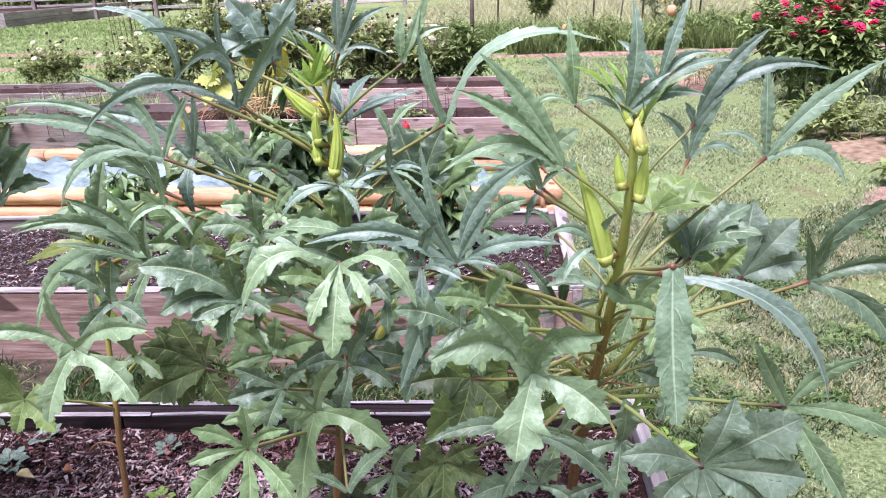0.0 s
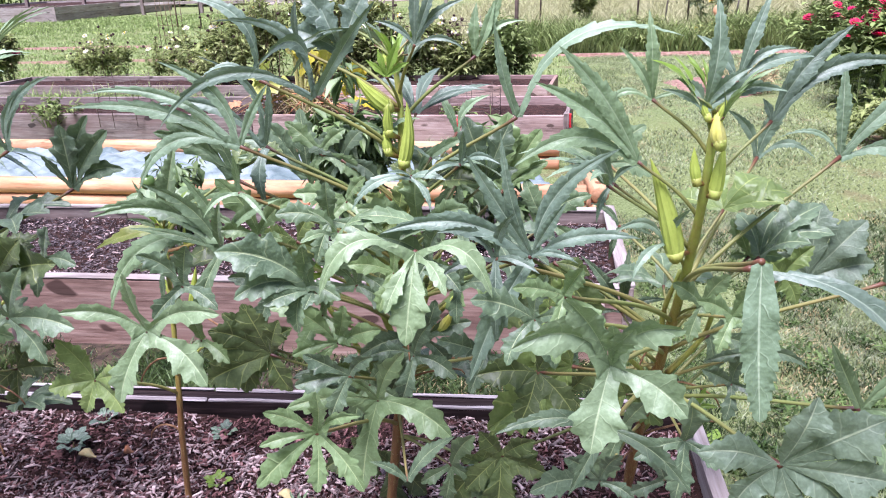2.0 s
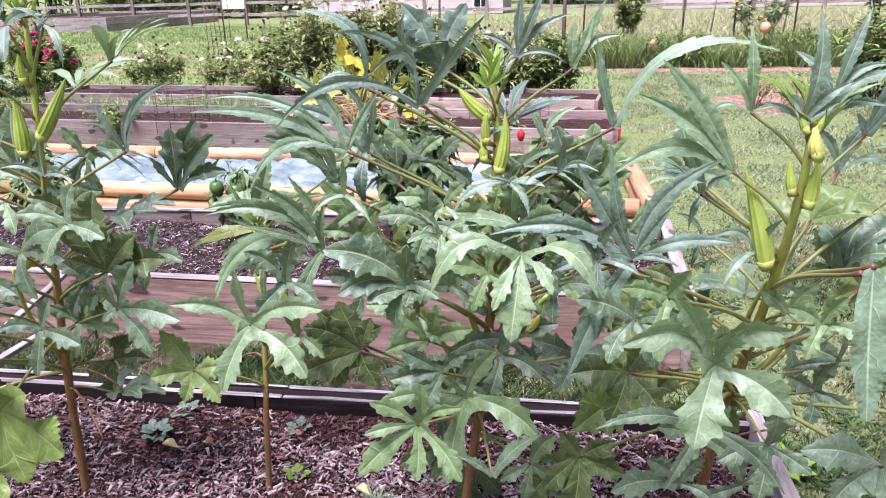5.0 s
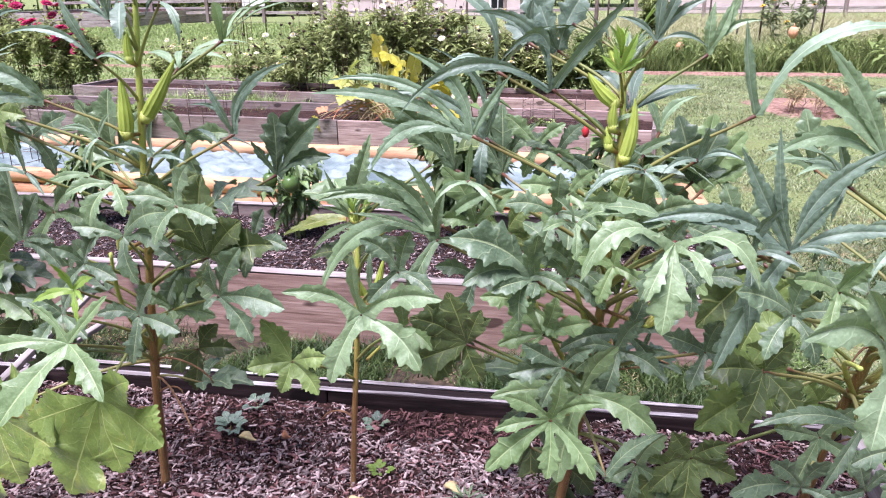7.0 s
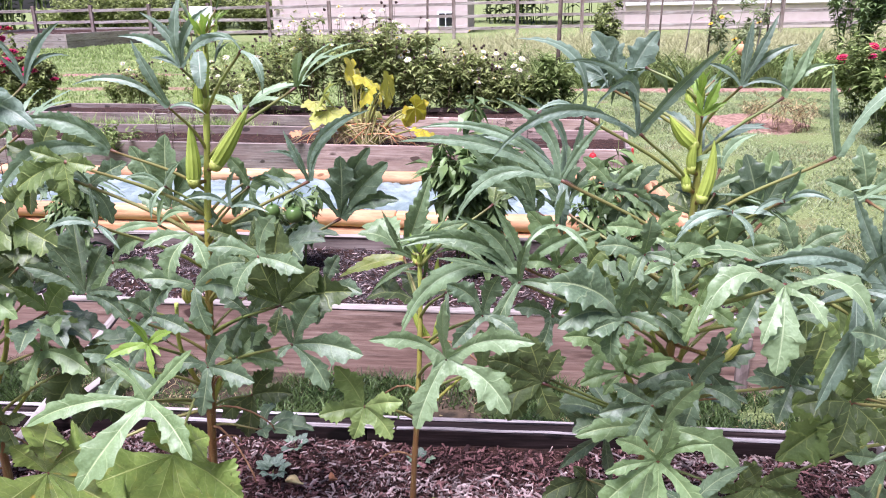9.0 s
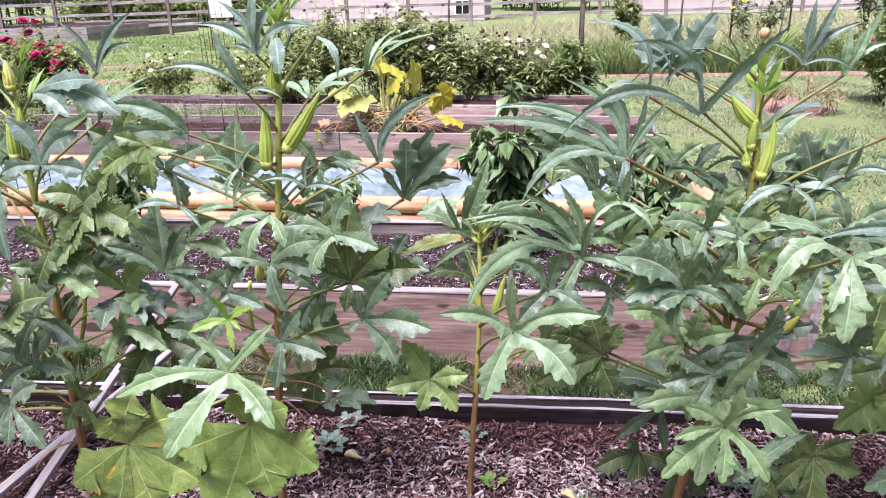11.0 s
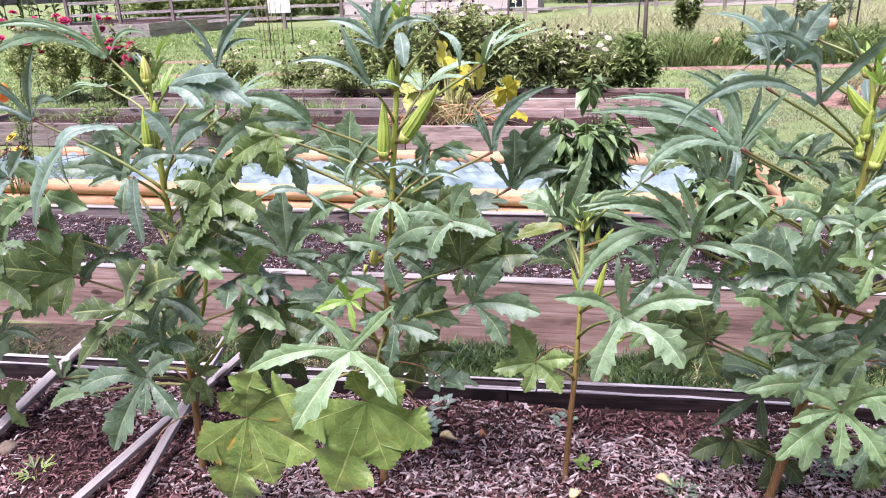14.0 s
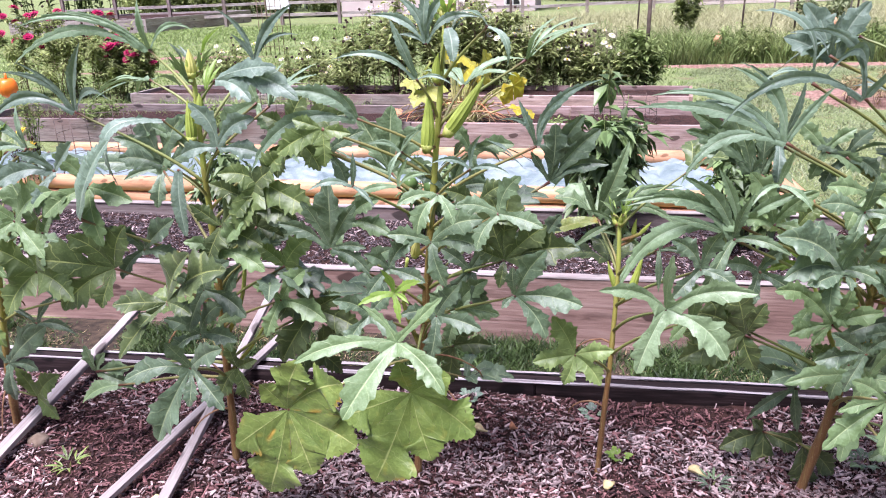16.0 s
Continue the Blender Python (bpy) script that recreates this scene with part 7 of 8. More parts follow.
def bush(name, label, category, x, y, z, w, h, leaves, size, mat, seed, flowers=(), heads=0, group="", stems=14, lean=(0, 0), narrow=0.42, leaf_low=0.12, foot=0.08, droop=(-0.45, 0.55)):
    """A many-stemmed bush: stems fan out of the ground, leaves sit along them, flowers on their ends."""
    r = random.Random(seed)
    e = thing(name, label, category, group, at=(x, y, z))
    lines, ends, v, f, uv = [], [], [], [], []
    for k in range(stems):
        a, rad = r.uniform(0, 2 * math.pi), (r.random() ** 0.6) * w / 2
        top = Vector((math.cos(a) * rad + lean[0], math.sin(a) * rad * 0.8 + lean[1], h * r.uniform(0.62, 1.06) * (1 - 0.35 * (2 * rad / w) ** 2)))
        b0 = Vector((math.cos(a) * w * foot, math.sin(a) * w * foot, -0.02))
        pts = bezier(b0, b0 + Vector((top.x * 0.15, top.y * 0.15, top.z * 0.5)), Vector((top.x * 0.7, top.y * 0.7, top.z * 0.75)), top, 7)
        lines.append(pts)
        ends.append(top)
        tube(pts, [0.0045 * (1 - 0.75 * i / 7) * max(1, h) for i in range(8)], 5, v, f, uv)
        for _ in range(3):
            p = pts[r.randint(3, 6)]
            q = p + Vector((r.uniform(-1, 1), r.uniform(-1, 1), r.uniform(0.3, 1))) * w * 0.16
            tube([p, (p + q) / 2 + Vector((0, 0, 0.01)), q], [0.003, 0.0025, 0.001], 4, v, f, uv)
            ends.append(q)
            lines.append([p, (p + q) / 2, q])
    spots = []
    while len(spots) < leaves:
        ln = r.choice(lines)
        i = r.uniform(0, len(ln) - 1.001)
        p = ln[int(i)].lerp(ln[int(i) + 1], i - int(i))
        if p.z < h * leaf_low and r.random() < 0.9:
            continue
        d = Vector((r.uniform(-1, 1), r.uniform(-1, 1), r.uniform(*droop)))
        L = size * r.uniform(0.55, 1.25)
        spots.append((p + d * 0.01, d, L, L * narrow * r.uniform(0.8, 1.2)))
    lv, lf = leafy(spots)
    tagged(raw_ob("foliage", lv, lf, mat, e), kind="stuff")
    r.shuffle(ends)
    ends.sort(key=lambda p: -p.z)
    pool = ends[: max(6, len(ends) * 2 // 3)]
    r.shuffle(pool)
    k = 0

    def raised(p, tall):
        """The end of a thin flower stem that stands clear of the leaves."""
        if not tall:
            return p
        q = p + Vector((r.uniform(-0.05, 0.05), r.uniform(-0.05, 0.05), h * r.uniform(0.0, 0.17)))
        tube([p, (p + q) / 2, q], [0.003, 0.0028, 0.0022], 4, v, f, uv)
        return q

    for n, me in flowers:
        for _ in range(n):
            p = raised(pool[k % len(pool)], me is FL_CREAM)
            k += 1
            o = new("flower", me)
            o.parent = e
            o.matrix_basis = Matrix.Translation(p + Vector((r.uniform(-0.03, 0.03), r.uniform(-0.03, 0.03), r.uniform(0.0, 0.03)))) @ pose(0, 0, 0, r.uniform(-5, 45), r.uniform(-25, 25), 0) @ Matrix.Diagonal((*[r.uniform(0.75, 1.25)] * 3, 1))
    for _ in range(heads):
        p = raised(pool[k % len(pool)], True)
        k += 1
        o = new("seedhead", HEAD)
        o.parent = e
        o.matrix_basis = Matrix.Translation(p + Vector((r.uniform(-0.03, 0.03), r.uniform(-0.03, 0.03), r.uniform(0, 0.04)))) @ pose(0, 0, 0, r.uniform(0, 90), 0, 0)
    tagged(raw_ob("branchwork", v, f, BROWN_STEM if heads or mat is STRAW else WEED, e, smooth=True), kind="stuff")
    return e


def path_stone(x, y, w):
    """A small worn stone bedded in the path."""
    bm = bmesh.new()
    bmesh.ops.create_icosphere(bm, subdivisions=2, radius=w / 2)
    for v in bm.verts:
        v.co = Vector((v.co.x * 1.2, v.co.y * 0.8, v.co.z * 0.7)) * (1 + 0.2 * noise.noise(v.co * 60))
    ob = tagged(mesh_ob("stone", bm, LATH, smooth=True), "small pale stone lying on the path", "stone")
    ob.matrix_world = pose(x, y, GZ + w * 0.22, 0, 0, 20)


path_stone(-1.245, 3.04, 0.045)

# peppers in the second bed
SB = 0.195
pep = "dark green pepper plant with drooping glossy leaves in the second bed"
HANG = (-1.3, 0.15)
bush("pepper_plant", pep, "pepper plant", -0.83, 4.02, SB, 0.50, 0.98, 900, 0.125, PEPPER, 1, group="peppers", stems=12, leaf_low=0.12, foot=0.14, droop=HANG)
bush("pepper_plant", pep, "pepper plant", -0.10, 4.04, SB, 0.42, 0.72, 360, 0.118, PEPPER, 2, group="peppers", stems=9, leaf_low=0.12, foot=0.12, droop=HANG)
pc = bush("pepper_plant", "small pepper plant bearing round green fruit", "pepper plant", -1.77, 4.05, SB, 0.42, 0.56, 260, 0.090, PEPPER, 3, group="peppers", stems=9, foot=0.1, droop=HANG)
bush("pepper_plant", pep, "pepper plant", -3.05, 4.10, SB, 0.43, 0.61, 480, 0.092, PEPPER, 4, group="peppers", stems=8, droop=HANG)


def pepper_fruit(parent, x, y, z, s, mat, name="pepper_fruit", label="round green pepper fruit", tall=1.0):
    bm = bmesh.new()
    bmesh.ops.create_uvsphere(bm, u_segments=16, v_segments=10, radius=s)
    for v in bm.verts:
        a = math.atan2(v.co.y, v.co.x)
        k = 1 + 0.07 * math.cos(4 * a) * (1 - abs(v.co.z / s))
        v.co = Vector((v.co.x * k, v.co.y * k, v.co.z * 1.1 - (0.25 * s if v.co.z > s * 0.9 else 0)))
    bmesh.ops.create_cone(bm, cap_ends=True, segments=6, radius1=s * 0.16, radius2=s * 0.1, depth=s * 0.7, matrix=Matrix.Translation((0, 0, s * 1.1)))
    ob = part(name, bm, mat, parent, label, smooth=True)
    ob.matrix_basis = Matrix.Translation((x, y, z)) @ Matrix.Diagonal((1, 1, tall, 1))


pepper_fruit(pc, 0.05, -0.16, 0.34, 0.043, FRUIT)
pepper_fruit(pc, -0.07, -0.13, 0.35, 0.038, FRUIT)
pepper_fruit(pc, 0.13, -0.10, 0.27, 0.030, FRUIT)
pb = bush("pepper_plant", "small pepper plant with one red fruit", "pepper plant", -0.22, 3.86, SB, 0.22, 0.64, 130, 0.085, PEPPER, 6, group="peppers", stems=6, droop=HANG)
pepper_fruit(pb, -0.04, -0.06, 0.65, 0.017, RED_PAINT, label="small red pepper fruit", tall=1.5)

# squash in the plank bed


def round_leaf(e, J, d, L, mat, seed):
    """A broad shallow-lobed leaf whose middle lobe points along d."""
    q = random.Random(seed)
    s = d.cross(Vector((q.uniform(-0.9, 0.9), -0.45, q.uniform(0.1, 1.0)))).normalized()
    tips = []
    for a in (-2.3, -1.15, 0, 1.15, 2.3):
        v = d * math.cos(a) + s * math.sin(a) + Vector((0, 0, -0.22 * abs(a)))
        tips.append((*(J + v * L * (1 - 0.08 * abs(a))), 0.08))
    blade("leaf", J, tips, "sq", mat, e, rows=12, seg=2, seed=seed)


def squash():
    """A collapsed squash: a heap of dry tan stalks, a few big yellowing leaves held over it."""
    r = random.Random(31)
    e = thing("squash_plant", "sprawling squash plant with yellowing leaves and dry tan stems", "squash plant", at=(-2.22, 7.85, 0.13))
    for x, y, z, L, m, dx, dz in (
            (-0.02, 0.05, 0.62, 0.14, SQUASH, -0.3, 0.5), (0.10, 0.0, 0.56, 0.16, SQUASH, 0.4, -0.5), (0.34, -0.05, 0.50, 0.15, SQUASH, -0.1, 0.7),
            (0.14, -0.1, 0.46, 0.13, SQUASH, 0.2, -0.5), (0.27, -0.12, 0.45, 0.10, SQUASH, 0.1, 0.4), (-0.30, -0.1, 0.44, 0.19, SQUASH_GREEN, 0.3, 0.3),
            (-0.26, -0.15, 0.32, 0.20, SQUASH_GREEN, 0.4, -0.3), (-0.45, 0.1, 0.36, 0.13, SQUASH_GREEN, -0.6, -0.2), (0.62, -0.2, 0.34, 0.15, SQUASH, 0.1, 0.6),
            (0.70, -0.25, 0.18, 0.15, SQUASH, 0.6, -0.5), (0.50, 0.1, 0.30, 0.13, SQUASH_GREEN, 0.7, -0.2), (-0.62, -0.25, 0.05, 0.08, SQUASH, -0.3, 0.5),
            (-0.10, 0.2, 0.55, 0.14, SQUASH_GREEN, -0.3, 0.6), (0.05, 0.2, 0.28, 0.16, SQUASH_GREEN, 0.2, -0.6)):
        z *= 1.25
        J = Vector((x, y, z))
        b0 = Vector((x * 0.3, y * 0.3, 0))
        v, f, uv = tube(bezier(b0, b0 + Vector((0, 0, z * 0.6)), J - Vector((dx * 0.1, 0, -0.02)), J, 7), [0.013 - 0.0008 * i for i in range(8)], 6)
        raw_ob("stalk", v, f, SQUASH_STALK, e, smooth=True)
        round_leaf(e, J, Vector((dx, -0.45, dz)).normalized(), L * 1.25, m, int(100 * z))
    for k in range(95):
        a = r.uniform(0, 2 * math.pi)
        p = Vector((math.cos(a) * r.uniform(0.3, 0.8), math.sin(a) * 0.26, r.uniform(0.0, 0.10)))
        q0 = Vector((r.uniform(-0.3, 0.3), r.uniform(-0.1, 0.1), r.uniform(0.1, 0.3)))
        mid = (p + q0) / 2 + Vector((r.uniform(-0.1, 0.1), r.uniform(-0.1, 0.0), r.uniform(0.0, 0.15)))
        v, f, uv = tube(spline([q0, mid, p], 4), [0.007 - 0.0005 * i for i in range(9)], 5)
        raw_ob("stalk", v, f, STRAW if r.random() < 0.85 else TERRACOTTA, e, smooth=True)
    for k in range(16):
        a = -0.75 + 1.5 * k / 15 + r.uniform(-0.05, 0.05)
        L = r.uniform(0.26, 0.44)
        p = Vector((0.12 + 0.05 * a, -0.12 + r.uniform(-0.06, 0.06), 0.0))
        q = p + Vector((math.sin(a) * L, r.uniform(-0.1, 0.05), math.cos(a) * L))
        v, f, uv = tube(spline([p, (p + q) / 2 + Vector((0, 0, 0.03)), q], 4), [0.011 - 0.0006 * i for i in range(9)], 6)
        raw_ob("stalk", v, f, SQUASH_STALK, e, smooth=True)
    for x, z in ((0.34, 0.06), (-0.55, 0.22)):
        J = Vector((x, -0.32, z))
        round_leaf(e, J, Vector((0.7, -0.3, -0.5)).normalized(), 0.08, TERRACOTTA, int(x * 100) + 60)


squash()
bush("leafy_weed", "low green weeds in the plank bed", "weed", -0.61, 7.55, 0.12, 0.46, 0.12, 120, 0.081, WEED, 41, group="bed weeds", stems=8)
bush("leafy_weed", "low green weeds in the plank bed", "weed", -1.21, 7.58, 0.12, 0.35, 0.13, 90, 0.070, WEED, 42, group="bed weeds", stems=8)
bush("leafy_weed", "low green weeds in the plank bed", "weed", -4.84, 7.72, 0.12, 0.81, 0.27, 260, 0.081, WEED, 43, group="bed weeds", stems=12)
bush("leafy_weed", "low green weeds in the plank bed", "weed", -6.39, 8.05, 0.12, 0.82, 0.27, 260, 0.082, WEED, 44, group="bed weeds", stems=12)

# flower bushes behind the beds
zw = "tall bushy flower clump with cream blooms and dark seedheads"
for i, (x, y, w, h) in enumerate(((-3.75, 10.5, 1.2, 1.04), (-3.1, 10.4, 1.2, 1.30), (-2.45, 10.5, 1.1, 1.26), (-1.8, 10.4, 1.05, 1.04), (-1.25, 10.5, 1.0, 0.86), (-0.75, 10.4, 0.8, 0.72), (-2.6, 11.4, 1.4, 1.15))):
    bush("flower_bush", zw, "flower bush", x, y, GZ - 0.02, w * 1.15, h * 1.22, 2300, 0.125, BUSH, 50 + i, flowers=((15, FL_CREAM),), heads=18, group="flower bushes", stems=30, narrow=0.34, leaf_low=0.08, foot=0.25)
for i, (x, y, w, h) in enumerate(((-5.0, 11.3, 1.15, 0.72), (-6.3, 11.6, 1.0, 0.76), (-7.0, 12.4, 0.9, 0.5), (-4.4, 11.0, 0.7, 0.5))):
    bush("flower_bush", "smaller fading flower clump with cream blooms and brown seedheads", "flower bush", x, y, GZ - 0.02, w, h * 1.15, 1300, 0.10, BUSH, 60 + i, flowers=((7, FL_CREAM),), heads=16, group="flower bushes", stems=22, narrow=0.36, leaf_low=0.05, foot=0.25)
bush("leafy_shrub", "leafy bright green shrub at the bed's end", "shrub", -0.28, 10.50, GZ - 0.02, 0.95, 0.90, 1700, 0.150, WEED, 66, stems=20, narrow=0.3, foot=0.25)
zr = "zinnia bush with crimson flower heads"
for i, (x, y, w, h) in enumerate(((-8.7, 11.3, 1.7, 1.35), (-9.9, 11.9, 1.6, 1.5), (-7.9, 11.2, 0.9, 1.0))):
    bush("zinnia_bush", zr, "zinnia", x, y, GZ - 0.02, w * 1.1, h, 3000, 0.11, BUSH, 70 + i, flowers=((13, FL_RED),), heads=9, group="zinnias", stems=26, foot=0.25)
for i, (x, y, w, h, n) in enumerate(((3.78, 9.07, 1.23, 1.29, 9), (4.67, 9.59, 1.61, 1.68, 11), (4.24, 10.81, 1.60, 1.16, 8), (5.15, 8.05, 1.43, 1.34, 7))):
    bush("zinnia_bush", "tall zinnia bush with magenta and crimson flower heads", "zinnia", x, y, GZ - 0.02, w * 1.1, h, 2600, 0.145, WEED, 75 + i, flowers=((2 * n, FL_PINK), (5, FL_RED)), group="zinnias", stems=28, foot=0.25, leaf_low=0.03)
for i, (x, y, w, h) in enumerate(((3.20, 7.38, 1.03, 0.38), (3.86, 6.88, 1.13, 0.54), (3.13, 5.71, 0.64, 0.26), (3.73, 5.44, 1.06, 0.48))):
    bush("border_weeds", "tangled low green weeds at the border's foot", "weed", x, y, GZ - 0.02, w, h, 1100, 0.095, BUSH, 80 + i, group="border weeds", stems=20, foot=0.3, leaf_low=0.0)
bush("dead_clump", "withered straw-brown weed clump in the lawn", "dead weeds", 2.62, 10.15, GZ - 0.02, 1.0, 0.42, 900, 0.11, STRAW, 88, stems=26, narrow=0.12, leaf_low=0.0, foot=0.35)
bush("shrub", "slim dark evergreen shrub in the field", "shrub", 1.22, 17.31, GZ - 0.02, 0.83, 1.95, 1400, 0.139, BUSH, 90, stems=16)
bush("shrub", "dark broad-leaved shrub by the field", "shrub", 6.51, 17.92, GZ - 0.02, 2.24, 2.70, 2200, 0.182, PEPPER, 91, stems=22)
bush("shrub", "climbing yellow-green vine on stakes", "vine", 3.66, 16.70, GZ - 0.02, 1.53, 1.94, 500, 0.181, GRASS, 92, flowers=((3, FL_YELLOW),), stems=12)
bush("shrub", "yellow flowers among field weeds", "flower", 3.55, 16.10, GZ - 0.02, 0.69, 0.33, 200, 0.110, WEED, 93, flowers=((3, FL_YELLOW),), stems=8)
for i in range(7):
    bush("hedge_shrub", "rounded green shrub beyond the far bed", "shrub", -25 + i * 2.0, 41.5 + 0.6 * (i % 2), GZ - 0.02, 4.2, 2.1, 3000, 0.30, BUSH, 95 + i, group="far hedge", stems=34, leaf_low=0.0)

for i in range(11):
    bush("tree_belt", "dark green trees and undergrowth far behind the fence", "tree", -42 + i * 7.5, 54 + 2.0 * (i % 3), GZ - 0.02, 11.0, 8.5, 2600, 0.75, FAR_LEAF, 130 + i, group="tree belt", stems=40, leaf_low=0.0, foot=0.35)

# ---------------- stakes, cages, fence, sign ----------------


def stick(parent, a, b, r, mat, name="stake", sides=6):
    v, f, uv = tube([a, tuple((Vector(a) + Vector(b)) / 2), b], [r, r * 0.97, r * 0.92], sides)
    return raw_ob(name, v, f, mat, parent, smooth=True)


def wire_cage(x, y, z, r, h, label):
    e = thing("wire_cage", label, "plant cage", "wire cages", at=(x, y, z))
    for k in range(8):
        a = 2 * math.pi * k / 8
        stick(e, (r * math.cos(a), r * math.sin(a), -0.02), (r * math.cos(a), r * math.sin(a), h), 0.0035, WIRE, "upright", 5)
    for j in range(5):
        zz = h * (j + 0.6) / 5
        pts = [(r * math.cos(2 * math.pi * k / 20), r * math.sin(2 * math.pi * k / 20), zz) for k in range(21)]
        v, f, uv = tube(pts, [0.003] * 21, 4)
        raw_ob("hoop", v, f, WIRE, e)


wire_cage(-5.05, 5.95, 0.06, 0.30, 0.55, "rusty round wire plant cage on the timber bed")
wire_cage(-4.03, 7.80, 0.13, 0.28, 0.47, "rusty round wire plant cage")
wire_cage(-0.89, 11.06, GZ - 0.03, 0.41, 0.93, "rusty wire plant cage among the flower bushes")
wire_cage(-0.51, 7.80, 0.13, 0.30, 0.29, "thin wire hoop cage in the plank bed")
tall = tagged(stick(None, (-0.11, 10.60, GZ - 0.05), (-0.08, 10.60, 1.75), 0.027, BARK, "garden_stake"), "tall brown wooden garden stake", "stake", "stakes")
for x, y, h in ((2.27, 17.00, 1.84), (3.25, 16.85, 2.11), (4.52, 17.31, 2.00), (-2.11, 12.89, 1.61), (0.32, 18.68, 1.88)):
    tagged(stick(None, (x, y, GZ - 0.05), (x + 0.05, y, h), 0.02, BARK, "garden_stake"), "thin brown stake standing in the weeds", "stake", "stakes")
for x, y, h in ((2.83, 17.16, 2.26), (4.07, 16.50, 2.25)):
    tagged(stick(None, (x, y, GZ - 0.05), (x + 0.22, y, h), 0.016, LATH, "garden_cane"), "pale leaning garden cane", "stake", "canes")

# dried plant in the cage with an orange fruit
e = bush("dried_plant", "dried dark brown seed stalks beside the cage", "dried plant", -5.42, 5.55, 0.08, 0.34, 0.52, 520, 0.036, SEEDHEAD, 110, stems=18, foot=0.3, droop=(-1.2, 0.3), flowers=((2, FL_YELLOW),))
e = bush("tomato_plant", "withered tomato vine with one orange fruit", "tomato plant", -5.87, 6.20, 0.08, 0.43, 0.85, 160, 0.076, BUSH, 111, stems=9)
pepper_fruit(e, 0.12, -0.30, 0.76, 0.082, ORANGE, "tomato", "ripe orange tomato")
gourd = bush("gourd_vine", "wilted gourd vine with orange gourds", "gourd", 1.54, 15.30, GZ - 0.02, 0.42, 0.62, 60, 0.097, WEED, 112, stems=6)
pepper_fruit(gourd, 0.0, -0.1, 0.38, 0.075, GOURD, "gourd", "pale orange gourd", 1.5)
gourd = bush("gourd_vine", "gourd vine climbing a stake, with one pink-orange gourd", "gourd", 3.46, 15.25, GZ - 0.02, 0.50, 0.90, 120, 0.097, WEED, 113, flowers=((2, FL_YELLOW),), stems=6)
pepper_fruit(gourd, 0.0, -0.1, 0.66, 0.085, GOURD, "gourd", "pink-orange gourd", 1.2)
r_ = random.Random(5)
for i in range(12):
    bush("field_weeds", "tangled olive green weeds along the field edge", "weed", -0.6 + i * 0.78 + r_.uniform(-0.2, 0.2), 15.3 + r_.uniform(-0.3, 0.6), GZ - 0.02, r_.uniform(0.9, 1.5), r_.uniform(0.40, 0.75), 700, 0.12, BUSH if i % 3 else WEED, 140 + i, group="field weeds", stems=20, leaf_low=0.0, foot=0.3, narrow=0.25)

fence = thing("rail_fence", "weathered split-rail fence along the garden's edge", "fence", at=(0, 34.0, GZ))
for k in range(15):
    x = -25.0 + 2.7 * k
    board(fence, (x, 0, -0.1), (x, 0, 1.65), 0.14, 0.14, BOARD_GREY, "post")
    for z in (0.42, 0.92, 1.42):
        board(fence, (x + 0.075, 0.0, z + rnd.uniform(-0.03, 0.03)), (x + 2.625, 0.0, z + rnd.uniform(-0.03, 0.03)), 0.06, 0.12, LATH, "rail")

sign = thing("sign_board", "blank white sign board on two dark stakes", "sign", at=(-10.4, 24.0, GZ))
board(sign, (-0.37, 0, 1.24), (0.37, 0, 1.24), 0.02, 0.60, WHITE, "panel", wob=0.0)
for x in (-0.42, 0.34):
    stick(sign, (x, 0.04, -0.1), (x, 0.04, 1.9), 0.022, WIRE, "post")

trel = thing("trellis", "narrow rusty-brown lattice trellis with withered stems", "trellis", at=(-8.6, 18.8, GZ))
for k in range(6):
    stick(trel, (-0.3 + 0.12 * k, 0, -0.05), (-0.3 + 0.12 * k + rnd.uniform(-0.03, 0.03), 0, 1.35), 0.009, BROWN_STEM, "upright")
for k in range(5):
    stick(trel, (-0.32, -0.012, 0.2 + 0.24 * k), (0.34, -0.012, 0.2 + 0.24 * k), 0.005, BROWN_STEM, "bar")

farbed = thing("raised_bed", "long pale grey weathered raised bed in the distance", "raised bed", at=(-18.6, 30.0, GZ), rz=-8)
for z in (0.14, 0.43):
    board(farbed, (-7, 0, z), (-3.0, 0, z), 0.10, 0.28, LATH)
    board(farbed, (-2.99, 0, z), (0, 0, z), 0.10, 0.28, LATH)
    board(farbed, (-7, 8.0, z), (0, 8.0, z), 0.10, 0.28, LATH)
    board(farbed, (0.05, -0.05, z), (0.05, 4.0, z), 0.10, 0.28, LATH)
    board(farbed, (0.05, 4.01, z), (0.05, 8.05, z), 0.10, 0.28, LATH)
    board(farbed, (-7.05, -0.05, z), (-7.05, 8.05, z), 0.10, 0.28, LATH)
fs = soil_sheet("bed_soil", -7, 0, 0.06, 7.94, 0.48, "dry soil in the far bed", 20, 6)
fs.matrix_world = farbed.matrix_world.copy()


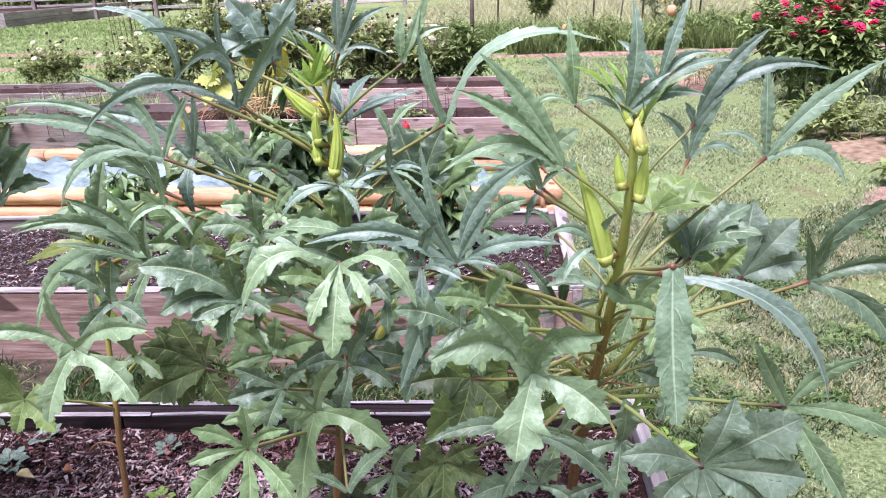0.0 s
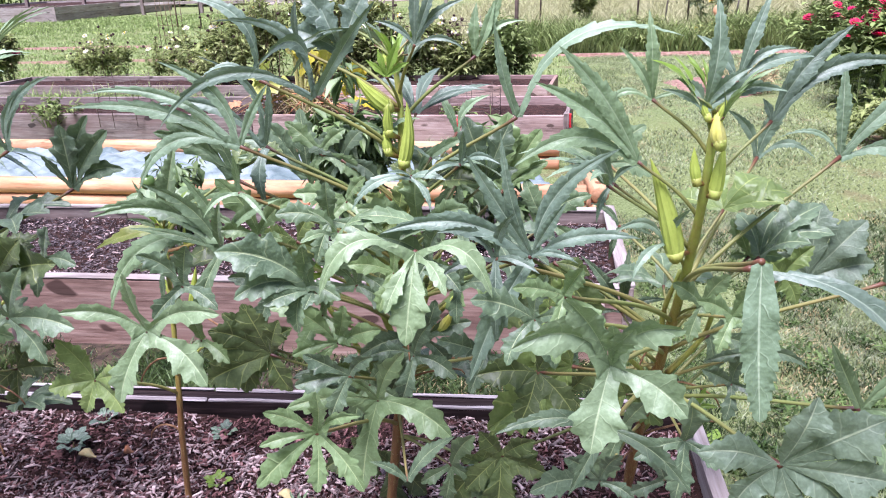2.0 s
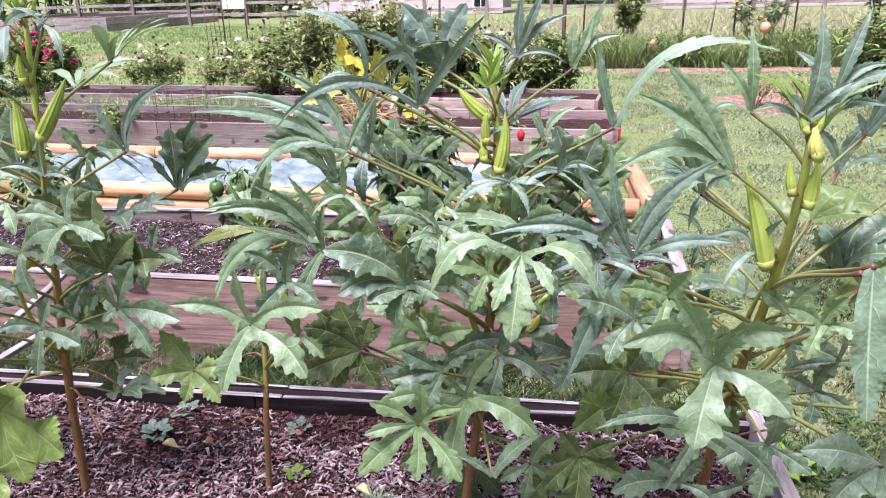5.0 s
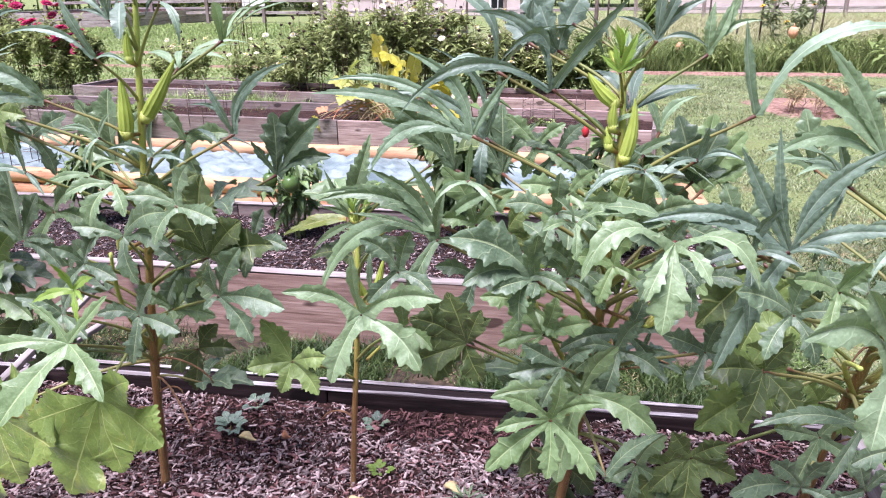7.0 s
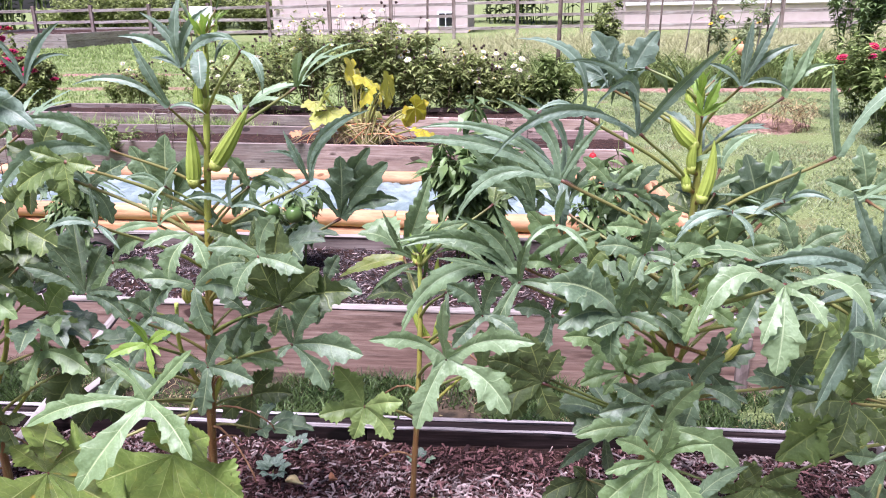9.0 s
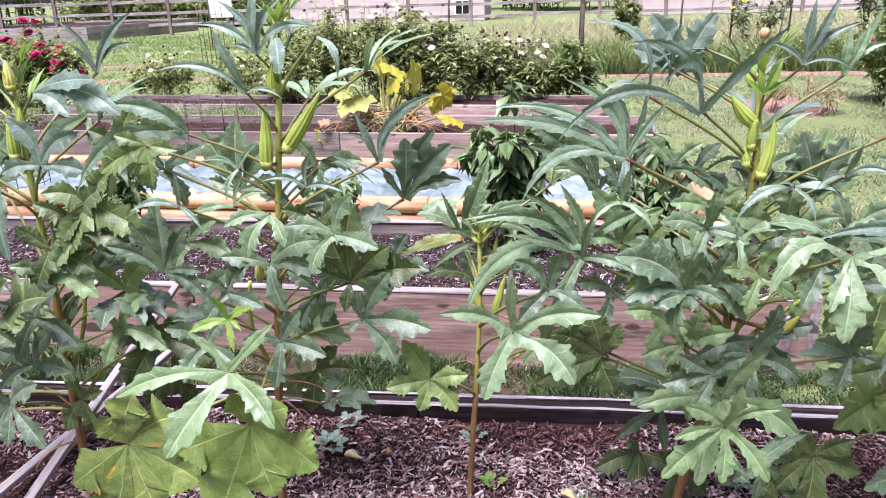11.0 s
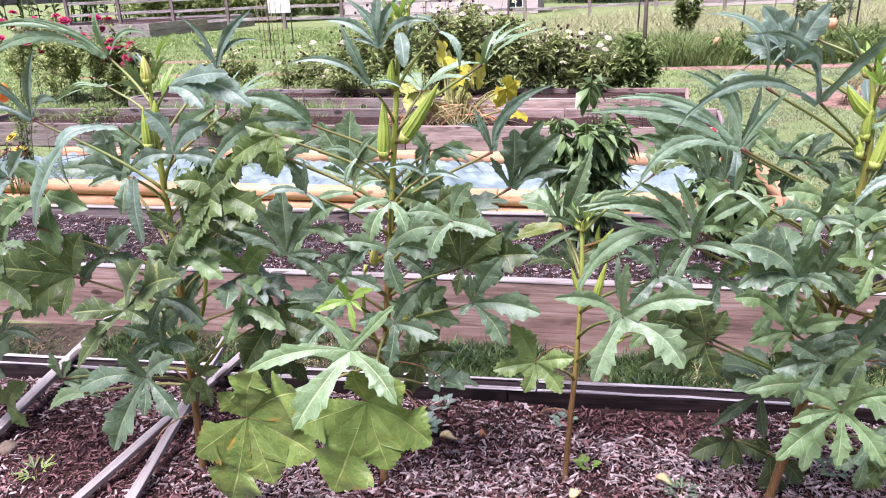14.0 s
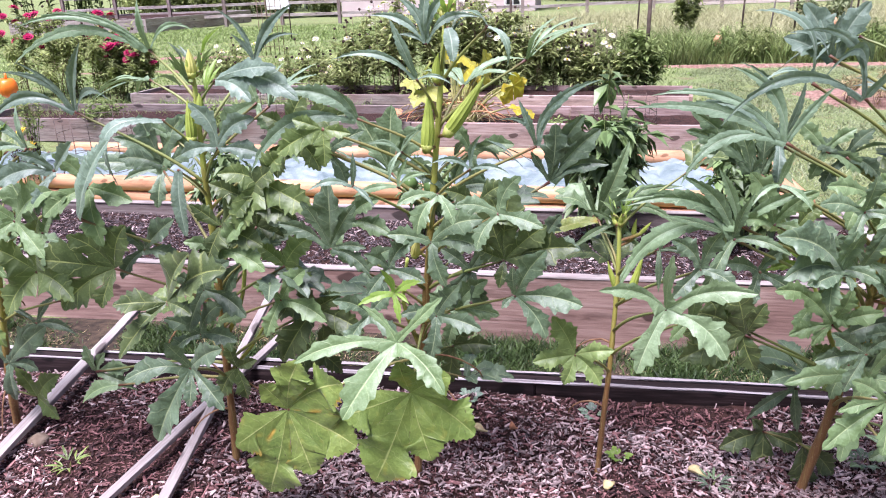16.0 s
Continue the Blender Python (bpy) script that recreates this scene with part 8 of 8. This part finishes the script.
def box_part(name, mat, parent, cx, cy, cz, sx, sy, sz, label=""):
    bm = bmesh.new()
    bmesh.ops.create_cube(bm, size=1, matrix=Matrix.Translation((cx, cy, cz)) @ Matrix.Diagonal((sx, sy, sz, 1)))
    return part(name, bm, mat, parent, label)


def building(x0, x1, y, h, wins, label, band=0.0):
    """A long low building: lapped siding on a core wall, a roof, framed windows and perhaps a white sill band."""
    e = thing("building", label, "building", "buildings beyond the garden", at=((x0 + x1) / 2, y, GZ))
    W = x1 - x0
    box_part("wall", WALL, e, 0, 3, h / 2, W, 6, h)
    rows = int(h / 0.36)
    for k in range(rows):
        bm = bmesh.new()
        bmesh.ops.create_cube(bm, size=1, matrix=Matrix.Diagonal((W, 0.03, 0.35, 1)))
        ob = part("siding_board", bm, WALL, e)
        ob.matrix_basis = pose(0, -0.03, 0.18 + 0.36 * k, 5, 0, 0)
    bm = bmesh.new()
    pts = [(-W / 2 - 0.3, -0.4, h), (W / 2 + 0.3, -0.4, h), (W / 2 + 0.3, 6.4, h), (-W / 2 - 0.3, 6.4, h), (-W / 2 - 0.3, 3, h + 1.6), (W / 2 + 0.3, 3, h + 1.6)]
    vs = [bm.verts.new(p) for p in pts]
    for q in ((0, 1, 5, 4), (2, 3, 4, 5), (0, 4, 3), (1, 2, 5), (3, 2, 1, 0)):
        bm.faces.new([vs[i] for i in q])
    part("roof", bm, BOARD_GREY, e)
    if band:
        box_part("sill_band", WHITE, e, 0, -0.13, band, W, 0.12, 0.16, "white sill band")
    for wx, ww, z0, z1 in wins:
        w = box_part("window", WHITE, e, wx, -0.08, (z0 + z1) / 2, ww + 0.16, 0.08, z1 - z0 + 0.16, "white window frame")
        for k in (-1, 1):
            box_part("pane", GLASS, w, wx + k * ww / 4, -0.125, (z0 + z1) / 2, ww / 2 - 0.05, 0.02, z1 - z0, "dark window glass")


building(-13.2, -3.2, 40.0, 3.6, ((3.9, 0.7, 0.35, 0.95),), "long low building with pale pinkish lapped siding")
building(4.6, 15.5, 40.5, 3.6, ((-3.9, 2.2, 1.45, 2.9), (-1.2, 2.2, 1.45, 2.9), (1.5, 2.2, 1.45, 2.9), (4.1, 1.8, 1.45, 2.9)), "low pinkish building with wide dark windows over a white sill", band=1.25)
